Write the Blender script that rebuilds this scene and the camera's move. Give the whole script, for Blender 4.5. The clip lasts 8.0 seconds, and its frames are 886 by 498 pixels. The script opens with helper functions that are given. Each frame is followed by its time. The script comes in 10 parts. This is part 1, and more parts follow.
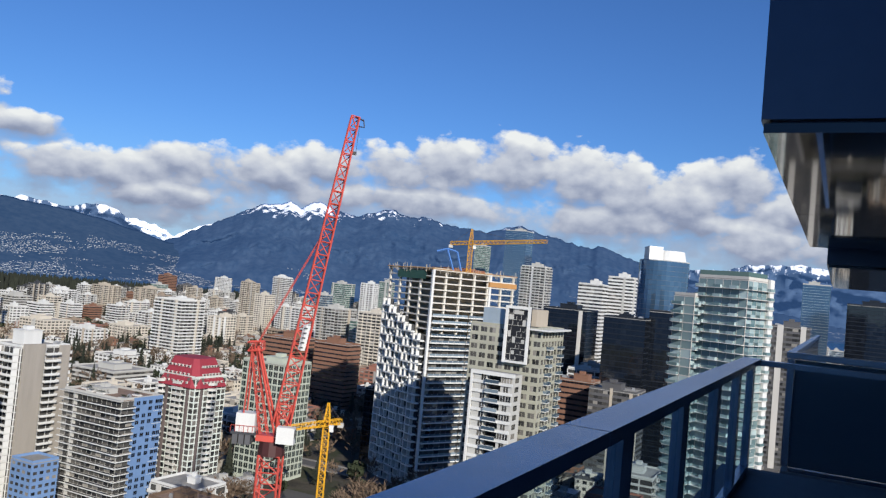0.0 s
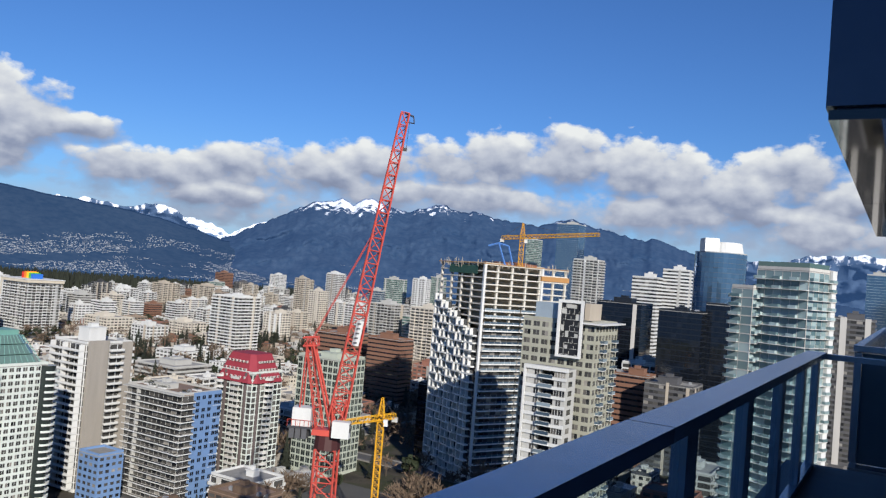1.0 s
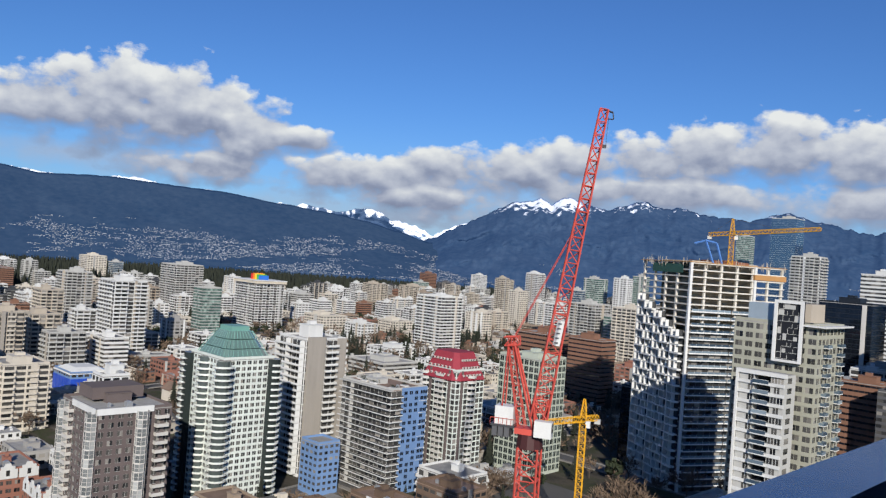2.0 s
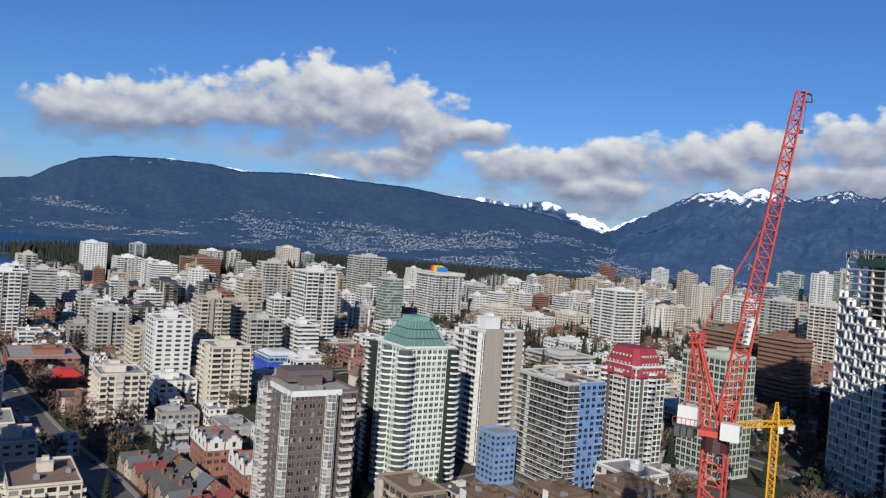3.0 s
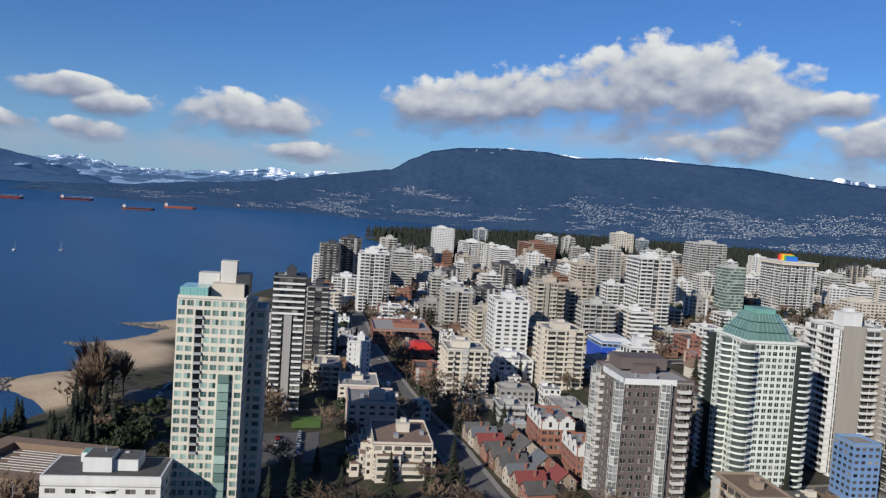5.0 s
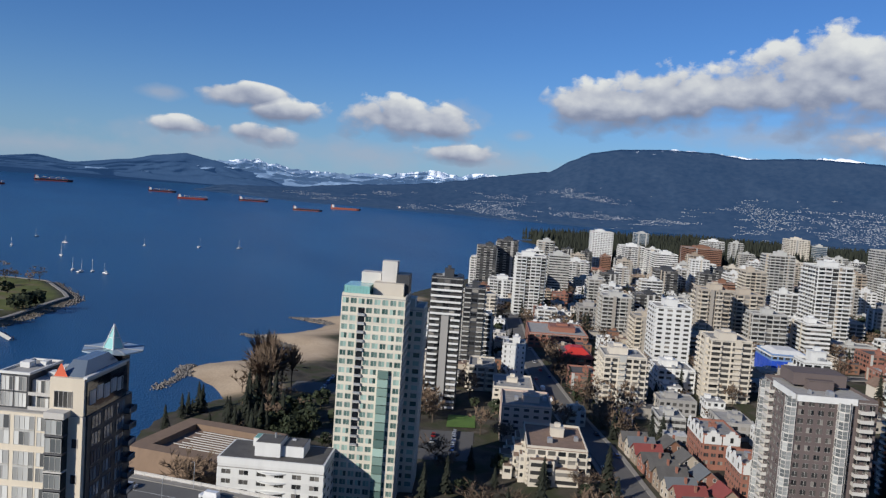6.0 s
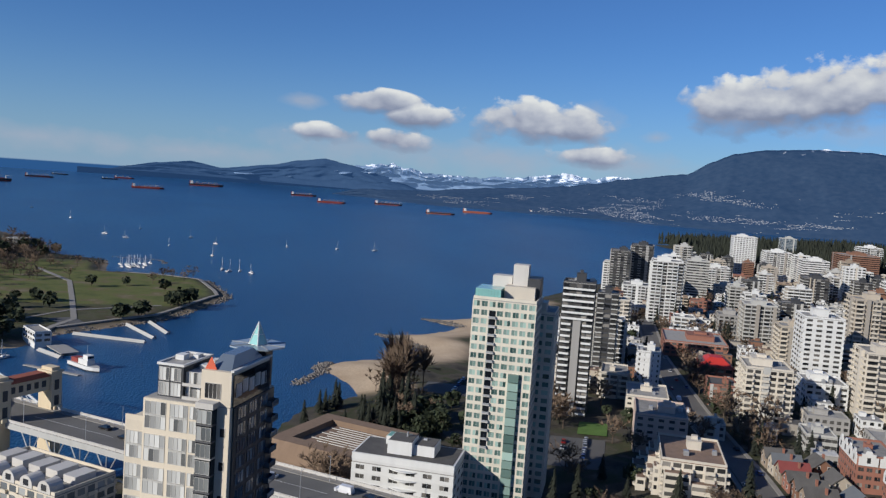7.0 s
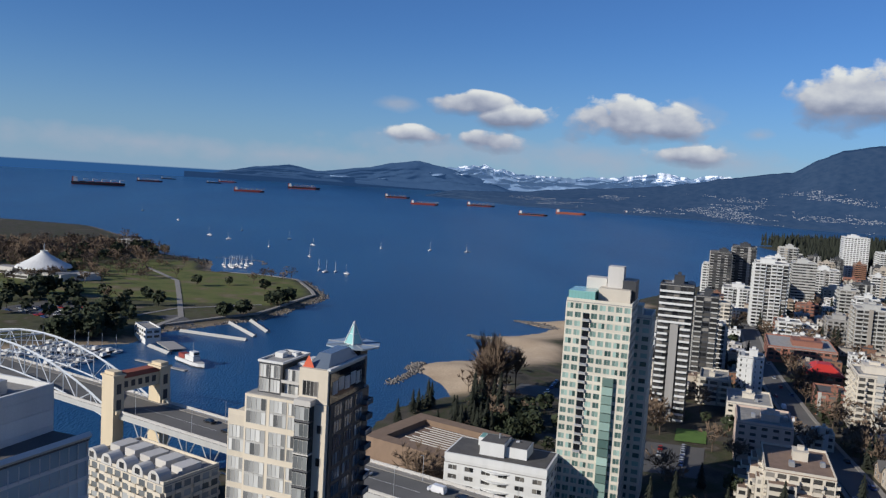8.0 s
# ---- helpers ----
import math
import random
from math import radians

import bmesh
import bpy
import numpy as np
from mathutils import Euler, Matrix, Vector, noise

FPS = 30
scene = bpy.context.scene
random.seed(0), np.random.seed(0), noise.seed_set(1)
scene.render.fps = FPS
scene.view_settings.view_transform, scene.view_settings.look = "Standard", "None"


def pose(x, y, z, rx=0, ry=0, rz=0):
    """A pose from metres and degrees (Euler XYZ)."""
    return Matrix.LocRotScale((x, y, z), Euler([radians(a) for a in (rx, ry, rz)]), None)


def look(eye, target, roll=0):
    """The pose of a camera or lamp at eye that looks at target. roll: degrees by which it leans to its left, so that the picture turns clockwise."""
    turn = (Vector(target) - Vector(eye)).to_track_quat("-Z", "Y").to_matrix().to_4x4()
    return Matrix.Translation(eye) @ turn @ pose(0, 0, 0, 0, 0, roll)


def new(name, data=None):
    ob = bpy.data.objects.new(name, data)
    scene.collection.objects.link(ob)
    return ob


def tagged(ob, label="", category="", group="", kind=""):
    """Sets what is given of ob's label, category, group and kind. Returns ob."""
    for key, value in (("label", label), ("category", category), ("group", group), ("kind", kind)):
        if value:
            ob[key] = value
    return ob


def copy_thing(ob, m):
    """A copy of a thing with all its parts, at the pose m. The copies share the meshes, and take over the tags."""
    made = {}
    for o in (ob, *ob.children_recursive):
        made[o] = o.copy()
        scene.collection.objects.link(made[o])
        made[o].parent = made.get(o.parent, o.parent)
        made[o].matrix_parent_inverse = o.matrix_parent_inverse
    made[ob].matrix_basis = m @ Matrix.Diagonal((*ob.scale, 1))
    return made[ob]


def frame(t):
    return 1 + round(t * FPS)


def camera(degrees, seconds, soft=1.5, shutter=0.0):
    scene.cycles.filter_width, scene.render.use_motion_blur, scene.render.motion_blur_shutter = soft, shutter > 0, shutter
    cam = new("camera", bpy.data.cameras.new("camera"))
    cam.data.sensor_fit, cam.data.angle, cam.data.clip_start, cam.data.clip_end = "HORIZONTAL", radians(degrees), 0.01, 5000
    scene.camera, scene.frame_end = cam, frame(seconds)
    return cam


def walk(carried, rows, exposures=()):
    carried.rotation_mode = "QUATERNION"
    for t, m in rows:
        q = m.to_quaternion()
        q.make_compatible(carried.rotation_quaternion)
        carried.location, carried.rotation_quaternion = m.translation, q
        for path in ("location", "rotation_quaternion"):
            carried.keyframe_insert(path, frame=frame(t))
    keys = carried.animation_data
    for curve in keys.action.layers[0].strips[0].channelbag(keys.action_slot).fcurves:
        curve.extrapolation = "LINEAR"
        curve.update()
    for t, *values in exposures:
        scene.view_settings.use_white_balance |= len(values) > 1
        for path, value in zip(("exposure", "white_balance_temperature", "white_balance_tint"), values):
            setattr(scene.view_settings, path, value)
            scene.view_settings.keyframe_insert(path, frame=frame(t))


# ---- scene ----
# The balcony's floor lies at DECK above the sea; the eye swings on an outstretched arm while the holder turns.
cam = camera(58.81, 8.0, soft=1.3)
EYE, ARM = 110.0, 0.42
ROWS = [
    (0.0, -0.146, 2.569, -5.277),
    (0.5, -0.034, 2.398, -5.112),
    (1.0, 3.626, 1.866, -4.684),
    (1.5, 11.216, 1.154, -4.373),
    (3.0, 30.982, -0.736, -4.289),
    (3.5, 38.830, -2.435, -4.230),
    (4.0, 45.567, -2.929, -3.986),
    (4.2, 47.140, -3.056, -3.854),
    (5.3, 58.847, -3.746, -3.857),
    (5.5, 61.511, -3.925, -3.721),
    (6.0, 66.438, -4.116, -4.107),
    (6.5, 71.300, -4.366, -4.250),
    (7.0, 76.017, -4.526, -3.902),
    (7.5, 79.312, -4.630, -3.637),
    (8.0, 82.736, -4.856, -3.401),
]


def swing(yaw):
    """Where the lens stands when it looks along that yaw."""
    a = radians(yaw)
    return -ARM * math.sin(a), ARM * math.cos(a) - ARM


walk(cam, [(t, pose(*swing(yaw), EYE, 90 + pitch, roll, yaw)) for t, yaw, pitch, roll in ROWS],
     exposures=[(0.0, 0.22), (1.5, 0.16), (3.0, 0.05), (4.2, 0.02), (5.5, 0.0), (8.0, 0.0)])

# ---- sky, sun, exposure ----
SUN_AZ, SUN_EL = 201.0, 23.5


def bearing(az, d, z=0.0):
    """A place by its angle (anticlockwise from +y) and its distance from the balcony."""
    a = radians(az)
    return Vector((-d * math.sin(a), d * math.cos(a), z))


scene.view_settings.exposure = 0.16
world = bpy.data.worlds.new("sky")
scene.world = world
world.use_nodes = True
wn, wl = world.node_tree.nodes, world.node_tree.links
wn.clear()


def wmath(op, a, b=None, c=None, clamp=False):
    n = wn.new("ShaderNodeMath")
    n.operation, n.use_clamp = op, clamp
    for i, v in enumerate((a, b, c)):
        if v is None:
            continue
        if isinstance(v, (int, float)):
            n.inputs[i].default_value = v
        else:
            wl.new(v, n.inputs[i])
    return n.outputs[0]


def build_sky():
    out = wn.new("ShaderNodeOutputWorld")
    bg = wn.new("ShaderNodeBackground")
    sky = wn.new("ShaderNodeTexSky")
    sky.sky_type, sky.sun_disc = "NISHITA", False
    sky.sun_elevation, sky.sun_rotation = radians(SUN_EL), radians(-SUN_AZ)
    sky.altitude, sky.air_density, sky.dust_density, sky.ozone_density = 0, 1.0, 0.0, 4.0
    bg.inputs[1].default_value = SKY
    geo = wn.new("ShaderNodeTexCoord")
    sep = wn.new("ShaderNodeSeparateXYZ")
    wl.new(geo.outputs["Generated"], sep.inputs[0])
    x, y, z = sep.outputs
    az = wmath("MULTIPLY", wmath("ARCTAN2", wmath("MULTIPLY", x, -1.0), y), 57.29578)
    el = wmath("MULTIPLY", wmath("ARCSINE", z), 57.29578)
    def billow(shift, fine=True):
        """Billows at several scales; shift looks a little towards the sun's side of them."""
        comb = wn.new("ShaderNodeCombineXYZ")
        wl.new(wmath("ADD", az, -0.35 * shift), comb.inputs[0])
        wl.new(wmath("MULTIPLY", wmath("ADD", el, shift), 1.45), comb.inputs[1])
        total = None
        for scale, detail, rough, gain in ((0.16, 5.0 if fine else 2.0, 0.5, 1.5), (0.48, 5.0 if fine else 1.5, 0.5, 1.15), (1.5, 6.0, 0.62, 0.62 if fine else 0.12)):
            n = wn.new("ShaderNodeTexNoise")
            n.inputs["Scale"].default_value, n.inputs["Detail"].default_value, n.inputs["Roughness"].default_value = scale, detail, rough
            wl.new(comb.outputs[0], n.inputs["Vector"])
            v = wmath("MULTIPLY", wmath("SUBTRACT", n.outputs[0], 0.5), gain)
            total = v if total is None else wmath("ADD", total, v)
        for scale, gain in ((0.42, 0.85), (1.05, 0.42 if fine else 0.22)):   # cauliflower heads
            n = wn.new("ShaderNodeTexVoronoi")
            n.feature = "SMOOTH_F1"
            n.inputs["Scale"].default_value, n.inputs["Smoothness"].default_value = scale, 0.35
            wl.new(comb.outputs[0], n.inputs["Vector"])
            total = wmath("ADD", total, wmath("MULTIPLY", wmath("SUBTRACT", 0.45, n.outputs[0]), gain))
        return total

    def gathered(clouds):
        """The union of soft ellipses (azimuth, elevation of the middle, half width, half height) and how high in its cloud each place lies."""
        mask, rise = None, None
        for a, e, w, h in clouds:
            u = wmath("DIVIDE", wmath("SUBTRACT", az, a), w)
            v = wmath("DIVIDE", wmath("SUBTRACT", el, e), h)
            m = wmath("SUBTRACT", 1.0, wmath("SQRT", wmath("ADD", wmath("MULTIPLY", u, u), wmath("MULTIPLY", v, v))))
            if mask is None:
                mask, rise = m, v
            else:
                mix = wn.new("ShaderNodeMix")
                wl.new(wmath("MULTIPLY", wmath("ADD", wmath("SUBTRACT", m, mask), 0.25), 2.0, clamp=True), mix.inputs[0])
                wl.new(rise, mix.inputs[2]), wl.new(v, mix.inputs[3])
                mask, rise = wmath("SMOOTH_MAX", mask, m, 0.3), mix.outputs[0]
        return mask, rise

    puff, here, beyond = billow(0.0), billow(0.0, False), billow(0.8, False)
    mask, rise = gathered(CLOUDS)
    thin, _ = gathered(WISPS)
    dens = wmath("ADD", wmath("MULTIPLY", mask, 1.15), wmath("ADD", wmath("MULTIPLY", puff, 0.95), 0.25))
    dens = wmath("MINIMUM", dens, wmath("ADD", wmath("MULTIPLY", mask, 3.0), 1.1))
    cover = wmath("MULTIPLY", wmath("ADD", dens, 0.02), wmath("ADD", 1.7, wmath("MULTIPLY", wmath("MAXIMUM", rise, -0.5), 1.4)), clamp=True)
    veil = wmath("MULTIPLY", wmath("ADD", wmath("ADD", thin, 0.25), wmath("MULTIPLY", puff, 0.7)), 0.55, clamp=True)
    veil = wmath("MINIMUM", veil, 0.62)
    relief = wmath("SUBTRACT", here, beyond)
    lit = wmath("ADD", wmath("MULTIPLY", rise, 0.40), wmath("ADD", wmath("MULTIPLY", relief, 0.34), wmath("ADD", 0.54, wmath("MULTIPLY", wmath("SUBTRACT", puff, here), 0.35))), clamp=True)
    ramp = wn.new("ShaderNodeValToRGB")
    wl.new(lit, ramp.inputs[0])
    c = ramp.color_ramp
    c.elements[0].position, c.elements[0].color = 0.06, (0.20, 0.245, 0.37, 1)
    c.elements[1].position, c.elements[1].color = 1.0, (0.97, 1.0, 1.0, 1)
    for at, col in ((0.36, (0.335, 0.39, 0.54, 1)), (0.64, (0.60, 0.65, 0.76, 1))):
        c.elements.new(at).color = col
    white = wn.new("ShaderNodeMix")
    white.data_type, white.blend_type = "RGBA", "MULTIPLY"
    white.inputs[0].default_value = 1.0
    wl.new(ramp.outputs[0], white.inputs[6])
    white.inputs[7].default_value = (CLOUD_LIGHT / SKY,) * 3 + (1,)
    mixc = wn.new("ShaderNodeMix")
    mixc.data_type = "RGBA"
    tint = wn.new("ShaderNodeMix")   # the camera's rendering of a clear sky
    tint.data_type, tint.blend_type, tint.inputs[0].default_value = "RGBA", "MULTIPLY", 1.0
    tint.inputs[7].default_value = (0.60, 0.93, 1.42, 1)
    wl.new(sky.outputs[0], tint.inputs[6])
    # pale air above the horizon and thin sheets of cloud
    low_air = wmath("MULTIPLY", wmath("POWER", wmath("SUBTRACT", 1.0, wmath("MULTIPLY", wmath("MAXIMUM", el, 0.0), 0.085), clamp=True), 2.2), 0.62)
    air, sheet = wn.new("ShaderNodeMix"), wn.new("ShaderNodeMix")
    air.data_type = sheet.data_type = "RGBA"
    air.inputs[7].default_value = (0.26 / SKY, 0.40 / SKY, 0.60 / SKY, 1)
    sheet.inputs[7].default_value = (0.37 / SKY, 0.42 / SKY, 0.52 / SKY, 1)
    wl.new(low_air, air.inputs[0]), wl.new(tint.outputs[2], air.inputs[6])
    wl.new(veil, sheet.inputs[0]), wl.new(air.outputs[2], sheet.inputs[6])
    wl.new(cover, mixc.inputs[0]), wl.new(sheet.outputs[2], mixc.inputs[6]), wl.new(white.outputs[2], mixc.inputs[7])
    # below the horizon the open sea goes on
    low = wmath("MULTIPLY", wmath("SUBTRACT", -0.02, el), 12.0, clamp=True)
    sea = wn.new("ShaderNodeMix")
    sea.data_type = "RGBA"
    wl.new(low, sea.inputs[0]), wl.new(mixc.outputs[2], sea.inputs[6])
    sea.inputs[7].default_value = (0.026 / SKY, 0.095 / SKY, 0.255 / SKY, 1)
    wl.new(sea.outputs[2], bg.inputs[0])
    wl.new(bg.outputs[0], out.inputs[0])


SKY, CLOUD_LIGHT = 0.066, 0.75
CLOUDS = [
    # the great cloud over the west hill
    (55.3, 6.7, 3.6, 1.9), (50.5, 7.4, 4.2, 2.2), (45.6, 8.0, 4.0, 2.5), (41.8, 8.6, 3.6, 3.2), (37.2, 8.6, 4.2, 3.5), (33.0, 7.6, 3.4, 2.8), (35.5, 5.2, 5.0, 1.3), (28.6, 7.6, 2.0, 1.0),
    # the bank along the mountains
    (26.5, 5.3, 4.2, 1.5), (22.6, 5.4, 3.4, 1.6), (18.3, 6.3, 3.6, 2.0), (20.0, 4.1, 6.0, 1.5), (12.6, 6.6, 3.2, 1.8), (8.5, 7.2, 3.2, 2.1), (3.8, 7.6, 3.6, 2.0), (0.0, 8.2, 3.4, 2.3), (-4.2, 8.5, 3.2, 2.8), (-9.8, 8.0, 3.2, 2.6), (-12.6, 7.2, 2.4, 2.9),
    (-16.5, 7.0, 3.2, 2.2), (-20.3, 8.2, 3.2, 2.2), (-23.6, 6.6, 3.2, 2.1), (-22.5, 4.6, 4.4, 2.2), (4.0, 5.6, 13.0, 1.5), (-12.0, 5.3, 9.0, 1.7), (29.4, 7.6, 1.7, 0.9), (-30.0, 6.0, 6.0, 2.6), (-46.0, 8.0, 10.0, 3.5),
    # small clouds over the bay
    (81.2, 5.7, 2.8, 0.8), (78.2, 4.7, 2.4, 0.9), (70.2, 4.9, 4.2, 1.5), (67.4, 4.4, 2.6, 1.2), (84.2, 3.2, 2.6, 0.7), (79.8, 3.1, 2.8, 0.8), (66.2, 2.7, 3.0, 0.9),
]
WISPS = [(82.0, 2.5, 9.0, 1.2), (72.0, 2.3, 8.0, 1.1), (64.0, 2.4, 6.0, 1.2), (94.0, 1.3, 9.0, 0.8), (104.0, 1.5, 9.0, 0.9), (86.2, 5.4, 1.5, 0.5), (61.2, 4.4, 1.0, 0.4), (66.8, 4.9, 2.6, 1.4), (22.0, 3.0, 12.0, 1.6), (2.0, 5.0, 22.0, 1.8), (-19.0, 3.6, 10.0, 1.6), (44.0, 5.2, 9.0, 1.0)]
build_sky()
sun = new("sun", bpy.data.lights.new("sun", "SUN"))
sun.data.energy, sun.data.angle, sun.data.color = 5.0, radians(0.53), (1.0, 0.95, 0.87)
sun.matrix_world = look(bearing(SUN_AZ, 300, 110 + 300 * math.tan(radians(SUN_EL))), (0, 0, 110))


# ---- materials ----
MATS = {}


def mat(name, color, rough=0.7, metal=0.0, vary=0.12, grain=6.0, stain=0.35, bump=0.0, spec=0.4, per="object", streak=False):
    """A painted or mineral surface: fine grain, larger stains, a little difference from piece to piece."""
    if name in MATS:
        return MATS[name]
    m = bpy.data.materials.new(name)
    m.use_nodes = True
    nt = m.node_tree
    n, l = nt.nodes, nt.links
    b = n["Principled BSDF"]
    b.inputs["Roughness"].default_value, b.inputs["Metallic"].default_value = rough, metal
    b.inputs["Specular IOR Level"].default_value = spec
    geo = n.new("ShaderNodeNewGeometry")
    src = geo.outputs["Position"]
    if streak:
        mp = n.new("ShaderNodeVectorMath")
        mp.operation = "MULTIPLY"
        mp.inputs[1].default_value = (1, 1, 0.12)
        l.new(src, mp.inputs[0])
        src2 = mp.outputs[0]
    else:
        src2 = src
    t1, t2 = n.new("ShaderNodeTexNoise"), n.new("ShaderNodeTexNoise")
    t1.inputs["Scale"].default_value, t1.inputs["Detail"].default_value = grain, 4
    t2.inputs["Scale"].default_value, t2.inputs["Detail"].default_value = stain, 5
    l.new(src, t1.inputs["Vector"]), l.new(src2, t2.inputs["Vector"])
    add = n.new("ShaderNodeMath")
    add.operation = "ADD"
    l.new(t1.outputs[0], add.inputs[0]), l.new(t2.outputs[0], add.inputs[1])
    last = add.outputs[0]
    info = n.new("ShaderNodeObjectInfo")
    rnd = info.outputs["Random"] if per == "object" else geo.outputs["Random Per Island"]
    a2 = n.new("ShaderNodeMath")
    a2.operation, a2.inputs[1].default_value = "MULTIPLY_ADD", 0.5
    l.new(rnd, a2.inputs[0]), l.new(last, a2.inputs[2])
    rg = n.new("ShaderNodeMapRange")
    rg.inputs[1].default_value, rg.inputs[2].default_value = 0.6, 1.9
    rg.inputs[3].default_value, rg.inputs[4].default_value = 1.0 - 1.6 * vary, 1.0 + 1.1 * vary
    l.new(a2.outputs[0], rg.inputs[0])
    mul = n.new("ShaderNodeMix")
    mul.data_type, mul.blend_type = "RGBA", "MULTIPLY"
    mul.inputs[0].default_value = 1.0
    mul.inputs[6].default_value = (*color, 1)
    l.new(rg.outputs[0], mul.inputs[7])
    l.new(mul.outputs[2], b.inputs["Base Color"])
    if bump:
        bp = n.new("ShaderNodeBump")
        bp.inputs["Strength"].default_value = bump
        l.new(t1.outputs[0], bp.inputs["Height"])
        l.new(bp.outputs[0], b.inputs["Normal"])
    MATS[name] = m
    return m


def glass_mat(name, dark, pale, share=0.25, rough=0.06, spec=0.6, metal=0.0, per="island"):
    """Window panes seen from outside: dark rooms, some with pale blinds, glossy."""
    if name in MATS:
        return MATS[name]
    m = bpy.data.materials.new(name)
    m.use_nodes = True
    n, l = m.node_tree.nodes, m.node_tree.links
    b = n["Principled BSDF"]
    b.inputs["Roughness"].default_value, b.inputs["Specular IOR Level"].default_value = rough, spec
    b.inputs["Metallic"].default_value = metal
    geo = n.new("ShaderNodeNewGeometry")
    info = n.new("ShaderNodeObjectInfo")
    addr = n.new("ShaderNodeMath")
    addr.operation = "ADD"
    l.new(geo.outputs["Random Per Island"], addr.inputs[0]), l.new(info.outputs["Random"], addr.inputs[1])
    fr = n.new("ShaderNodeMath")
    fr.operation = "FRACT"
    l.new(addr.outputs[0], fr.inputs[0])
    ramp = n.new("ShaderNodeValToRGB")
    l.new(fr.outputs[0], ramp.inputs[0])
    c = ramp.color_ramp
    c.elements[0].position, c.elements[0].color = 0.0, (*dark, 1)
    c.elements[1].position, c.elements[1].color = 1.0, (*pale, 1)
    mid = c.elements.new(1.0 - share)
    mid.color = tuple(0.7 * a + 0.3 * p for a, p in zip(dark, pale)) + (1,)
    l.new(ramp.outputs[0], b.inputs["Base Color"])
    tn = n.new("ShaderNodeTexNoise")
    tn.inputs["Scale"].default_value = 0.25
    l.new(geo.outputs["Position"], tn.inputs["Vector"])
    bp = n.new("ShaderNodeBump")
    bp.inputs["Strength"].default_value, bp.inputs["Distance"].default_value = 0.04, 0.3
    l.new(tn.outputs[0], bp.inputs["Height"]), l.new(bp.outputs[0], b.inputs["Normal"])
    MATS[name] = m
    return m


WHITE = mat("white_painted_concrete", (0.61, 0.61, 0.59), 0.75, streak=True)
OFFWHITE = mat("offwhite_render", (0.50, 0.48, 0.445), 0.8, streak=True)
CREAM = mat("cream_render", (0.55, 0.50, 0.42), 0.8, streak=True)
BEIGE = mat("beige_precast", (0.41, 0.355, 0.285), 0.8, streak=True)
PALE_STONE = mat("pale_stone_cladding", (0.52, 0.47, 0.39), 0.8, streak=True)
TAN = mat("tan_concrete", (0.28, 0.22, 0.165), 0.85, streak=True)
GREY = mat("grey_concrete", (0.30, 0.29, 0.275), 0.85, streak=True)
LIGHT_GREY = mat("light_grey_concrete", (0.42, 0.415, 0.39), 0.85, streak=True)
TAUPE = mat("weathered_taupe_concrete", (0.33, 0.30, 0.26), 0.9, vary=0.2, streak=True)
DARK_GREY = mat("dark_grey_cladding", (0.085, 0.085, 0.09), 0.6)
CHARCOAL = mat("charcoal_cladding", (0.045, 0.047, 0.052), 0.5)
BLACK_CLAD = mat("black_metal_cladding", (0.014, 0.017, 0.023), 0.35)
BROWN = mat("brown_brick", (0.205, 0.105, 0.068), 0.9)
MAUVE = mat("mauve_brown_brick", (0.12, 0.095, 0.09), 0.9)
RED_BRICK = mat("red_brick", (0.27, 0.12, 0.085), 0.9)
BLUE_WALL = mat("blue_metal_panel", (0.15, 0.25, 0.44), 0.5)
GREEN_WALL = mat("grey_green_cladding", (0.34, 0.335, 0.27), 0.7)
RED_ROOF = mat("crimson_roof_tile", (0.26, 0.03, 0.045), 0.8)
GREEN_COPPER = mat("green_patina_metal", (0.16, 0.34, 0.29), 0.5)
ROOF_GREY = mat("grey_gravel_roof", (0.30, 0.29, 0.27), 0.95, vary=0.3)
ROOF_BROWN = mat("brown_gravel_roof", (0.22, 0.15, 0.11), 0.95, vary=0.3)
ROOF_DARK = mat("dark_membrane_roof", (0.10, 0.095, 0.09), 0.9, vary=0.3)
METAL = mat("galvanised_metal", (0.45, 0.46, 0.47), 0.45, 0.6)
GLASS = glass_mat("dark_window_glass", (0.012, 0.014, 0.017), (0.30, 0.28, 0.25), 0.16)
GLASS_BLUE = glass_mat("blue_window_glass", (0.03, 0.055, 0.085), (0.24, 0.30, 0.34), 0.2)
GLASS_GREEN = glass_mat("green_window_glass", (0.045, 0.085, 0.075), (0.28, 0.38, 0.33), 0.25)
GLASS_PALE = glass_mat("pale_green_window_glass", (0.03, 0.07, 0.065), (0.36, 0.50, 0.44), 0.5)
GLASS_DEEP_GREEN = glass_mat("deep_green_window_glass", (0.018, 0.024, 0.023), (0.10, 0.12, 0.115), 0.35)
GLASS_CROWN = glass_mat("grey_green_roof_glass", (0.10, 0.17, 0.15), (0.24, 0.33, 0.30), 0.4, 0.12)
GLASS_TEAL = glass_mat("pale_teal_screen_glass", (0.20, 0.42, 0.40), (0.30, 0.52, 0.48), 0.5, 0.1)
GLASS_AQUA = glass_mat("pale_aqua_window_glass", (0.09, 0.15, 0.16), (0.38, 0.47, 0.47), 0.45)
GLASS_BLIND = glass_mat("window_glass_with_blinds", (0.09, 0.10, 0.105), (0.40, 0.41, 0.40), 0.45)
GLASS_BLACK = glass_mat("black_curtain_glass", (0.006, 0.008, 0.012), (0.013, 0.016, 0.022), 0.2, 0.04, 0.8)
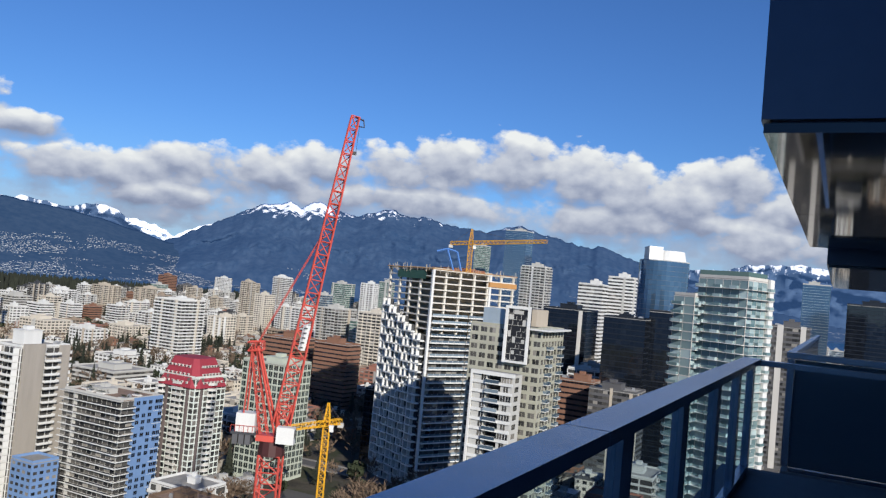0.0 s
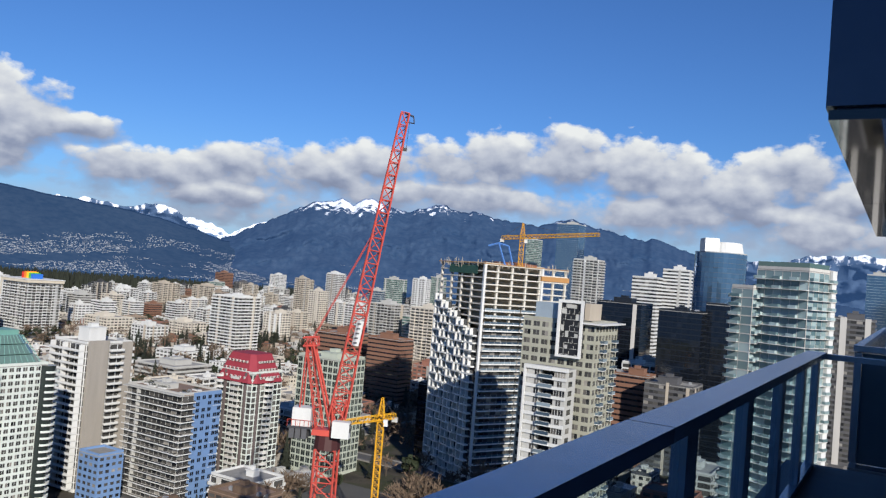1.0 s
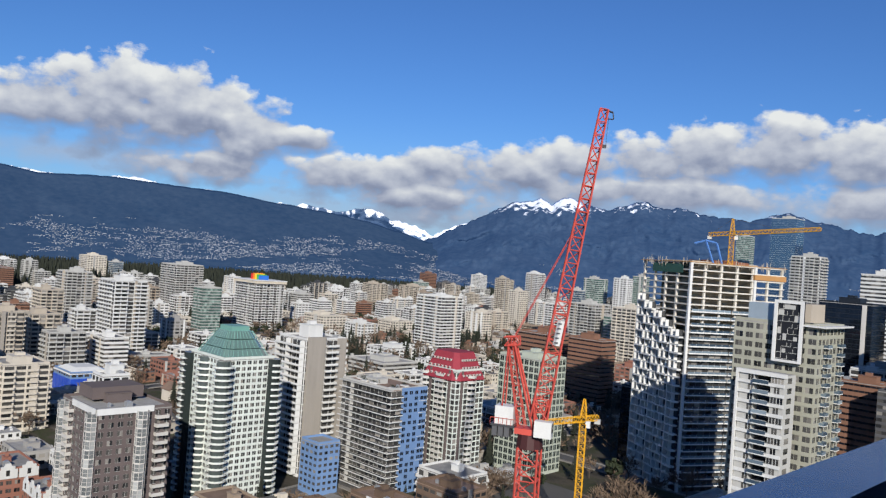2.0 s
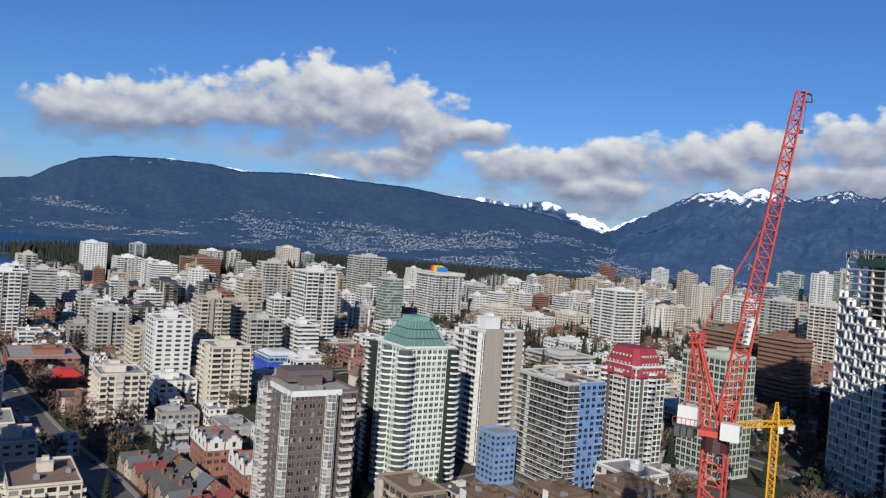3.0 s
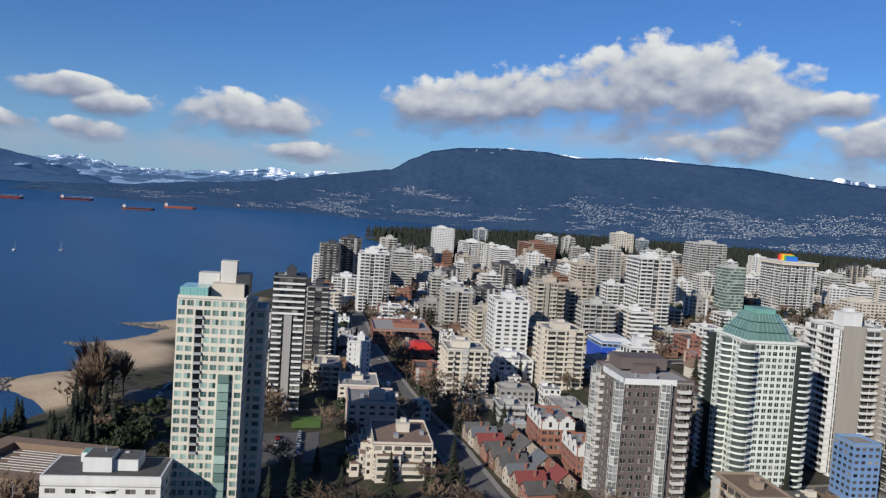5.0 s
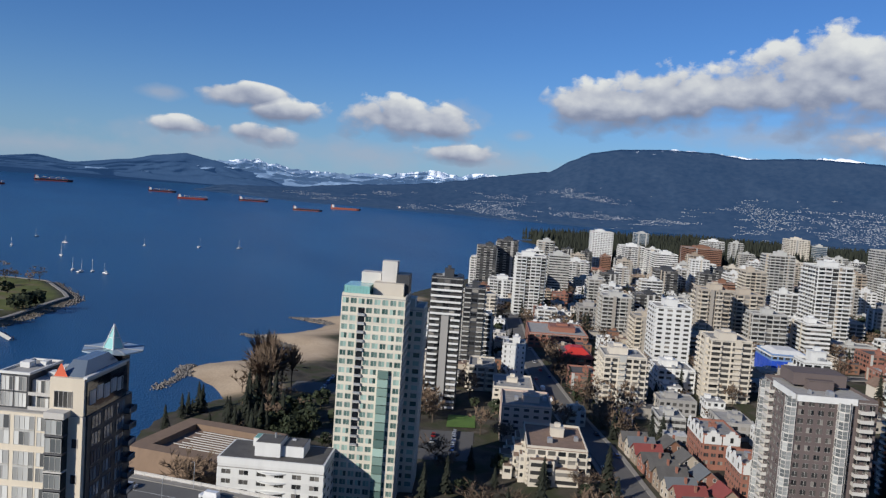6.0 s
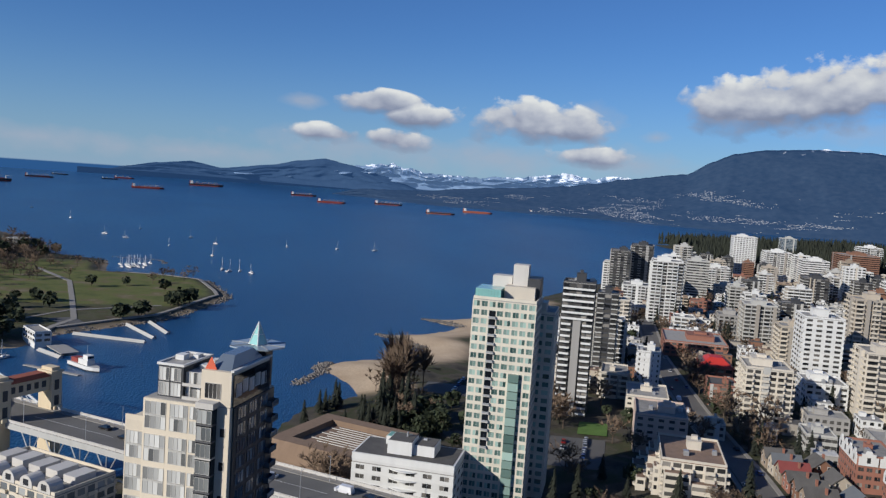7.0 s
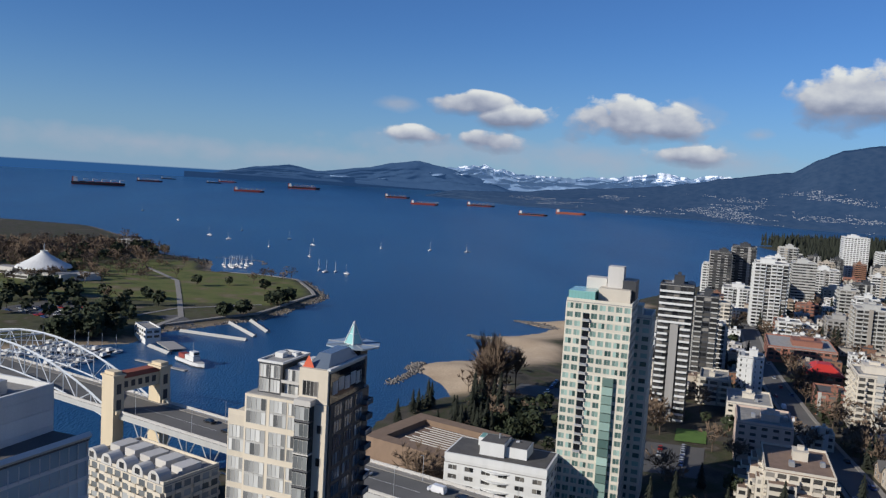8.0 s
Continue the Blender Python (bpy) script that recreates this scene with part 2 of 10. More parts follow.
GLASS_SKY = glass_mat("mirror_blue_glass", (0.075, 0.145, 0.235), (0.10, 0.18, 0.28), 0.3, 0.05, 1.0, 0.6)
LEAVES = mat("evergreen_leaves", (0.030, 0.040, 0.018), 0.9, vary=0.35, per="island")
BARK = mat("grey_brown_bark", (0.10, 0.075, 0.055), 0.95, vary=0.25)


# ---- mesh helpers ----
def mesh_of(name, verts, faces, mats, index=None):
    me = bpy.data.meshes.new(name)
    me.from_pydata(verts, [], faces)
    for m in mats:
        me.materials.append(m)
    if index is not None:
        me.polygons.foreach_set("material_index", index)
    me.update()
    return me


class Build:
    """Collects boxes and faces of several materials for one mesh."""

    def __init__(self):
        self.v, self.f, self.i = [], [], []

    def box(self, x0, y0, z0, x1, y1, z1, m=0, top=True, bottom=True):
        k = len(self.v)
        self.v += [(x0, y0, z0), (x1, y0, z0), (x1, y1, z0), (x0, y1, z0), (x0, y0, z1), (x1, y0, z1), (x1, y1, z1), (x0, y1, z1)]
        fs = [(0, 1, 5, 4), (1, 2, 6, 5), (2, 3, 7, 6), (3, 0, 4, 7)]
        if top:
            fs.append((4, 5, 6, 7))
        if bottom:
            fs.append((3, 2, 1, 0))
        self.f += [tuple(k + a for a in q) for q in fs]
        self.i += [m] * len(fs)

    def quad(self, pts, m=0):
        k = len(self.v)
        self.v += [tuple(p) for p in pts]
        self.f.append(tuple(range(k, k + len(pts))))
        self.i.append(m)

    def prism(self, pts, z0, z1, m=0, cap=None, inset=0.0):
        """An upright prism over a plan outline (anticlockwise), its top drawn in by inset (0..1)."""
        k, n = len(self.v), len(pts)
        cx, cy = sum(p[0] for p in pts) / n, sum(p[1] for p in pts) / n
        self.v += [(p[0], p[1], z0) for p in pts]
        self.v += [(p[0] + (cx - p[0]) * inset, p[1] + (cy - p[1]) * inset, z1) for p in pts]
        for a in range(n):
            b = (a + 1) % n
            self.f.append((k + a, k + b, k + n + b, k + n + a))
            self.i.append(m)
        self.f.append(tuple(k + n + a for a in range(n)))
        self.i.append(m if cap is None else cap)
        self.f.append(tuple(k + a for a in reversed(range(n))))
        self.i.append(m)

    def beam(self, p, q, r, m=0, sides=4):
        """A bar from p to q of half thickness r."""
        p, q = Vector(p), Vector(q)
        d = (q - p).normalized()
        a = d.orthogonal().normalized()
        b = d.cross(a)
        k = len(self.v)
        for e in (p, q):
            for s in range(sides):
                t = 2 * math.pi * (s + 0.5) / sides
                self.v.append(tuple(e + (a * math.cos(t) + b * math.sin(t)) * r))
        for s in range(sides):
            t = (s + 1) % sides
            self.f.append((k + s, k + t, k + sides + t, k + sides + s))
        self.f += [tuple(k + sides + s for s in range(sides)), tuple(k + s for s in reversed(range(sides)))]
        self.i += [m] * (sides + 2)

    def mesh(self, name, mats):
        return mesh_of(name, self.v, self.f, mats, self.i)


def part(name, data, parent, m=None, label=""):
    """A mesh object under a thing or a part; data is a mesh or a Build with its materials."""
    ob = new(name, data)
    ob.parent = parent
    if m is not None:
        ob.matrix_basis = m
    if label:
        tagged(ob, label)
    return ob


def thing(name, m, label, category, group="", kind=""):
    ob = new(name)
    ob.matrix_basis = m
    return tagged(ob, label, category, group, kind)


def single(name, data, m, label, category, group="", kind=""):
    ob = new(name, data)
    ob.matrix_basis = m
    return tagged(ob, label, category, group, kind)


def rot_z(x, y, z, deg=0.0):
    return pose(x, y, z, 0, 0, deg)


# ---- the lie of the land ----
SHORE = [(-1803, 1005), (-1500, 950), (-1250, 760), (-1000, 520), (-800, 330), (-665, 215), (-636, 190), (-625, 168), (-624, 152), (-603, 158), (-594, 171), (-572, 151), (-559, 128), (-556, 103), (-533, 109), (-510, 121), (-489, 114),
         (-479, 91), (-472, 66), (-462, 50), (-443, 50), (-428, 57), (-410, 60), (-392, 61), (-385, 46), (-370, 31), (-335, 16), (-280, -50), (-200, -130), (-100, -230), (200, -420), (1700, -420), (1700, 1900), (900, 2200), (-300, 2250), (-1100, 2000), (-1900, 1500)]
PARK = [(-498, -125), (-537, -113), (-569, -80), (-592, -54), (-620, -42), (-683, -18), (-703, -10), (-735, -14), (-811, -31), (-838, -69), (-853, -118), (-857, -136), (-960, -150), (-985, -190),
        (-1031, -234), (-1200, -300), (-1400, -420), (-1500, -700), (-600, -700), (-440, -260)]


def shore_distance(px, py, poly):
    """Metres inside (+) or outside (-) an outline, for arrays of places."""
    best = np.full(px.shape, 1e9)
    inside = np.zeros(px.shape, bool)
    for (ax, ay), (bx, by) in zip(poly, poly[1:] + poly[:1]):
        dx, dy = bx - ax, by - ay
        t = np.clip(((px - ax) * dx + (py - ay) * dy) / (dx * dx + dy * dy), 0, 1)
        best = np.minimum(best, np.hypot(px - ax - t * dx, py - ay - t * dy))
        cross = (ay > py) != (by > py)
        with np.errstate(divide="ignore", invalid="ignore"):
            inside ^= cross & (px < (bx - ax) * (py - ay) / (by - ay if by != ay else 1e-9) + ax)
    return np.where(inside, best, -best)


def smooth(a):
    a = np.clip(a, 0, 1)
    return a * a * (3 - 2 * a)


def land(px, py):
    """The ground's height over the sea."""
    px, py = np.asarray(px, float), np.asarray(py, float)
    d1, d2 = shore_distance(px, py, SHORE), shore_distance(px, py, PARK)
    h1 = np.where(d1 > 0, 0.4 + 3.0 * smooth(d1 / 25) + 18.0 * smooth((d1 - 40) / 420), np.maximum(d1 * 0.12, -6))
    h2 = np.where(d2 > 0, 0.4 + 2.6 * smooth(d2 / 14) + 6.0 * smooth((d2 - 60) / 300), np.maximum(d2 * 0.12, -6))
    return np.maximum(h1, h2)


def inside_by(x, y, poly):
    """The same as shore_distance for one place."""
    best, inside = 1e18, False
    ax, ay = poly[-1]
    for bx, by in poly:
        dx, dy = bx - ax, by - ay
        t = ((x - ax) * dx + (y - ay) * dy) / (dx * dx + dy * dy)
        t = 0.0 if t < 0 else 1.0 if t > 1 else t
        ex, ey = x - ax - t * dx, y - ay - t * dy
        q = ex * ex + ey * ey
        if q < best:
            best = q
        if (ay > y) != (by > y) and x < dx * (y - ay) / dy + ax:
            inside = not inside
        ax, ay = bx, by
    return math.sqrt(best) if inside else -math.sqrt(best)


def ease(a):
    a = min(max(a, 0.0), 1.0)
    return a * a * (3 - 2 * a)


def ground(x, y):
    d1, d2 = inside_by(x, y, SHORE), inside_by(x, y, PARK)
    h1 = 0.4 + 3.0 * ease(d1 / 25) + 18.0 * ease((d1 - 40) / 420) if d1 > 0 else max(d1 * 0.12, -6)
    h2 = 0.4 + 2.6 * ease(d2 / 14) + 6.0 * ease((d2 - 60) / 300) if d2 > 0 else max(d2 * 0.12, -6)
    return max(h1, h2)


def far_range(real):
    """Beyond 2300 m the distance is drawn together, on a sheet that rises to eye level at the horizon."""
    r = real if real < 2300 else 2300 + 2600 * (1 - math.exp(-(real - 2300) / 2600))
    return r, EYE * (1 - r / real)


# ---- sea, ground, distance ----
def sea_material():
    m = bpy.data.materials.new("sea_water")
    m.use_nodes = True
    n, l = m.node_tree.nodes, m.node_tree.links
    b = n["Principled BSDF"]
    b.inputs["Roughness"].default_value, b.inputs["Specular IOR Level"].default_value = 0.30, 0.18
    geo = n.new("ShaderNodeNewGeometry")
    mp = n.new("ShaderNodeMapping")
    mp.inputs["Rotation"].default_value, mp.inputs["Scale"].default_value = (0, 0, radians(25)), (0.35, 1.0, 1.0)
    l.new(geo.outputs["Position"], mp.inputs[0])
    w1, w2, w3 = (n.new("ShaderNodeTexNoise") for _ in range(3))
    for t, s, d in ((w1, 0.11, 6), (w2, 0.006, 5), (w3, 0.9, 3)):
        t.inputs["Scale"].default_value, t.inputs["Detail"].default_value = s, d
        l.new(mp.outputs[0], t.inputs["Vector"])
    ramp = n.new("ShaderNodeValToRGB")
    l.new(w2.outputs[0], ramp.inputs[0])
    ramp.color_ramp.elements[0].position, ramp.color_ramp.elements[0].color = 0.32, (0.009, 0.052, 0.138, 1)
    ramp.color_ramp.elements[1].position, ramp.color_ramp.elements[1].color = 0.72, (0.015, 0.082, 0.190, 1)
    l.new(ramp.outputs[0], b.inputs["Base Color"])
    add = n.new("ShaderNodeMath")
    add.operation = "ADD"
    l.new(w1.outputs[0], add.inputs[0]), l.new(w3.outputs[0], add.inputs[1])
    bp = n.new("ShaderNodeBump")
    bp.inputs["Strength"].default_value, bp.inputs["Distance"].default_value = 0.55, 1.0
    l.new(add.outputs[0], bp.inputs["Height"]), l.new(bp.outputs[0], b.inputs["Normal"])
    return m


def build_sea():
    radii = [1, 60, 150, 300, 500, 800, 1200, 1700, 2300, 2900, 3600, 4600, 6000, 8000, 9500]
    verts, faces, n = [], [], 240
    for real in radii:
        r, z = far_range(real)
        verts += [tuple(bearing(360 * k / n, r, z)) for k in range(n)]
    for i in range(len(radii) - 1):
        for k in range(n):
            a, b = i * n + k, i * n + (k + 1) % n
            faces.append((a, a + n, b + n, b))
    me = mesh_of("water", verts, faces, [sea_material()])
    for p in me.polygons:
        p.use_smooth = True
    single("water", me, Matrix(), "deep blue rippled sea of the bay", "water", kind="structure")


build_sea()


def ground_material():
    m = bpy.data.materials.new("city_ground")
    m.use_nodes = True
    n, l = m.node_tree.nodes, m.node_tree.links
    b = n["Principled BSDF"]
    b.inputs["Roughness"].default_value, b.inputs["Specular IOR Level"].default_value = 0.95, 0.15
    geo = n.new("ShaderNodeNewGeometry")
    att = n.new("ShaderNodeAttribute")
    att.attribute_name = "cover"
    sep = n.new("ShaderNodeSeparateColor")
    l.new(att.outputs["Color"], sep.inputs[0])
    t1, t2 = n.new("ShaderNodeTexNoise"), n.new("ShaderNodeTexNoise")
    t1.inputs["Scale"].default_value, t1.inputs["Detail"].default_value = 0.05, 8
    t2.inputs["Scale"].default_value, t2.inputs["Detail"].default_value = 0.9, 6
    l.new(geo.outputs["Position"], t1.inputs["Vector"]), l.new(geo.outputs["Position"], t2.inputs["Vector"])

    def ramp(src, *stops):
        r = n.new("ShaderNodeValToRGB")
        l.new(src, r.inputs[0])
        r.color_ramp.elements[0].position, r.color_ramp.elements[0].color = stops[0][0], (*stops[0][1], 1)
        r.color_ramp.elements[1].position, r.color_ramp.elements[1].color = stops[-1][0], (*stops[-1][1], 1)
        for p, c in stops[1:-1]:
            r.color_ramp.elements.new(p).color = (*c, 1)
        return r.outputs[0]

    yards = ramp(t1.outputs[0], (0.3, (0.035, 0.033, 0.027)), (0.45, (0.075, 0.066, 0.052)), (0.55, (0.045, 0.052, 0.026)), (0.62, (0.06, 0.05, 0.036)), (0.7, (0.15, 0.135, 0.115)))
    grass = ramp(t1.outputs[0], (0.3, (0.085, 0.105, 0.032)), (0.5, (0.13, 0.145, 0.045)), (0.6, (0.145, 0.125, 0.06)), (0.75, (0.20, 0.17, 0.11)))
    sand = ramp(t1.outputs[0], (0.3, (0.40, 0.30, 0.20)), (0.7, (0.50, 0.39, 0.27)))
    col = yards
    for src, k in ((grass, 0), (sand, 1)):
        mx = n.new("ShaderNodeMix")
        mx.data_type = "RGBA"
        l.new(sep.outputs[k], mx.inputs[0]), l.new(col, mx.inputs[6]), l.new(src, mx.inputs[7])
        col = mx.outputs[2]
    rg = n.new("ShaderNodeMapRange")
    rg.inputs[3].default_value, rg.inputs[4].default_value = 0.7, 1.25
    l.new(t2.outputs[0], rg.inputs[0])
    mul = n.new("ShaderNodeMix")
    mul.data_type, mul.blend_type, mul.inputs[0].default_value = "RGBA", "MULTIPLY", 1.0
    l.new(col, mul.inputs[6]), l.new(rg.outputs[0], mul.inputs[7])
    l.new(mul.outputs[2], b.inputs["Base Color"])
    bp = n.new("ShaderNodeBump")
    bp.inputs["Strength"].default_value, bp.inputs["Distance"].default_value = 0.5, 0.4
    l.new(t2.outputs[0], bp.inputs["Height"]), l.new(bp.outputs[0], b.inputs["Normal"])
    return m


def build_ground():
    """One sheet: fine near the shore, running out under the sea to the far side."""
    xs = np.unique(np.concatenate([np.arange(-3200, -1500, 60), np.arange(-1500, -1020, 15), np.arange(-1020, -180, 6), np.arange(-180, 220, 12), np.arange(220, 1700, 40), np.arange(1700, 3300, 100)]))
    ys = np.unique(np.concatenate([np.arange(-3000, -700, 100), np.arange(-700, -260, 20), np.arange(-260, 260, 6), np.arange(260, 520, 12), np.arange(520, 1100, 20), np.arange(1100, 2400, 40), np.arange(2400, 3600, 100)]))
    gx, gy = np.meshgrid(xs, ys)
    gz = land(gx, gy)
    nx, ny = len(xs), len(ys)
    verts = np.stack([gx.ravel(), gy.ravel(), gz.ravel()], 1)
    a = (np.arange(ny - 1)[:, None] * nx + np.arange(nx - 1)[None]).ravel()
    faces = np.stack([a, a + 1, a + nx + 1, a + nx], 1)
    me = mesh_of("ground", verts.tolist(), faces.tolist(), [ground_material()])
    # grass in the parks, sand along the beach
    d1, d2 = shore_distance(gx, gy, SHORE), shore_distance(gx, gy, PARK)
    beach = smooth((37 - d1) / 12) * (d1 > -30) * smooth((-392 - gx) / 10) * smooth((gx + 760) / 60) * (gy < 300)
    sandy = np.maximum(beach, smooth((7 - d2) / 4) * (d2 > -20) * 0.6)
    lawn = smooth((d2 - 12) / 8) * smooth((900 + gx) / -40 * -1 + 1) * (d2 > 0) * np.where(gx > -640, 0.25, 0.9)
    col = me.color_attributes.new("cover", "FLOAT_COLOR", "POINT")
    data = np.stack([lawn.ravel(), sandy.ravel(), np.zeros(gx.size), np.ones(gx.size)], 1).astype(np.float32)
    col.data.foreach_set("color", data.ravel())
    for p in me.polygons:
        p.use_smooth = True
    single("ground", me, Matrix(), "city ground with yards, park lawns and sandy beach", "ground", kind="structure")


build_ground()


def mountain_material(name, low, high, haze_glow, snow, cap=None):
    """Far slopes: forest and rock, snow above a ragged line; blue air haze put into colours and emission."""
    m = bpy.data.materials.new(name)
    m.use_nodes = True
    n, l = m.node_tree.nodes, m.node_tree.links
    b = n["Principled BSDF"]
    b.inputs["Roughness"].default_value, b.inputs["Specular IOR Level"].default_value = 1.0, 0.0
    geo = n.new("ShaderNodeNewGeometry")
    t1, t2, t3 = (n.new("ShaderNodeTexNoise") for _ in range(3))
    for t, s in ((t1, 0.0035), (t2, 0.03), (t3, 0.022)):
        t.inputs["Scale"].default_value, t.inputs["Detail"].default_value, t.inputs["Roughness"].default_value = s, 8, 0.62
        l.new(geo.outputs["Position"], t.inputs["Vector"])
    steep = n.new("ShaderNodeVectorMath")   # gullies run down the slope
    steep.operation, steep.inputs[1].default_value = "MULTIPLY", (1.0, 1.0, 0.38)
    l.new(geo.outputs["Position"], steep.inputs[0]), l.new(steep.outputs[0], t3.inputs["Vector"])
    both = n.new("ShaderNodeMath")
    both.operation, both.inputs[1].default_value = "MULTIPLY_ADD", 0.6
    l.new(t1.outputs[0], both.inputs[0]), l.new(t2.outputs[0], both.inputs[2])
    ramp = n.new("ShaderNodeValToRGB")
    half = n.new("ShaderNodeMath")
    half.operation, half.inputs[1].default_value = "MULTIPLY", 0.625
    l.new(both.outputs[0], half.inputs[0]), l.new(half.outputs[0], ramp.inputs[0])
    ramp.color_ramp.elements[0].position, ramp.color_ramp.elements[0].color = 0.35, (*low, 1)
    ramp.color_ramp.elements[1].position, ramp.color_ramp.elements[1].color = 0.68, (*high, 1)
    sep = n.new("ShaderNodeSeparateXYZ")
    l.new(geo.outputs["Position"], sep.inputs[0])
    line = n.new("ShaderNodeMath")
    line.operation, line.inputs[1].default_value = "MULTIPLY_ADD", 420.0
    l.new(t3.outputs[0], line.inputs[0]), l.new(sep.outputs[2], line.inputs[2])
    rg = n.new("ShaderNodeMapRange")
    rg.inputs[1].default_value, rg.inputs[2].default_value = snow + 210, snow + 240
    height = line.outputs[0]
    if cap:   # more snow lies round the highest summit
        away = n.new("ShaderNodeVectorMath")
        away.operation, away.inputs[1].default_value = "DISTANCE", bearing(*cap[:3])
        l.new(geo.outputs["Position"], away.inputs[0])
        more = n.new("ShaderNodeMapRange")
        more.inputs[1].default_value, more.inputs[2].default_value, more.inputs[3].default_value, more.inputs[4].default_value = 60.0, cap[3], cap[4], 0.0
        l.new(away.outputs["Value"], more.inputs[0])
        plus = n.new("ShaderNodeMath")
        plus.operation = "ADD"
        l.new(line.outputs[0], plus.inputs[0]), l.new(more.outputs[0], plus.inputs[1])
        height = plus.outputs[0]
    l.new(height, rg.inputs[0])
    mx = n.new("ShaderNodeMix")
    mx.data_type = "RGBA"
    mx.inputs[7].default_value = (0.80, 0.83, 0.88, 1)
    l.new(rg.outputs[0], mx.inputs[0]), l.new(ramp.outputs[0], mx.inputs[6])
    l.new(mx.outputs[2], b.inputs["Base Color"])
    # the air's haze is added as blue self-emission
    b.inputs["Emission Color"].default_value = (*haze_glow, 1)
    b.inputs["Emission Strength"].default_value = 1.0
    return m


def ridge_line(peaks, az):
    """Height of a skyline in degrees between named peaks (azimuth, elevation), rounded, falling with azimuth."""
    a = np.array([p[0] for p in peaks][::-1], float)
    e = np.array([p[1] for p in peaks][::-1], float)
    k = np.clip(np.searchsorted(a, az) - 1, 0, len(a) - 2)
    t = np.clip((az - a[k]) / (a[k + 1] - a[k]), 0, 1)
    return e[k] + (e[k + 1] - e[k]) * (0.55 * t + 0.45 * smooth(t))


def slope_at(a, s, foot, top, r0, r1, rough, bow, hi):
    """Distance and height of a mountain side at one azimuth, s from its foot (0) to its crest (1)."""
    rib = noise.fractal(Vector((a * 0.46 + hi, s * 4.2, 0.0)), 0.9, 2.1, 5)
    tine = noise.fractal(Vector((a * 2.2, 5.0 + hi, 0.3 * s)), 0.8, 2.0, 4)
    rf = min(max(r0, far_range(EYE / math.tan(radians(-foot)))[0]), 4905)
    r = rf + max(r1 - rf, 25) * s + rib * 130 * math.sin(math.pi * min(s, 0.98)) * rough
    e = foot + (top - foot) * s ** bow + (tine * 0.10 * s ** 3 + rib * 0.12 * math.sin(math.pi * s)) * rough
    return r, EYE + r * math.tan(radians(e))


def build_range(name, peaks, shore, r0, r1, material, rough, label, bow=0.85, step=0.14, rows=34):
    """A mountain side from its foot at r0 to its crest at r1, carved by gullies."""
    lo, hi = peaks[-1][0], peaks[0][0]
    az = np.arange(lo, hi, step)
    top = ridge_line(peaks, az)
    foot = ridge_line(shore, az)
    verts = []
    for j in range(rows + 2):
        sj = min(j / (rows - 1), 1.0)
        for i, a in enumerate(az):
            r, z = slope_at(a, sj, foot[i], top[i], r0, r1, rough, bow, hi)
            if j >= rows:
                r, z = r + 15 * (j - rows + 1), z - 160 * (j - rows + 1)
            verts.append(tuple(bearing(a, r, z)))
    n = len(az)
    faces = [(j * n + i, j * n + i + 1, (j + 1) * n + i + 1, (j + 1) * n + i) for j in range(rows + 1) for i in range(n - 1)]
    me = mesh_of(name, verts, [f[::-1] for f in faces], [material])
    for p in me.polygons:
        p.use_smooth = True
    return single(name, me, Matrix(), label, "mountain", kind="structure")


# low and high tones are blued, and the third colour emits, for distance haze
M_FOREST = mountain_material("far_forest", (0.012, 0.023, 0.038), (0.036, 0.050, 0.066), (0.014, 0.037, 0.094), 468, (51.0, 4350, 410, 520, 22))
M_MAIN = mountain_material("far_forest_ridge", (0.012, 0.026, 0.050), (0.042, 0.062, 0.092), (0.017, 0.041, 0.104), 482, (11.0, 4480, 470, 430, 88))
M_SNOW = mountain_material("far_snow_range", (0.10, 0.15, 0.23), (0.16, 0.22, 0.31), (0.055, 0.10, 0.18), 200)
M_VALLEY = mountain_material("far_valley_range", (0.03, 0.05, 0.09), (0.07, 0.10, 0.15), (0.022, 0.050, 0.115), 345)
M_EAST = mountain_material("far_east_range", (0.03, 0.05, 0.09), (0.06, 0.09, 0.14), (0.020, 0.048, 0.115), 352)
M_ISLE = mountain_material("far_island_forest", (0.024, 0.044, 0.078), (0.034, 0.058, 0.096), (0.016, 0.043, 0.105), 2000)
HILL = [(84, -1.0), (81.9, -0.52), (79.4, -0.46), (76.9, -0.36), (75.3, -0.12), (72.5, 0.15), (70, 0.32), (67.2, 0.63), (64.9, 0.99), (63.3, 1.37), (58.9, 2.02), (57.4, 2.9), (56, 3.55), (54, 3.9), (51, 4.05), (48, 4.0), (45.5, 3.7),
        (41.7, 3.9), (34.3, 3.6), (30, 3.1), (26.5, 2.75), (24.0, 2.35), (21.5, 1.75), (19.3, 1.15), (14, 0.2), (8, -0.9), (4, -1.4)]
MAIN = [(26, -0.5), (21, 0.6), (18.9, 1.5), (17.1, 2.5), (15.3, 3.4), (14.5, 3.9), (13.1, 4.55), (11.9, 4.62), (11.35, 4.97), (10.5, 4.5), (9.9, 4.95), (9.3, 5.08), (8.3, 4.75), (6.6, 4.3), (5.6, 4.6), (4.2, 5.05), (2.5, 4.62), (1.7, 4.75), (-0.4, 4.28), (-2.9, 4.08),
        (-5.3, 4.7), (-7.4, 4.15), (-10.6, 3.5), (-11.1, 3.75), (-13.1, 3.1), (-15.5, 2.2), (-18, 1.3), (-22, 0.2), (-30, -0.8), (-46, -1.0)]
EAST = [(-9, 1.0), (-14, 2.0), (-17.3, 2.55), (-19.6, 2.7), (-21.4, 3.2), (-23.2, 3.3), (-24.5, 3.42), (-27, 3.1), (-32, 2.6), (-46, 3.0)]
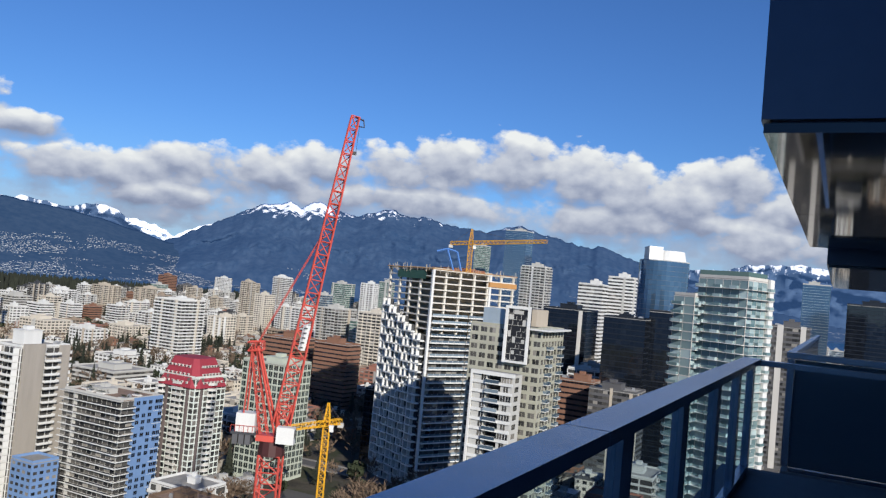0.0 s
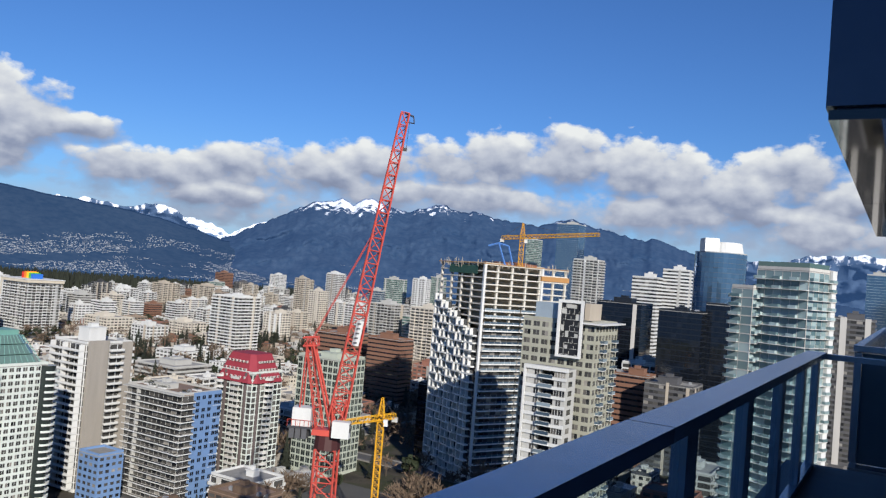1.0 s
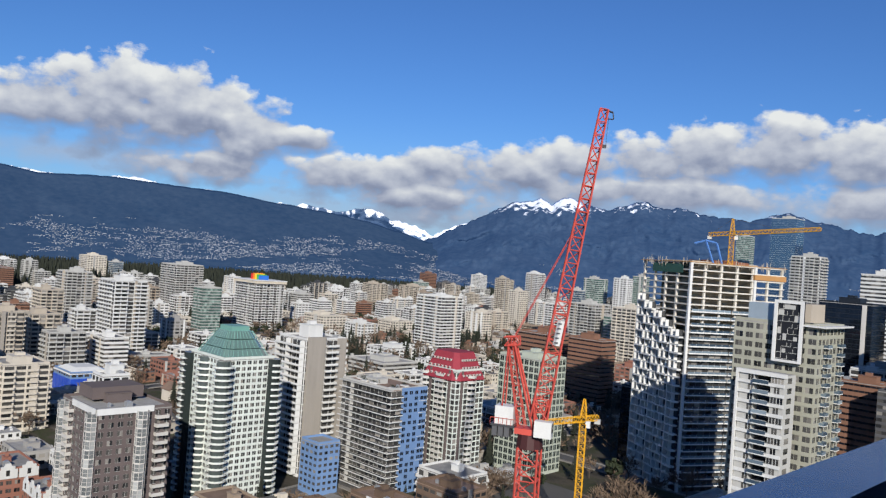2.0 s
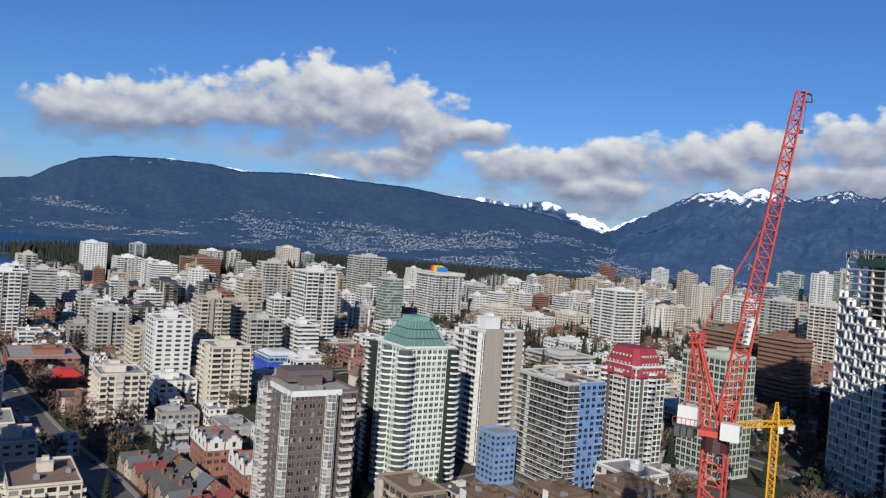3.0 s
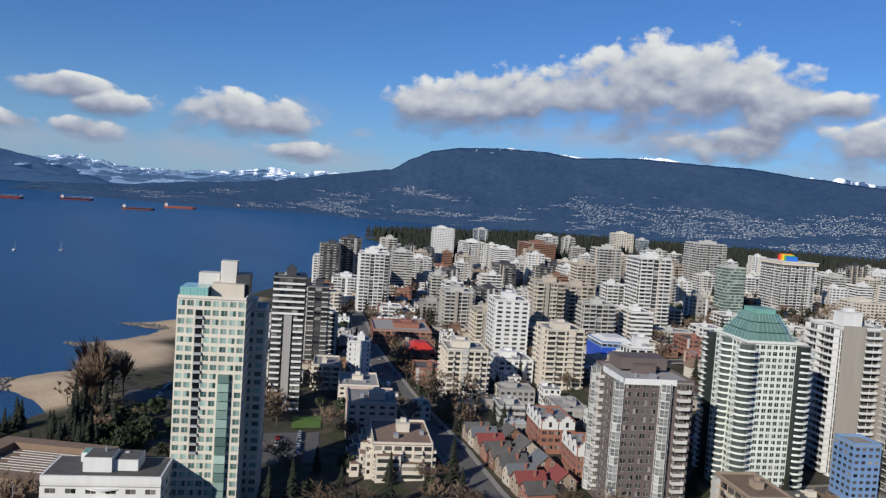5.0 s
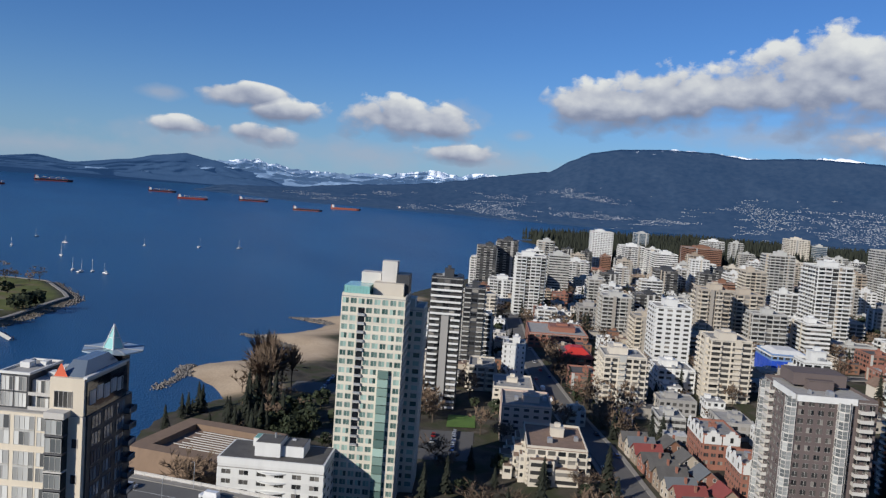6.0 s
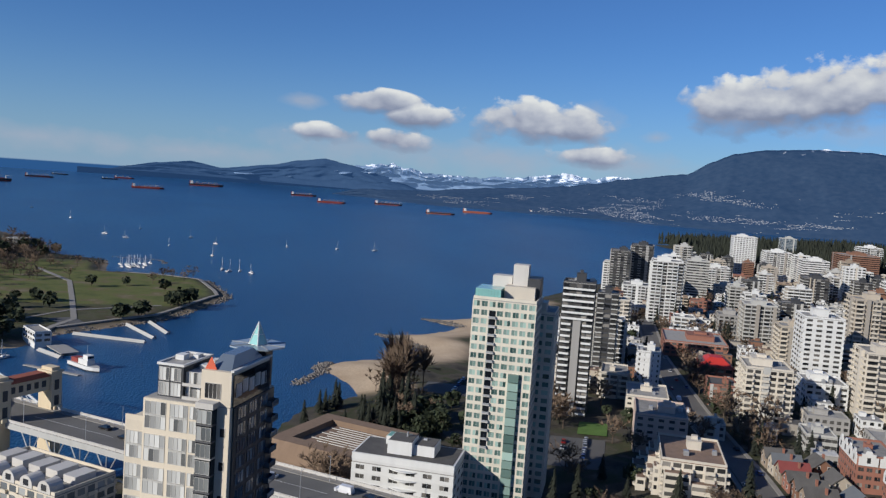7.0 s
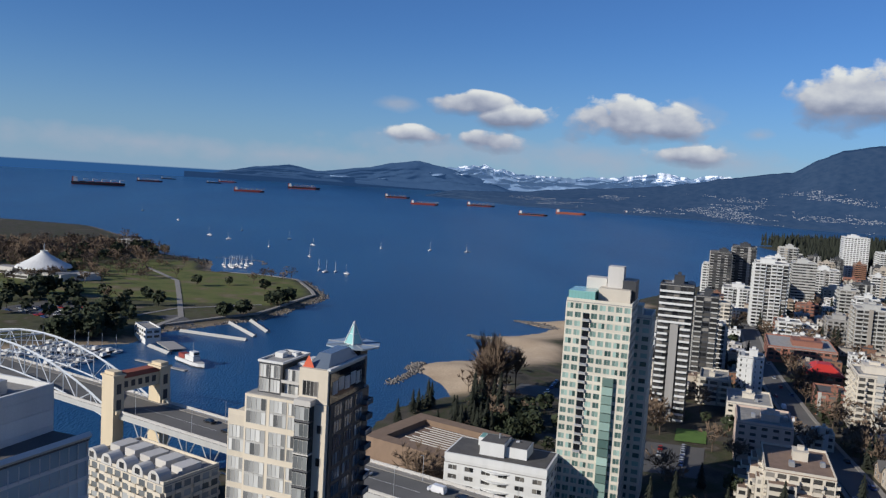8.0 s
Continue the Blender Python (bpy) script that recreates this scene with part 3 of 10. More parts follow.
VALLEY = [(33, 1.5), (29.5, 2.6), (28.6, 3.22), (27.2, 3.05), (25.8, 2.83), (24.9, 3.12), (23.9, 3.24), (22.8, 3.02), (21.6, 2.1), (20.5, 1.45), (19.2, 1.0), (17.0, 0.2)]
SNOWY = [(92, 0.2), (87, 0.4), (82.8, 1.05), (80, 1.38), (78.6, 1.15), (77, 0.87), (73.4, 0.83), (71, 1.0), (69.3, 1.22), (66.9, 1.54), (65.3, 1.25), (63.7, 1.55), (61, 1.3), (56, 2.6), (50.5, 4.1), (47, 3.9), (42.5, 3.5), (41.2, 3.95), (39.6, 4.02), (37, 3.45),
         (34.8, 3.7), (33.4, 3.2), (32.3, 3.32), (31, 2.9), (30, 3.22), (28, 2.5), (26.2, 2.6), (24, 2.5), (21.8, 2.5), (20.4, 2.27), (19.5, 1.94), (19.1, 1.6), (18.2, 2.12), (16.7, 2.72), (15, 3.2), (13, 3.6), (6, 3.2), (0, 2.2), (-14, 1.4), (-46, 1.0)]
ISLE = [(101, -0.35), (99.0, -0.29), (98, -0.03), (95.9, 0.36), (93.7, 0.6), (91.8, 0.27), (88.4, 0.72), (86.4, 1.18), (84.6, 1.43), (82.8, 1.12), (80.3, 0.48), (77.8, -0.29), (75, -0.7)]
SHORE_W = [(100, -0.25), (90, -0.72), (84, -1.05), (76, -1.42), (66, -1.55), (55, -1.75), (40, -1.9), (4, -1.9)]
SHORE_N = [(100, -0.3), (60, -1.7), (26, -1.9), (-46, -1.9)]
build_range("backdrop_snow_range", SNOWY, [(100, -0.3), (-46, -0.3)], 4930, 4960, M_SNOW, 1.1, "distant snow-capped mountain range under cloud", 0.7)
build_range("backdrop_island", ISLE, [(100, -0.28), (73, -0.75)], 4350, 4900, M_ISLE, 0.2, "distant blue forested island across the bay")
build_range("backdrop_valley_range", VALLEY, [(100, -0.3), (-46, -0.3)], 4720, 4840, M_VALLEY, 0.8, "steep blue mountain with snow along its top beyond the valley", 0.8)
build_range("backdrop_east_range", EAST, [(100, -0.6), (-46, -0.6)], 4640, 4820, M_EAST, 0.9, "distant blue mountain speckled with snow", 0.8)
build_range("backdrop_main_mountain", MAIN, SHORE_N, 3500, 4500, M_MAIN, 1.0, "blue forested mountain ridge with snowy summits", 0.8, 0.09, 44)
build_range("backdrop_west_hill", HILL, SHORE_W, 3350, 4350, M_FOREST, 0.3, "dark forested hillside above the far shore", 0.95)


# ---- buildings ----
def storey_mesh(w, d, h, wall, glass, bay=3.0, pier=0.5, sill=0.9, head=0.35, proud=0.12, skip=(), rail=None, balcony=0.0, every=2, solid=1.0, sides="fsbl", lite=False):
    """One storey: a spandrel ring, piers, a pane in each bay and balconies on some bays. Faces: f front, s side, b back, l left."""
    q = Build()
    mats = [wall, glass, rail or wall]
    if lite:
        bay = bay * 1.35
    q.box(-w / 2 - proud, -d / 2 - proud, 0, w / 2 + proud, d / 2 + proud, sill, 0, top=not lite, bottom=not lite)
    if head > 0:
        q.box(-w / 2 - proud, -d / 2 - proud, h - head, w / 2 + proud, d / 2 + proud, h, 0, top=False, bottom=not lite)
    for k, (length, depth, cs, sn) in {"f": (w, d, 1, 0), "s": (d, w, 0, 1), "b": (w, d, -1, 0), "l": (d, w, 0, -1)}.items():
        n = max(1, round(length / bay))
        step = length / n

        def at(u, o, z):
            y = -depth / 2 - o
            return (u * cs - y * sn, u * sn + y * cs, z)

        def slab(u0, u1, o0, o1, z0, z1, m):
            a, b = at(u0, o0, 0), at(u1, o1, 0)
            q.box(min(a[0], b[0]), min(a[1], b[1]), z0, max(a[0], b[0]), max(a[1], b[1]), z1, m)

        for i in range(n):
            u0, u1 = -length / 2 + i * step, -length / 2 + (i + 1) * step
            if k not in skip:
                q.quad([at(u0 + pier / 2, 0.02, sill), at(u1 - pier / 2, 0.02, sill), at(u1 - pier / 2, 0.02, h - head), at(u0 + pier / 2, 0.02, h - head)], 1)
            if lite:
                if pier > 0.12:
                    q.quad([at(u0 - pier / 2, proud, sill), at(u0 + pier / 2, proud, sill), at(u0 + pier / 2, proud, h - head), at(u0 - pier / 2, proud, h - head)], 0)
            elif pier > 0.12:
                slab(u0 - (pier / 2 if i else 0), u0 + pier / 2, 0.0, proud, sill, h - head, 0)
            else:
                slab(u0 - 0.05, u0 + 0.05, 0.0, 0.08, sill, h - head, 0)
            if i == n - 1 and not lite:
                slab(u1 - pier / 2, u1, 0.0, proud, sill, h - head, 0)
            if balcony and k in sides and i % every != every - 1 and lite:
                a, b = at(u0 + 0.15, proud, 0), at(u1 - 0.15, balcony, 0)
                za, zb = 0.1, 0.1 + solid
                q.quad([at(u0 + 0.15, balcony, -0.12), at(u1 - 0.15, balcony, -0.12), at(u1 - 0.15, balcony, zb), at(u0 + 0.15, balcony, zb)], 2)
                q.quad([at(u0 + 0.15, proud, za), at(u0 + 0.15, balcony, za), at(u1 - 0.15, balcony, za), at(u1 - 0.15, proud, za)][::-1], 0)
                q.quad([at(u0 + 0.15, proud, -0.12), at(u0 + 0.15, balcony, -0.12), at(u0 + 0.15, balcony, zb), at(u0 + 0.15, proud, zb)], 2)
                q.quad([at(u1 - 0.15, balcony, -0.12), at(u1 - 0.15, proud, -0.12), at(u1 - 0.15, proud, zb), at(u1 - 0.15, balcony, zb)], 2)
            elif balcony and k in sides and i % every != every - 1:
                slab(u0 + 0.15, u1 - 0.15, proud, balcony, -0.12, 0.10, 0)
                slab(u0 + 0.15, u1 - 0.15, balcony - 0.1, balcony, 0.10, 0.10 + solid, 2)
                slab(u0 + 0.15, u0 + 0.25, proud, balcony - 0.1, 0.10, 0.10 + solid, 2)
                slab(u1 - 0.25, u1 - 0.15, proud, balcony - 0.1, 0.10, 0.10 + solid, 2)
    return q.mesh("storey", mats)


def roof_set(b, w, d, z, wall, roof, mech=0.4, mech_h=3.6, seed=1, vents=3):
    """Roof deck, parapet, lift penthouse and a few vents."""
    rnd = random.Random(seed)
    q = Build()
    q.box(-w / 2, -d / 2, 0, w / 2, d / 2, 0.3)
    if vents:
        part("roof", q.mesh("roof", [roof]), b, rot_z(0, 0, z))
        q = Build()
    t = 0.3
    for x0, y0, x1, y1 in ((-w / 2, -d / 2, w / 2, -d / 2 + t), (-w / 2, d / 2 - t, w / 2, d / 2), (-w / 2, -d / 2 + t, -w / 2 + t, d / 2 - t), (w / 2 - t, -d / 2 + t, w / 2, d / 2 - t)):
        q.box(x0, y0, 0.3, x1, y1, 1.15, 0 if vents else 1)
    if vents:
        part("parapet", q.mesh("parapet", [wall]), b, rot_z(0, 0, z))
    else:
        part("roof", q.mesh("roof", [roof, wall]), b, rot_z(0, 0, z))
    if mech:
        a, c = w * mech, d * mech * 1.1
        ox, oy = (rnd.random() - 0.5) * w * 0.25, (rnd.random() - 0.5) * d * 0.25
        q = Build()
        q.box(ox - a / 2, oy - c / 2, 0.3, ox + a / 2, oy + c / 2, mech_h)
        q.box(ox - a / 2 - 0.2, oy - c / 2 - 0.2, mech_h, ox + a / 2 + 0.2, oy + c / 2 + 0.2, mech_h + 0.25)
        q.box(ox - a * 0.2, oy - c * 0.2, mech_h + 0.25, ox + a * 0.15, oy + c * 0.25, mech_h + 1.6)
        part("penthouse", q.mesh("penthouse", [wall]), b, rot_z(0, 0, z))
        for _ in range(vents):
            vx, vy = (rnd.random() - 0.5) * w * 0.8, (rnd.random() - 0.5) * d * 0.8
            if abs(vx - ox) < a / 2 + 1 and abs(vy - oy) < c / 2 + 1:
                continue
            q = Build()
            s = 0.5 + rnd.random() * 0.9
            q.box(vx - s, vy - s * 0.7, 0.3, vx + s, vy + s * 0.7, 0.9 + s * 0.7)
            q.box(vx - s * 0.7, vy - s * 0.5, 0.9 + s * 0.7, vx + s * 0.7, vy + s * 0.5, 1.1 + s * 0.7)
            part("roof_vent", q.mesh("roof_vent", [METAL]), b, rot_z(0, 0, z))


STYLES = {
    # wall, glass, rail, storey options
    "balc_white": (WHITE, GLASS, WHITE, dict(bay=3.4, pier=0.7, sill=0.25, head=0.3, balcony=1.5, every=3, solid=0.95)),
    "balc_full": (WHITE, GLASS, WHITE, dict(bay=3.6, pier=0.3, sill=0.2, head=0.2, balcony=1.5, every=99, solid=0.95)),
    "balc_cream": (CREAM, GLASS, CREAM, dict(bay=3.4, pier=0.9, sill=0.8, head=0.35, balcony=1.4, every=2, solid=0.9)),
    "balc_beige": (BEIGE, GLASS, PALE_STONE, dict(bay=3.2, pier=0.9, sill=0.7, head=0.35, balcony=1.4, every=2, solid=0.9)),
    "balc_tan": (TAN, GLASS, BEIGE, dict(bay=3.2, pier=0.8, sill=0.7, head=0.3, balcony=1.3, every=2, solid=0.9)),
    "balc_grey": (LIGHT_GREY, GLASS, LIGHT_GREY, dict(bay=3.4, pier=0.6, sill=0.5, head=0.3, balcony=1.4, every=3, solid=0.9)),
    "grid_white": (WHITE, GLASS, WHITE, dict(bay=3.2, pier=1.3, sill=1.0, head=0.45)),
    "grid_cream": (CREAM, GLASS, CREAM, dict(bay=3.2, pier=1.4, sill=1.0, head=0.45)),
    "grid_grey": (GREY, GLASS, GREY, dict(bay=3.2, pier=1.2, sill=0.9, head=0.4)),
    "grid_stone": (PALE_STONE, GLASS_GREEN, PALE_STONE, dict(bay=3.1, pier=1.1, sill=0.9, head=0.35)),
    "grid_brick": (RED_BRICK, GLASS, WHITE, dict(bay=3.0, pier=1.3, sill=0.9, head=0.5)),
    "grid_mauve": (MAUVE, GLASS, MAUVE, dict(bay=2.8, pier=0.8, sill=0.9, head=0.4)),
    "band_white": (WHITE, GLASS, WHITE, dict(bay=2.4, pier=0.1, sill=1.15, head=0.3)),
    "band_grey": (LIGHT_GREY, GLASS, LIGHT_GREY, dict(bay=2.4, pier=0.1, sill=1.1, head=0.3)),
    "band_brown": (BROWN, GLASS_BLACK, BROWN, dict(bay=2.6, pier=0.1, sill=1.5, head=0.35)),
    "band_dark": (DARK_GREY, GLASS, DARK_GREY, dict(bay=2.4, pier=0.1, sill=1.0, head=0.3)),
    "dark": (CHARCOAL, GLASS, LIGHT_GREY, dict(bay=2.8, pier=0.5, sill=0.7, head=0.3, balcony=1.2, every=2, solid=0.5)),
    "glass_blue": (LIGHT_GREY, GLASS_BLUE, LIGHT_GREY, dict(bay=1.8, pier=0.1, sill=0.35, head=0.2)),
    "glass_green": (LIGHT_GREY, GLASS_GREEN, LIGHT_GREY, dict(bay=1.8, pier=0.1, sill=0.5, head=0.2)),
    "glass_black": (BLACK_CLAD, GLASS_BLACK, BLACK_CLAD, dict(bay=1.8, pier=0.1, sill=0.3, head=0.1, proud=0.05)),
    "glass_sky": (LIGHT_GREY, GLASS_SKY, LIGHT_GREY, dict(bay=1.8, pier=0.1, sill=0.12, head=0.0, proud=0.05)),
    "glass_balc": (OFFWHITE, GLASS_AQUA, GLASS_AQUA, dict(bay=3.0, pier=0.12, sill=0.15, head=0.2, balcony=1.4, every=2, solid=0.9)),
}
WORDS = {"white": "white painted concrete", "full": "white concrete", "cream": "cream rendered", "beige": "beige precast", "tan": "tan concrete", "grey": "grey concrete", "stone": "pale stone",
         "brick": "red brick", "mauve": "mauve-brown brick", "brown": "brown brick", "dark": "dark clad", "blue": "blue glass", "green": "green glass", "black": "black glass", "sky": "mirror-blue glass", "balc": "glazed"}
TAKEN = []   # plan circles already built on


ACCENT = (LIGHT_GREY, OFFWHITE, GREY, PALE_STONE, WHITE, BEIGE, TAUPE)


def bare_strips(q, w, d, top, opts, seed):
    """Windowless strips of wall up the faces: stairs, lifts and party walls."""
    rnd = random.Random(seed)
    if opts.get("pier", 1) < 0.15 and rnd.random() < 0.6:
        return
    for k in range(4):
        length, depth = (w, d) if k % 2 == 0 else (d, w)
        for _ in range(rnd.choice((0, 1, 1, 2))):
            ww, u = rnd.uniform(1.2, 3.4), rnd.uniform(-0.42, 0.42) * length
            o = rnd.choice((0.3, 0.3, opts.get("balcony", 0.2) + 0.1))
            y = -depth / 2
            c = [((u - ww / 2, y - o), (u + ww / 2, y)), ((-y, u - ww / 2), (-y + o, u + ww / 2)), ((u - ww / 2, -y), (u + ww / 2, -y + o)), ((y - o, u - ww / 2), (y, u + ww / 2))][k]
            q.box(*c[0], -4, *c[1], top + rnd.choice((0.0, 0.9, 1.4)))


def stacked(style, w, d, storeys, sh=2.85, **over):
    """All storeys of a farther block in one mesh."""
    wall, glass, rail, opts = STYLES[style]
    opts = {**opts, **over}
    me = storey_mesh(w, d, sh, wall, glass, rail=rail, lite=True, **opts)
    v = np.array([x.co[:] for x in me.vertices])
    f = [tuple(p.vertices) for p in me.polygons]
    ix = [p.material_index for p in me.polygons]
    n = len(v)
    verts = np.concatenate([v + (0, 0, 1.2 + sh * k) for k in range(storeys)] + [np.array([(sx * (w / 2), sy * (d / 2), z) for z in (-5, 1.2) for sx, sy in ((-1, -1), (1, -1), (1, 1), (-1, 1))])])
    faces = [tuple(a + n * k for a in q) for k in range(storeys) for q in f]
    b = n * storeys
    faces += [(b, b + 1, b + 5, b + 4), (b + 1, b + 2, b + 6, b + 5), (b + 2, b + 3, b + 7, b + 6), (b + 3, b, b + 4, b + 7)]
    ix = ix * storeys + [0] * 4
    q = Build()
    bare_strips(q, w, d, 1.2 + sh * storeys, opts, int(w * 31 + d * 17 + storeys * 7))
    b = len(verts)
    faces += [tuple(a + b for a in f) for f in q.f]
    ix += [3] * len(q.f)
    return mesh_of("wall", verts.tolist() + q.v, faces, [wall, glass, rail, ACCENT[(int(w * 10) + storeys) % len(ACCENT)] if "glass" not in style else wall], ix), wall


def tower(x, y, w, d, rot, storeys, style, sh=2.85, z0=None, label="", roof=None, frame=None, mech=0.4, mech_h=3.6, pieces=False, name="apartment_tower", group="", category="building", **over):
    """A block of flats or offices, storey by storey. pieces: the panes of the two near faces are objects of their own."""
    wall, glass, rail, opts = STYLES[style]
    opts = {**opts, **over}
    base = ground(x, y) if z0 is None else z0
    TAKEN.append((x, y, 0.62 * max(w, d)))
    cell = {k: opts.pop(k) for k in ("cols", "rows") if k in opts}
    b = thing(name, rot_z(x, y, base, rot), label or f"{WORDS[style.split('_')[-1]]} {'tower' if storeys > 7 else 'low-rise'} with {'balconies' if opts.get('balcony') else 'rows of windows'}", category, group)
    zf = 1.2
    if math.hypot(x, y) > 560 and not pieces:
        me, _ = stacked(style, w, d, storeys, sh, **over)
        part("wall", me, b)
        roof_set(b, w, d, zf + storeys * sh, wall, roof or ROOF_GREY, mech, mech_h, int(abs(x * 7 + y)), 0)
        return b
    q = Build()
    q.box(-w / 2 - 0.1, -d / 2 - 0.1, -6, w / 2 + 0.1, d / 2 + 0.1, zf)
    part("plinth", q.mesh("plinth", [wall]), b)
    q = Build()
    q.box(-w / 2 + 0.02, -d / 2 + 0.02, 0, w / 2 - 0.02, d / 2 - 0.02, storeys * sh)
    part("wall", q.mesh("wall", [wall]), b, rot_z(0, 0, zf))
    me = storey_mesh(w, d, sh, wall, glass, rail=rail, skip="fs" if pieces else "", lite=math.hypot(x, y) > 430, **opts)
    for i in range(storeys):
        part("storey", me, b, rot_z(0, 0, zf + i * sh))
    if not pieces and not label:
        q = Build()
        bare_strips(q, w, d, zf + storeys * sh, opts, int(abs(x * 3 + y * 5)))
        for k in range(0, len(q.v), 8):
            c = Build()
            c.box(*q.v[k], *q.v[k + 6])
            part("stair_wall", c.mesh("stair_wall", [ACCENT[int(abs(x + y)) % len(ACCENT)]]), b)
    if pieces:
        windows(b, w, d, sh, zf, storeys, glass, frame or wall, {**opts, **cell})
    roof_set(b, w, d, zf + storeys * sh, wall, roof or ROOF_GREY, mech, mech_h, int(abs(x * 7 + y)))
    return b


def windows(b, w, d, sh, zf, storeys, glass, wall, o, faces="fs"):
    cols, rows = o.get("cols", 0), o.get("rows", 1)
    """Each window of the near faces: a pane in a thin frame, proud of the wall."""
    for k in faces:
        length, depth = (w, d) if k == "f" else (d, w)
        n = max(1, round(length / o["bay"]))
        step = length / n
        ww, hh = step - o.get("pier", 0.1), sh - o["sill"] - o.get("head", 0.35)
        q = Build()
        t = 0.05
        mid = cols or (2 if ww > 1.4 else 1)
        for a in range(mid):
            x0, x1 = -ww / 2 + a * ww / mid, -ww / 2 + (a + 1) * ww / mid
            for r in range(rows):
                z0, z1 = hh * r / rows, hh * (r + 1) / rows
                q.quad([(x0 + t, -0.03, z0 + t), (x1 - t, -0.03, z0 + t), (x1 - t, -0.03, z1 - t), (x0 + t, -0.03, z1 - t)], 0)
                if r and not a:
                    q.box(-ww / 2, -0.09, z0 - 0.06, ww / 2, 0.0, z0 + 0.06, 1)
            q.box(x0, -0.06, 0, x0 + t, 0.0, hh, 1)
        q.box(-ww / 2, -0.06, 0, ww / 2, 0.0, t, 1)
        q.box(-ww / 2, -0.06, hh - t, ww / 2, 0.0, hh, 1)
        me = q.mesh("window", [glass, wall])
        for i in range(storeys):
            for j in range(n):
                u = -length / 2 + (j + 0.5) * step
                m = rot_z(u, -depth / 2, zf + i * sh + o["sill"]) if k == "f" else rot_z(depth / 2, u, zf + i * sh + o["sill"], 90)
                part("window", me, b, m)


def free(x, y, r):
    return all((x - a) ** 2 + (y - b) ** 2 > (r + c) ** 2 for a, b, c in TAKEN)


# ---- the balcony and its tower ----
E1, E2 = bearing(-27.0, 1.0), bearing(63.0, 1.0)


def own(s, o, z=0.0):
    """A place by metres along the facade, metres out from the eye's line, and height over the eye."""
    return E1 * s + E2 * o + Vector((0, 0, EYE + z))


OWN = Matrix(((E1.x, E2.x, 0, 0), (E1.y, E2.y, 0, 0), (0, 0, 1, EYE), (0, 0, 0, 1)))
PANEL = mat("dark_blue_metal_panel", (0.055, 0.078, 0.125), 0.28, 0.3, vary=0.1, spec=0.5)
RAIL_PAINT = mat("dark_grey_rail_paint", (0.22, 0.265, 0.35), 0.27, 0.7, vary=0.22, stain=1.4, spec=0.6)
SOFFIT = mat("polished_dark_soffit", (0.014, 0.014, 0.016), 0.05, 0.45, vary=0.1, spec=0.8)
DEEP_GLASS = mat("deep_blue_tinted_glass", (0.068, 0.11, 0.15), 0.12, 0.0, vary=0.05, spec=0.5)
DECK = mat("grey_concrete_deck", (0.25, 0.25, 0.25), 0.9)


def clear_glass():
    m = bpy.data.materials.new("tinted_clear_glass")
    m.use_nodes = True
    n, l = m.node_tree.nodes, m.node_tree.links
    n.remove(n["Principled BSDF"])
    tr, gl, mx = n.new("ShaderNodeBsdfTransparent"), n.new("ShaderNodeBsdfGlossy"), n.new("ShaderNodeMixShader")
    tr.inputs[0].default_value = (0.80, 0.88, 0.91, 1)
    gl.inputs["Roughness"].default_value = 0.02
    mx.inputs[0].default_value = 0.06
    l.new(tr.outputs[0], mx.inputs[1]), l.new(gl.outputs[0], mx.inputs[2])
    l.new(mx.outputs[0], n["Material Output"].inputs[0])
    return m


CLEAR = clear_glass()


def one(name, parent, mats, *boxes, label=""):
    q = Build()
    for b in boxes:
        q.box(*b)
    return part(name, q.mesh(name, mats), parent, label=label)


def build_own_tower():
    t = thing("apartment_tower", OWN, "dark blue clad high tower that carries the balcony", "building")
    one("wall", t, [PANEL], (-34, -32, -EYE, 4.5, -1.9, 10))
    one("wall", t, [PANEL], (4.52, -32, -EYE, 24, -7.0, 10))
    one("floor_slab", t, [DECK], (-6, -1.88, -1.85, 8.3, 0.95, -1.5))
    one("floor_slab", t, [DECK], (8.72, -6.9, -1.95, 20, 0.45, -1.55))
    # bay of the floors above, clad in panels with open joints
    for i, (s0, s1) in enumerate(((5.10, 9.2), (9.22, 13.4))):
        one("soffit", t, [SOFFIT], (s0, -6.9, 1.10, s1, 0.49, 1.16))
    for k in range(8):
        z = 1.18 + 0.95 * k if k < 2 else 3.08 + 2.4 * (k - 2)
        h = 0.93 if k < 2 else 2.38
        for i in range(4):
            one("cladding_panel", t, [PANEL], (5.08, 0.5 - 1.85 * (i + 1) + 0.02, z, 5.13, 0.5 - 1.85 * i, z + h))
        for i in range(3):
            one("cladding_panel", t, [PANEL], (5.13 + 2.78 * i, 0.46, z, 5.13 + 2.78 * (i + 1) - 0.02, 0.51, z + h))
    one("wall", t, [PANEL], (5.14, -6.9, 1.17, 13.4, 0.45, 17.4))
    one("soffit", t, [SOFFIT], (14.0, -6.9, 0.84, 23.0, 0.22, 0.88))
    one("wall", t, [PANEL], (13.98, -6.9, 0.885, 23.0, 0.25, 18))
    return t


build_own_tower()


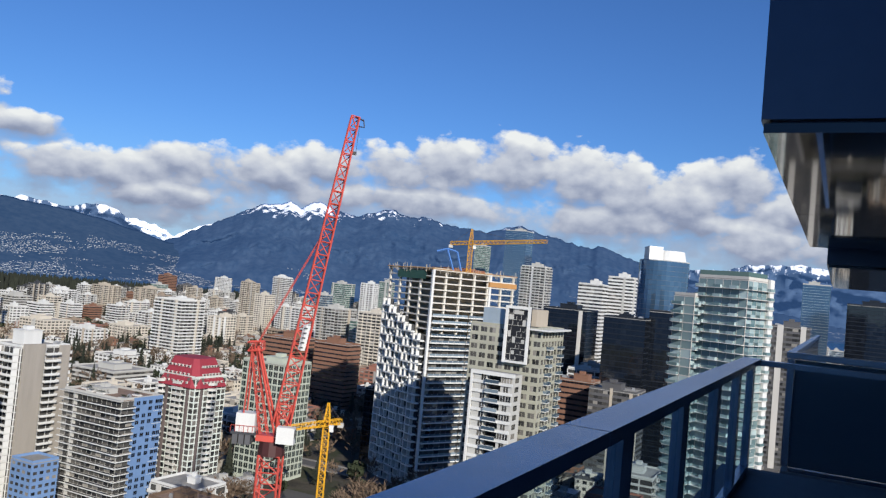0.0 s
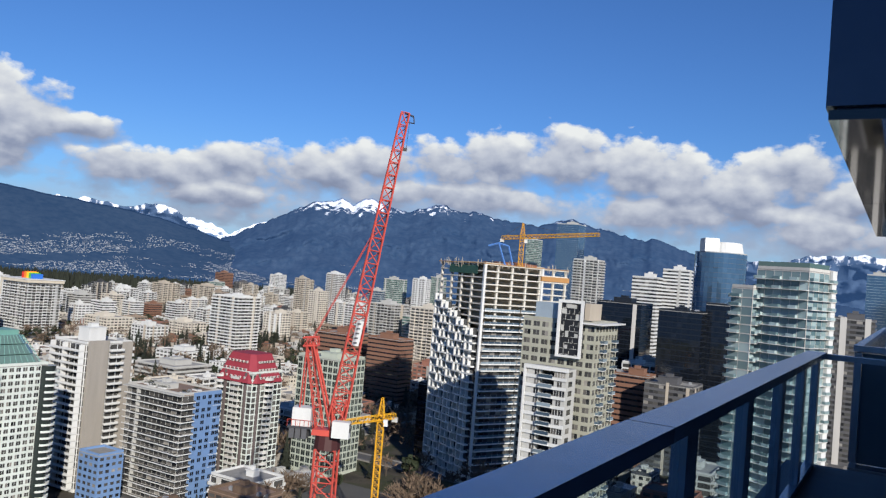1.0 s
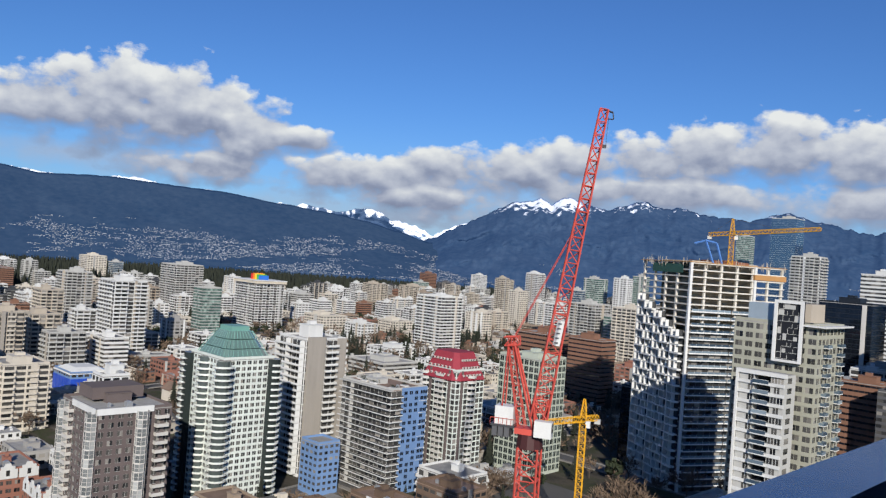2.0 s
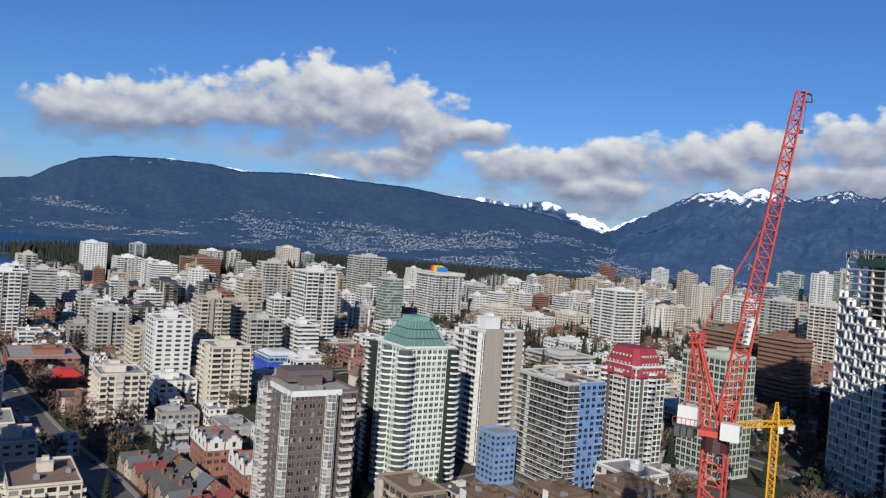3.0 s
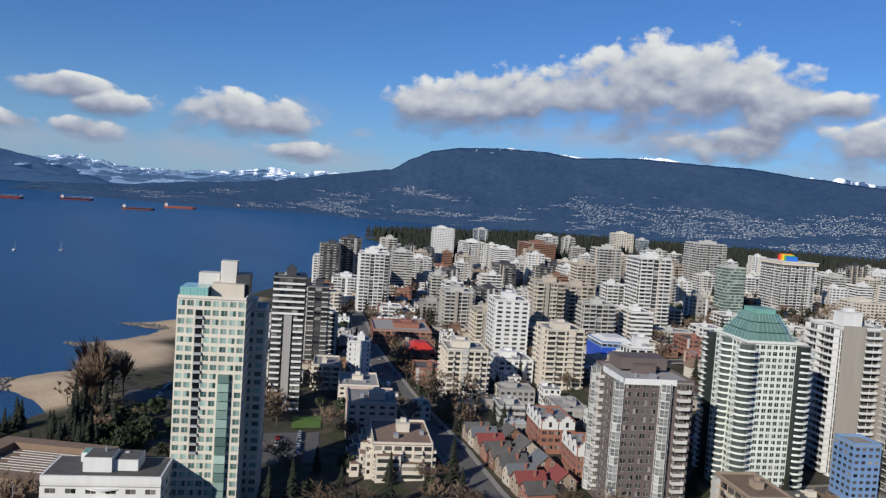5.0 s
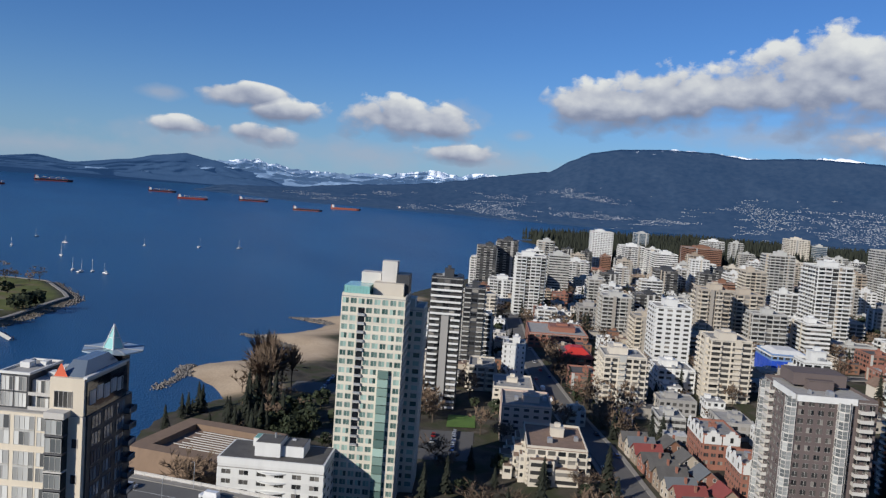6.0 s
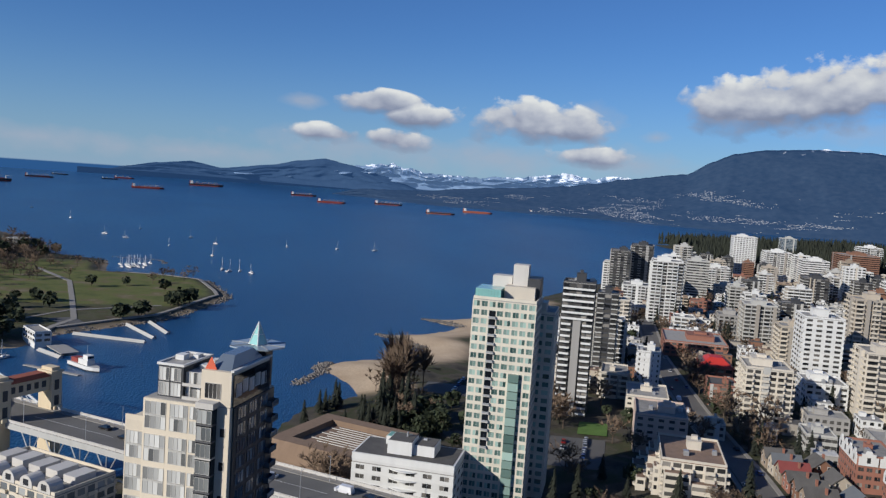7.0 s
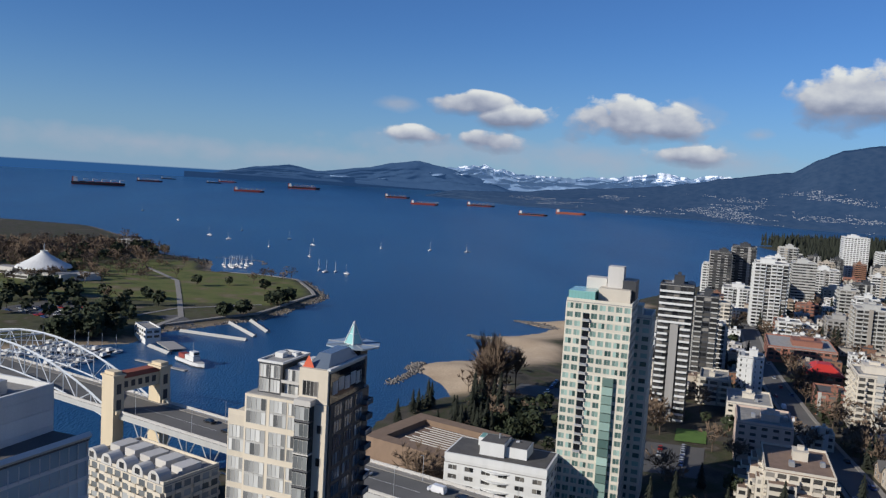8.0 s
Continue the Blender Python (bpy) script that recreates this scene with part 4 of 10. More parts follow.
def build_railing():
    r = thing("balcony_railing", OWN, "dark grey metal railing with tinted glass panels", "railing")
    o, z, end = 0.73, -0.43, 8.1
    for s0, s1 in ((-2.0, 2.58), (2.59, end + 0.06)):
        one("top_rail", r, [RAIL_PAINT], (s0, o - 0.085, z - 0.05, s1, o + 0.075, z))
    one("top_rail", r, [RAIL_PAINT], (end - 0.06, -1.9, z - 0.06, end + 0.05, o - 0.07, z - 0.01))
    for s in (-1.0, 0.4, 1.75, 3.1, 4.4, 5.7, 6.95, end):
        one("post", r, [RAIL_PAINT], (s - 0.09, o - 0.03, -1.5, s + 0.09, o + 0.03, z - 0.055))
    posts = (-1.0, 0.4, 1.75, 3.1, 4.4, 5.7, 6.95, end)
    for a, b in zip(posts, posts[1:]):
        one("glass_panel", r, [CLEAR], (a + 0.1, o - 0.008, -1.42, b - 0.1, o + 0.004, z - 0.1))
    one("bottom_rail", r, [RAIL_PAINT], (-2.0, o - 0.035, -1.5, end, o + 0.035, -1.43))
    n = thing("balcony_railing", OWN, "blue tinted glass balustrade of the next balcony", "railing")
    for a, b in ((0.38, -1.6), (-1.62, -3.8), (-3.82, -6.0)):
        one("glass_panel", n, [DEEP_GLASS], (8.76, b, -1.5, 8.785, a, -0.43))
        one("bottom_rail", n, [RAIL_PAINT], (8.74, b, -1.56, 8.80, a, -1.51))
    one("fascia", n, [PANEL], (8.70, -6.0, -2.6, 8.76, 0.46, -1.58))
    one("top_rail", n, [RAIL_PAINT], (8.72, -6.0, -0.42, 8.83, 0.46, -0.36))
    one("top_rail", n, [RAIL_PAINT], (8.84, 0.38, -0.42, 20.0, 0.46, -0.36))
    one("post", n, [RAIL_PAINT], (8.74, 0.385, -1.5, 8.82, 0.45, -0.43))
    for a, b in ((8.9, 11.6), (11.65, 14.4), (14.45, 17.2), (17.25, 19.9)):
        one("glass_panel", n, [DEEP_GLASS], (a, 0.41, -1.5, b, 0.43, -0.43))


build_railing()


# ---- towers of the west side and the town centre ----
tower(-795.9, 406.5, 24.8, 21.1, -27.0, 17, 'dark', sh=2.85, z0=3.5)
tower(-811.5, 440.0, 27.7, 23.6, -27.0, 19, 'dark', sh=2.85, z0=3.8)
tower(-813.4, 407.4, 21.2, 18.0, 63.0, 12, 'balc_white', sh=2.85, z0=3.4)
tower(-616.0, 359.2, 30.1, 25.6, -27.0, 18, 'balc_white', sh=2.85, z0=6.2)
tower(-864.7, 524.1, 22.5, 19.1, -27.0, 18, 'balc_grey', sh=2.85, z0=4.4)
tower(-743.5, 469.3, 26.0, 22.1, -27.0, 15, 'band_grey', sh=2.85, z0=6.1)
tower(-1092.9, 769.2, 40.1, 34.1, -27.0, 20, 'grid_white', sh=2.85, z0=5.1)
tower(-973.3, 740.5, 39.8, 33.8, -27.0, 14, 'balc_white', sh=2.85, z0=8.1)
tower(-1266.2, 984.9, 30.6, 26.0, -27.0, 17, 'glass_blue', sh=2.85, z0=7.5)
tower(-876.3, 722.8, 37.6, 31.9, -27.0, 12, 'band_white', sh=2.85, z0=11.3)
tower(-689.9, 572.0, 27.5, 23.4, -27.0, 10, 'dark', sh=2.85, z0=12.5)
tower(-950.5, 854.6, 57.7, 49.0, -27.0, 13, 'band_brown', sh=2.85, z0=14.1)
tower(-1054.4, 972.0, 36.5, 31.0, -27.0, 15, 'balc_white', sh=2.85, z0=14.9)
tower(-985.9, 959.7, 20.2, 17.1, -27.0, 15, 'balc_grey', sh=2.85, z0=17.1)
tower(-578.8, 618.8, 27.4, 23.3, -27.0, 18, 'balc_grey', sh=2.85, z0=18.9)
tower(-954.8, 1058.2, 36.2, 30.8, -27.0, 18, 'grid_cream', sh=2.85, z0=20.9)
tower(-916.0, 1067.6, 19.9, 16.9, -27.0, 15, 'glass_blue', sh=2.85, z0=21.4)
tower(-404.7, 481.5, 27.9, 23.7, -27.0, 20, 'balc_white', sh=2.85, z0=18.4)
tower(-753.4, 510.5, 23.1, 19.6, -27.0, 5, 'grid_cream', sh=2.85, z0=7.2)
tower(-501.9, 370.7, 26.2, 22.2, -27.0, 10, 'balc_grey', sh=2.85, z0=9.9)
tower(-445.4, 351.7, 10.8, 9.2, -27.0, 8, 'grid_grey', sh=2.85, z0=10.6)
tower(-413.2, 384.0, 22.2, 18.9, -27.0, 15, 'balc_beige', sh=2.85, z0=13.4)
tower(-421.2, 423.1, 21.0, 17.8, -27.0, 13, 'balc_beige', sh=2.85, z0=15.2)
tower(-313.8, 303.8, 24.2, 20.5, -27.0, 11, 'balc_cream', sh=2.79, z0=12.7)
tower(-322.6, 245.2, 24.4, 20.7, -27.0, 9, 'balc_cream', sh=2.76, z0=9.2)
tower(-338.3, 291.5, 23.2, 19.7, -27.0, 4, 'grid_white', sh=2.85, z0=11.1)
tower(-543.1, 376.4, 23.2, 19.7, -27.0, 5, 'grid_grey', sh=2.85, z0=9.1)
tower(-481.6, 306.2, 47.9, 40.7, -27.0, 3, 'grid_brick', sh=2.85, z0=7.2)
tower(-273.0, 307.6, 10.1, 8.6, -27.0, 7, 'balc_cream', sh=2.85, z0=14.2)
tower(-712.1, 383.4, 30.5, 25.9, -27.0, 7, 'balc_white', sh=2.85, z0=4.4)
tower(-833.0, 553.8, 29.3, 24.9, -27.0, 10, 'balc_white', sh=2.85, z0=6.1)
tower(-602.6, 818.2, 40.2, 34.2, -27.0, 20, 'balc_grey', sh=2.85, z0=21.4)
tower(-520.5, 1232.3, 32.1, 27.2, -27.0, 13, 'balc_beige', sh=2.85, z0=21.4)
tower(-465.7, 1270.2, 37.0, 31.5, -27.0, 13, 'balc_beige', sh=2.85, z0=21.4)
tower(-496.2, 1432.7, 24.9, 21.2, -27.0, 20, 'band_brown', sh=2.86, z0=21.4)
tower(-514.4, 1607.5, 30.7, 26.1, -27.0, 13, 'band_dark', sh=2.85, z0=21.4)
tower(-517.7, 1089.2, 25.2, 21.5, -27.0, 11, 'balc_white', sh=2.85, z0=21.4)
tower(-561.3, 1250.7, 19.0, 16.1, -27.0, 12, 'balc_white', sh=2.85, z0=21.4)
tower(-517.0, 965.0, 29.3, 24.9, -27.0, 9, 'band_grey', sh=2.85, z0=21.4)
tower(-385.3, 778.7, 35.1, 29.9, -27.0, 6, 'grid_cream', sh=2.85, z0=21.4)
tower(-317.7, 724.7, 25.1, 21.3, -27.0, 6, 'grid_white', sh=2.85, z0=21.4)
tower(-321.0, 825.7, 28.8, 24.5, -27.0, 5, 'grid_cream', sh=2.85, z0=21.4)
tower(-246.1, 628.0, 31.8, 27.0, -27.0, 3, 'grid_white', sh=2.85, z0=21.4)
tower(-213.0, 529.2, 38.6, 32.8, -27.0, 4, 'band_grey', sh=2.85, z0=21.4)
tower(-353.3, 1473.9, 24.3, 20.7, -27.0, 20, 'balc_beige', sh=2.8, z0=21.4)
tower(-297.8, 1486.9, 25.8, 21.9, -27.0, 26, 'balc_white', sh=2.8, z0=21.4)
tower(-418.0, 560.8, 16.5, 14.0, -27.0, 7, 'grid_grey', sh=2.85, z0=20.9)
tower(-306.7, 417.5, 18.5, 9.3, -27.0, 2, 'grid_brick', sh=2.85, z0=18.3)
tower(-457.8, 909.7, 22.0, 18.7, -27.0, 8, 'band_white', sh=2.85, z0=21.4)
tower(109.7, 1163.9, 33.4, 28.4, -27.0, 61, 'glass_sky', sh=2.87, z0=21.4)
tower(64.2, 1311.1, 21.6, 18.4, -27.0, 55, 'glass_green', sh=2.84, z0=21.4)
tower(99.1, 828.6, 25.8, 22.0, -27.0, 40, 'balc_grey', sh=2.86, z0=21.4)
tower(123.6, 638.8, 19.9, 16.9, -27.0, 34, 'band_white', sh=2.88, z0=21.4)
tower(155.1, 673.3, 20.8, 17.6, -27.0, 37, 'band_white', sh=2.88, z0=21.4)
tower(88.6, 528.7, 29.9, 25.4, -27.0, 27, 'glass_black', sh=2.9, z0=21.4)
tower(88.5, 452.0, 21.0, 11.0, -27.0, 16, 'grid_white', sh=2.89, z0=21.4, mech=0.25, mech_h=2.0, bay=4.2, pier=0.6, sill=0.5, head=0.4, label="white framed block with wide dark windows")
tower(77.9, 422.2, 19.9, 13.9, -27.0, 15, 'band_brown', sh=2.87, z0=21.4)
tower(98.4, 475.1, 29.0, 24.6, -27.0, 16, 'grid_grey', sh=2.78, z0=21.4)
tower(94.2, 401.3, 23.7, 20.1, -27.0, 15, 'band_dark', sh=2.82, z0=21.4)
tower(208.0, 465.3, 21.8, 18.6, -27.0, 28, 'band_dark', sh=2.88, z0=21.4)
tower(392.3, 822.7, 26.5, 22.5, -27.0, 43, 'glass_sky', sh=2.83, z0=21.4)
tower(308.6, 560.5, 39.8, 33.8, -117.0, 35, 'glass_black', sh=2.83, z0=21.4)
tower(-65.1, 529.6, 26.4, 15.8, -27.0, 15, 'band_brown', sh=2.76, z0=21.4)
tower(-100.9, 547.5, 26.9, 22.9, -27.0, 14, 'band_brown', sh=2.92, z0=21.4)
tower(-46.7, 628.8, 17.2, 14.6, -27.0, 5, 'grid_brick', sh=2.84, z0=21.4)
tower(-25.0, 385.6, 10.6, 9.0, -27.0, 12, 'glass_black', sh=2.78, z0=21.4)
tower(-142.5, 1157.7, 26.5, 22.5, -27.0, 26, 'glass_green', sh=2.85, z0=21.4)
tower(-99.1, 1107.6, 19.4, 16.5, -27.0, 27, 'grid_white', sh=2.89, z0=21.4)
tower(-82.5, 1208.7, 18.7, 15.9, -27.0, 29, 'glass_green', sh=2.83, z0=21.4)
tower(-57.7, 732.5, 24.1, 20.5, -27.0, 19, 'balc_cream', sh=2.87, z0=21.4)
tower(-103.9, 812.5, 30.9, 26.2, -27.0, 18, 'balc_grey', sh=2.9, z0=21.4)
tower(-248.0, 1240.2, 23.2, 19.7, -27.0, 26, 'balc_white', sh=2.83, z0=21.4)
tower(-286.4, 1176.0, 16.2, 13.8, -27.0, 22, 'balc_beige', sh=2.9, z0=21.4)
tower(-455.9, 1655.2, 26.1, 22.2, -27.0, 20, 'grid_white', sh=2.89, z0=21.4)
tower(-146.8, 1000.2, 17.3, 14.7, -27.0, 21, 'glass_blue', sh=2.84, z0=21.4)
tower(-153.0, 899.9, 20.3, 17.3, -27.0, 16, 'balc_white', sh=2.79, z0=21.4)
tower(-240.1, 883.0, 19.7, 23.6, -27.0, 10, 'grid_cream', sh=2.83, z0=21.4)
tower(-239.9, 1086.7, 20.2, 17.2, -27.0, 18, 'grid_cream', sh=2.78, z0=21.4)


# ---- the nearer towers, each with its own shape ----
def skin(b, name, m, x0, y0, z0, x1, y1, z1, label=""):
    q = Build()
    q.box(x0, y0, z0, x1, y1, z1)
    return part(name, q.mesh(name, [m]), b, label=label)


def arc_balcony(r, depth_t, a0, a1, wall, rail, h=0.95):
    """A rounded balcony: slab and upstand round part of a circle."""
    q = Build()
    n = 9
    pts = [(math.cos(radians(a0 + (a1 - a0) * k / n)) * r, math.sin(radians(a0 + (a1 - a0) * k / n)) * r) for k in range(n + 1)]
    q.prism([(0, 0)] + pts, -0.15, 0.08)
    for (ax, ay), (bx, by) in zip(pts, pts[1:]):
        f = (r - 0.12) / r
        o, i = [(ax, ay), (bx, by)], [(ax * f, ay * f), (bx * f, by * f)]
        q.quad([(*o[0], 0.08), (*o[1], 0.08), (*o[1], h), (*o[0], h)], 1)
        q.quad([(*i[1], 0.08), (*i[0], 0.08), (*i[0], h), (*i[1], h)], 1)
        q.quad([(*o[0], h), (*o[1], h), (*i[1], h), (*i[0], h)], 1)
    return q.mesh("balcony", [wall, rail])


def straight_balcony(w, depth, wall, rail, h=0.95):
    q = Build()
    q.box(-w / 2, -depth, -0.15, w / 2, 0, 0.08)
    q.box(-w / 2, -depth, 0.08, w / 2, -depth + 0.1, h, 1)
    for x in (-w / 2, w / 2 - 0.1):
        q.box(x, -depth + 0.1, 0.08, x + 0.1, 0, h, 1)
    return q.mesh("balcony", [wall, rail])


CREAM_STONE = mat("pale_cream_render", (0.60, 0.53, 0.42), 0.8, streak=True)
PALE_GREEN = mat("pale_green_white_panel", (0.62, 0.66, 0.61), 0.6, streak=True)
STYLES["grid_pale"] = (PALE_GREEN, GLASS, PALE_GREEN, dict(bay=2.4, pier=0.7, sill=0.55, head=0.25))
WORDS["pale"] = "pale green-white panelled"


def build_green_roof_tower():
    n, sh, w, d = 24, 2.2, 24.0, 20.5
    b = tower(-162.0, 253.6, w, d, -27.0, n, "grid_pale", sh=sh, z0=14.8, mech=0, pieces=True, label="white tower with rounded corner balconies and green glass crown")
    for cx, cy, a0, a1 in ((w / 2, -d / 2, -150, 60), (-w / 2, -d / 2, -190, -60), (w / 2, d / 2, -40, 100), (-1.0, -d / 2 + 0.6, -170, -10)):
        me = arc_balcony(3.7, 1.5, a0, a1, WHITE, PALE_GREEN, 0.55)
        for k in range(1, n):
            part("balcony", me, b, rot_z(cx, cy, 1.2 + k * sh))
        q = Build()
        q.prism([(math.cos(t) * 2.5, math.sin(t) * 2.5) for t in np.linspace(0, 2 * math.pi, 13)[:12]], 0, n * sh + 1.2)
        part("glass_bay", q.mesh("glass_bay", [GLASS_DEEP_GREEN]), b, rot_z(cx, cy, 0))
    z = 1.2 + n * sh
    for k, (s0, h, ins) in enumerate(((0.46, 3.4, 0.16), (0.385, 3.2, 0.2), (0.30, 3.0, 0.25))):
        q = Build()
        ww, dd = w * s0, d * s0
        c = 2.5
        pts = [(-ww + c, -dd), (ww - c, -dd), (ww, -dd + c), (ww, dd - c), (ww - c, dd), (-ww + c, dd), (-ww, dd - c), (-ww, -dd + c)]
        q.prism(pts, z + 0.3, z + h, 0, 1, ins)
        crown = part("crown_tier", q.mesh("crown_tier", [GLASS_CROWN, GREEN_COPPER]), b)
        q = Build()
        for j in range(-4, 5):
            for s in (-1, 1):
                x = j * ww * 0.22
                q.beam((x, s * dd, z + 0.3), (x * (1 - ins), s * dd * (1 - ins), z + h), 0.09)
                y = j * dd * 0.22
                q.beam((s * ww, y, z + 0.3), (s * ww * (1 - ins), y * (1 - ins), z + h), 0.09)
        part("glazing_bar", q.mesh("glazing_bar", [GREEN_COPPER]), crown)
        z += h
    skin(b, "crown_cap", GREEN_COPPER, -4.2, -3.6, z, 4.2, 3.6, z + 1.6)


def build_core_tower():
    n, w, d, sh = 21, 19.4, 20.2, 2.58
    b = tower(-154.2, 301.7, w, d, -27.0, n, "balc_white", sh=sh, z0=17.2, mech=0.34, mech_h=5.5, bay=3.2, pier=0.25, sill=0.12, head=0.15, sides="bl", label="white concrete tower with full balconies and bare grey core wall")
    z = 1.2 + n * sh
    skin(b, "core_wall", TAUPE, w / 2 + 0.13, -d / 2 + 0.6, -3, w / 2 + 1.3, -d / 2 + 9.0, z + 1.6, "weathered grey concrete")
    skin(b, "end_wall", TAUPE, w / 2 + 0.13, d / 2 - 4.6, 0, w / 2 + 0.6, d / 2, z + 0.8)
    front, side = straight_balcony(w - 1.0, 2.3, LIGHT_GREY, WHITE, 0.85), straight_balcony(6.0, 2.0, LIGHT_GREY, WHITE, 0.85)
    for k in range(n):
        part("balcony", front, b, rot_z(-0.3, -d / 2 - 0.12, 1.2 + k * sh))
        part("balcony", side, b, rot_z(w / 2 + 0.12, d / 2 - 7.8, 1.2 + k * sh, 90))
    for x in (-w / 2 + 0.6, -1.5, w / 2 - 1.0):
        skin(b, "fin_wall", WHITE, x - 0.15, -d / 2 - 2.35, 1.2, x + 0.15, -d / 2 - 0.13, z)


def build_blue_tower():
    n, sh, w, d = 17, 2.31, 30.0, 18.4
    b = tower(-116.7, 292.9, w, d, -27.0, n, "band_grey", sh=sh, z0=18.2, roof=ROOF_BROWN, mech=0.25, mech_h=2.2, sill=0.12, head=0.12, bay=2.6, label="glazed tower with pale balcony slabs and blue panelled flank")
    z = 1.2 + n * sh
    me = straight_balcony(w - 5, 1.5, OFFWHITE, GLASS, 0.6)
    corner = straight_balcony(5.0, 1.5, OFFWHITE, GLASS, 0.6)
    for k in range(n):
        part("balcony", me, b, rot_z(2.0, -d / 2 - 0.13, 1.2 + k * sh))
        part("balcony", corner, b, rot_z(w / 2 + 0.13, -d / 2 + 2.4, 1.2 + k * sh, 90))
    for k in range(n):
        skin(b, "slab_edge", WHITE, -w / 2 + 0.2, -d / 2 - 1.74, 1.2 + k * sh - 0.14, w / 2 + 1.7, -d / 2 - 1.64, 1.2 + k * sh + 0.2)
        skin(b, "slab_edge", WHITE, w / 2 + 1.64, -d / 2 - 1.63, 1.2 + k * sh - 0.14, w / 2 + 1.74, -d / 2 + 4.9, 1.2 + k * sh + 0.2)
    for x in (-w / 2 + 7.5,):
        skin(b, "fin_wall", LIGHT_GREY, x - 0.15, -d / 2 - 1.65, 1.2, x + 0.2, -d / 2 - 0.14, z)
    skin(b, "roof_edge", LIGHT_GREY, -w / 2 - 0.6, -d / 2 - 1.7, z, w / 2 + 0.8, -d / 2 - 0.01, z + 0.4)
    skin(b, "flank_wall", BLUE_WALL, w / 2 + 0.13, -d / 2 + 5.2, 0, w / 2 + 0.45, d / 2, z + 0.9, "bright blue metal panels")
    q = Build()
    q.box(0, -0.75, 0, 0.05, 0.75, 1.3, 0)
    q.box(0, -0.85, -0.12, 0.12, 0.85, 0.0, 1)
    q.box(0.05, -0.04, 0.0, 0.08, 0.04, 1.3, 1)
    me = q.mesh("window", [GLASS_BLACK, BLUE_WALL])
    for k in range(n):
        for y in (-2.2, 0.6, 3.4, 6.4, 8.2):
            if (k + int(y)) % 5:
                part("window", me, b, rot_z(w / 2 + 0.46, y, 1.2 + k * sh + 0.6))
    for k in range(n):
        skin(b, "panel_joint", WHITE, w / 2 + 0.46, 4.8, 1.2 + k * sh * 1 + 0.02, w / 2 + 0.56, d / 2, 1.2 + k * sh + 0.14) if k % 2 else None
    rnd = random.Random(4)
    for k in range(7):
        q = Build()
        x, y = rnd.uniform(-w / 2 + 3, w / 2 - 3), rnd.uniform(-d / 2 + 3, d / 2 - 3)
        q.box(x - 1.6, y - 1.0, z + 0.3, x + 1.6, y + 1.0, z + 0.8, 1)
        for _ in range(30):
            c = Vector((x + rnd.gauss(0, 0.9), y + rnd.gauss(0, 0.6), z + 1.0 + rnd.random() * 0.6))
            s = rnd.uniform(0.2, 0.45)
            q.quad([c + Vector((s, 0, 0)), c + Vector((0, s, 0.2)), c - Vector((s, 0, 0.1)), c - Vector((0, s, 0))])
        part("planter", q.mesh("planter", [LEAVES, WHITE]), b)
    # the stepped blue annex at its foot
    tower(-134.5, 276.0, 11.0, 10.0, -27.0, 8, "grid_blue", sh=2.3, z0=17.0, mech=0, label="stepped blue annex with white trimmed windows")


STYLES["grid_blue"] = (BLUE_WALL, GLASS, WHITE, dict(bay=2.8, pier=1.0, sill=0.8, head=0.4))


def build_red_roof_tower():
    n, sh, w, d = 19, 2.27, 19.5, 17.0
    b = tower(-96.5, 320.7, w, d, -27.0, n, "grid_pale", sh=sh, z0=19.7, mech=0, bay=2.3, pier=0.4, sill=0.35, head=0.15, label="pale tower with brown piers under crimson mansard roof")
    z = 1.2 + n * sh
    q = Build()
    c, e = 1.2, 1.5
    pts = [(-w / 2 + c, -d / 2 - e), (w / 2 - c, -d / 2 - e), (w / 2 + e, -d / 2 + c), (w / 2 + e, d / 2 - c), (w / 2 - c, d / 2 + e), (-w / 2 + c, d / 2 + e), (-w / 2 - e, d / 2 - c), (-w / 2 - e, -d / 2 + c)]
    q.prism(pts, z - 3.4, z + 7.6, 0, 0, 0.4)
    r = part("mansard_roof", q.mesh("mansard_roof", [RED_ROOF]), b, label="crimson tiled mansard roof")
    q = Build()
    q.box(-0.4, -0.35, 0, 0.4, 0.5, 0.8, 0)
    q.quad([(-0.33, -0.37, 0.08), (0.33, -0.37, 0.08), (0.33, -0.37, 0.72), (-0.33, -0.37, 0.72)], 1)
    me = q.mesh("dormer", [OFFWHITE, GLASS])
    for lvl, inset in ((-1.8, 0.03), (1.2, 0.14), (4.2, 0.24)):
        for k in range(6):
            u = -w / 2 + 3.4 + k * (w - 6.8) / 5
            part("dormer", me, r, rot_z(u * (1 - inset), (-d / 2 - 1.2) * (1 - inset) - 0.2, z + lvl))
            v = -d / 2 + 3.4 + k * (d - 6.8) / 5
            part("dormer", me, r, rot_z((w / 2 + 1.2) * (1 - inset) + 0.2, v * (1 - inset), z + lvl, 90))
    for x, y in ((w / 2 - 3.4, -d / 2), (-w / 2 + 5.0, -d / 2), (w / 2, -d / 2 + 3.4)):
        skin(b, "brick_pier", MAUVE, x - 0.55, y - 0.55, 0, x + 0.55, y + 0.55, z + 0.4)
    me = arc_balcony(2.6, 1.4, -160, -20, WHITE, OFFWHITE)
    me2 = straight_balcony(4.2, 1.5, WHITE, OFFWHITE)
    for k in range(1, n):
        part("balcony", me, b, rot_z(-w / 2 + 2.0, -d / 2, 1.2 + k * sh))
        part("balcony", me, b, rot_z(w / 2, -d / 2 + 8.4, 1.2 + k * sh, 90))
        part("balcony", me2, b, rot_z(1.5, -d / 2 - 0.12, 1.2 + k * sh))


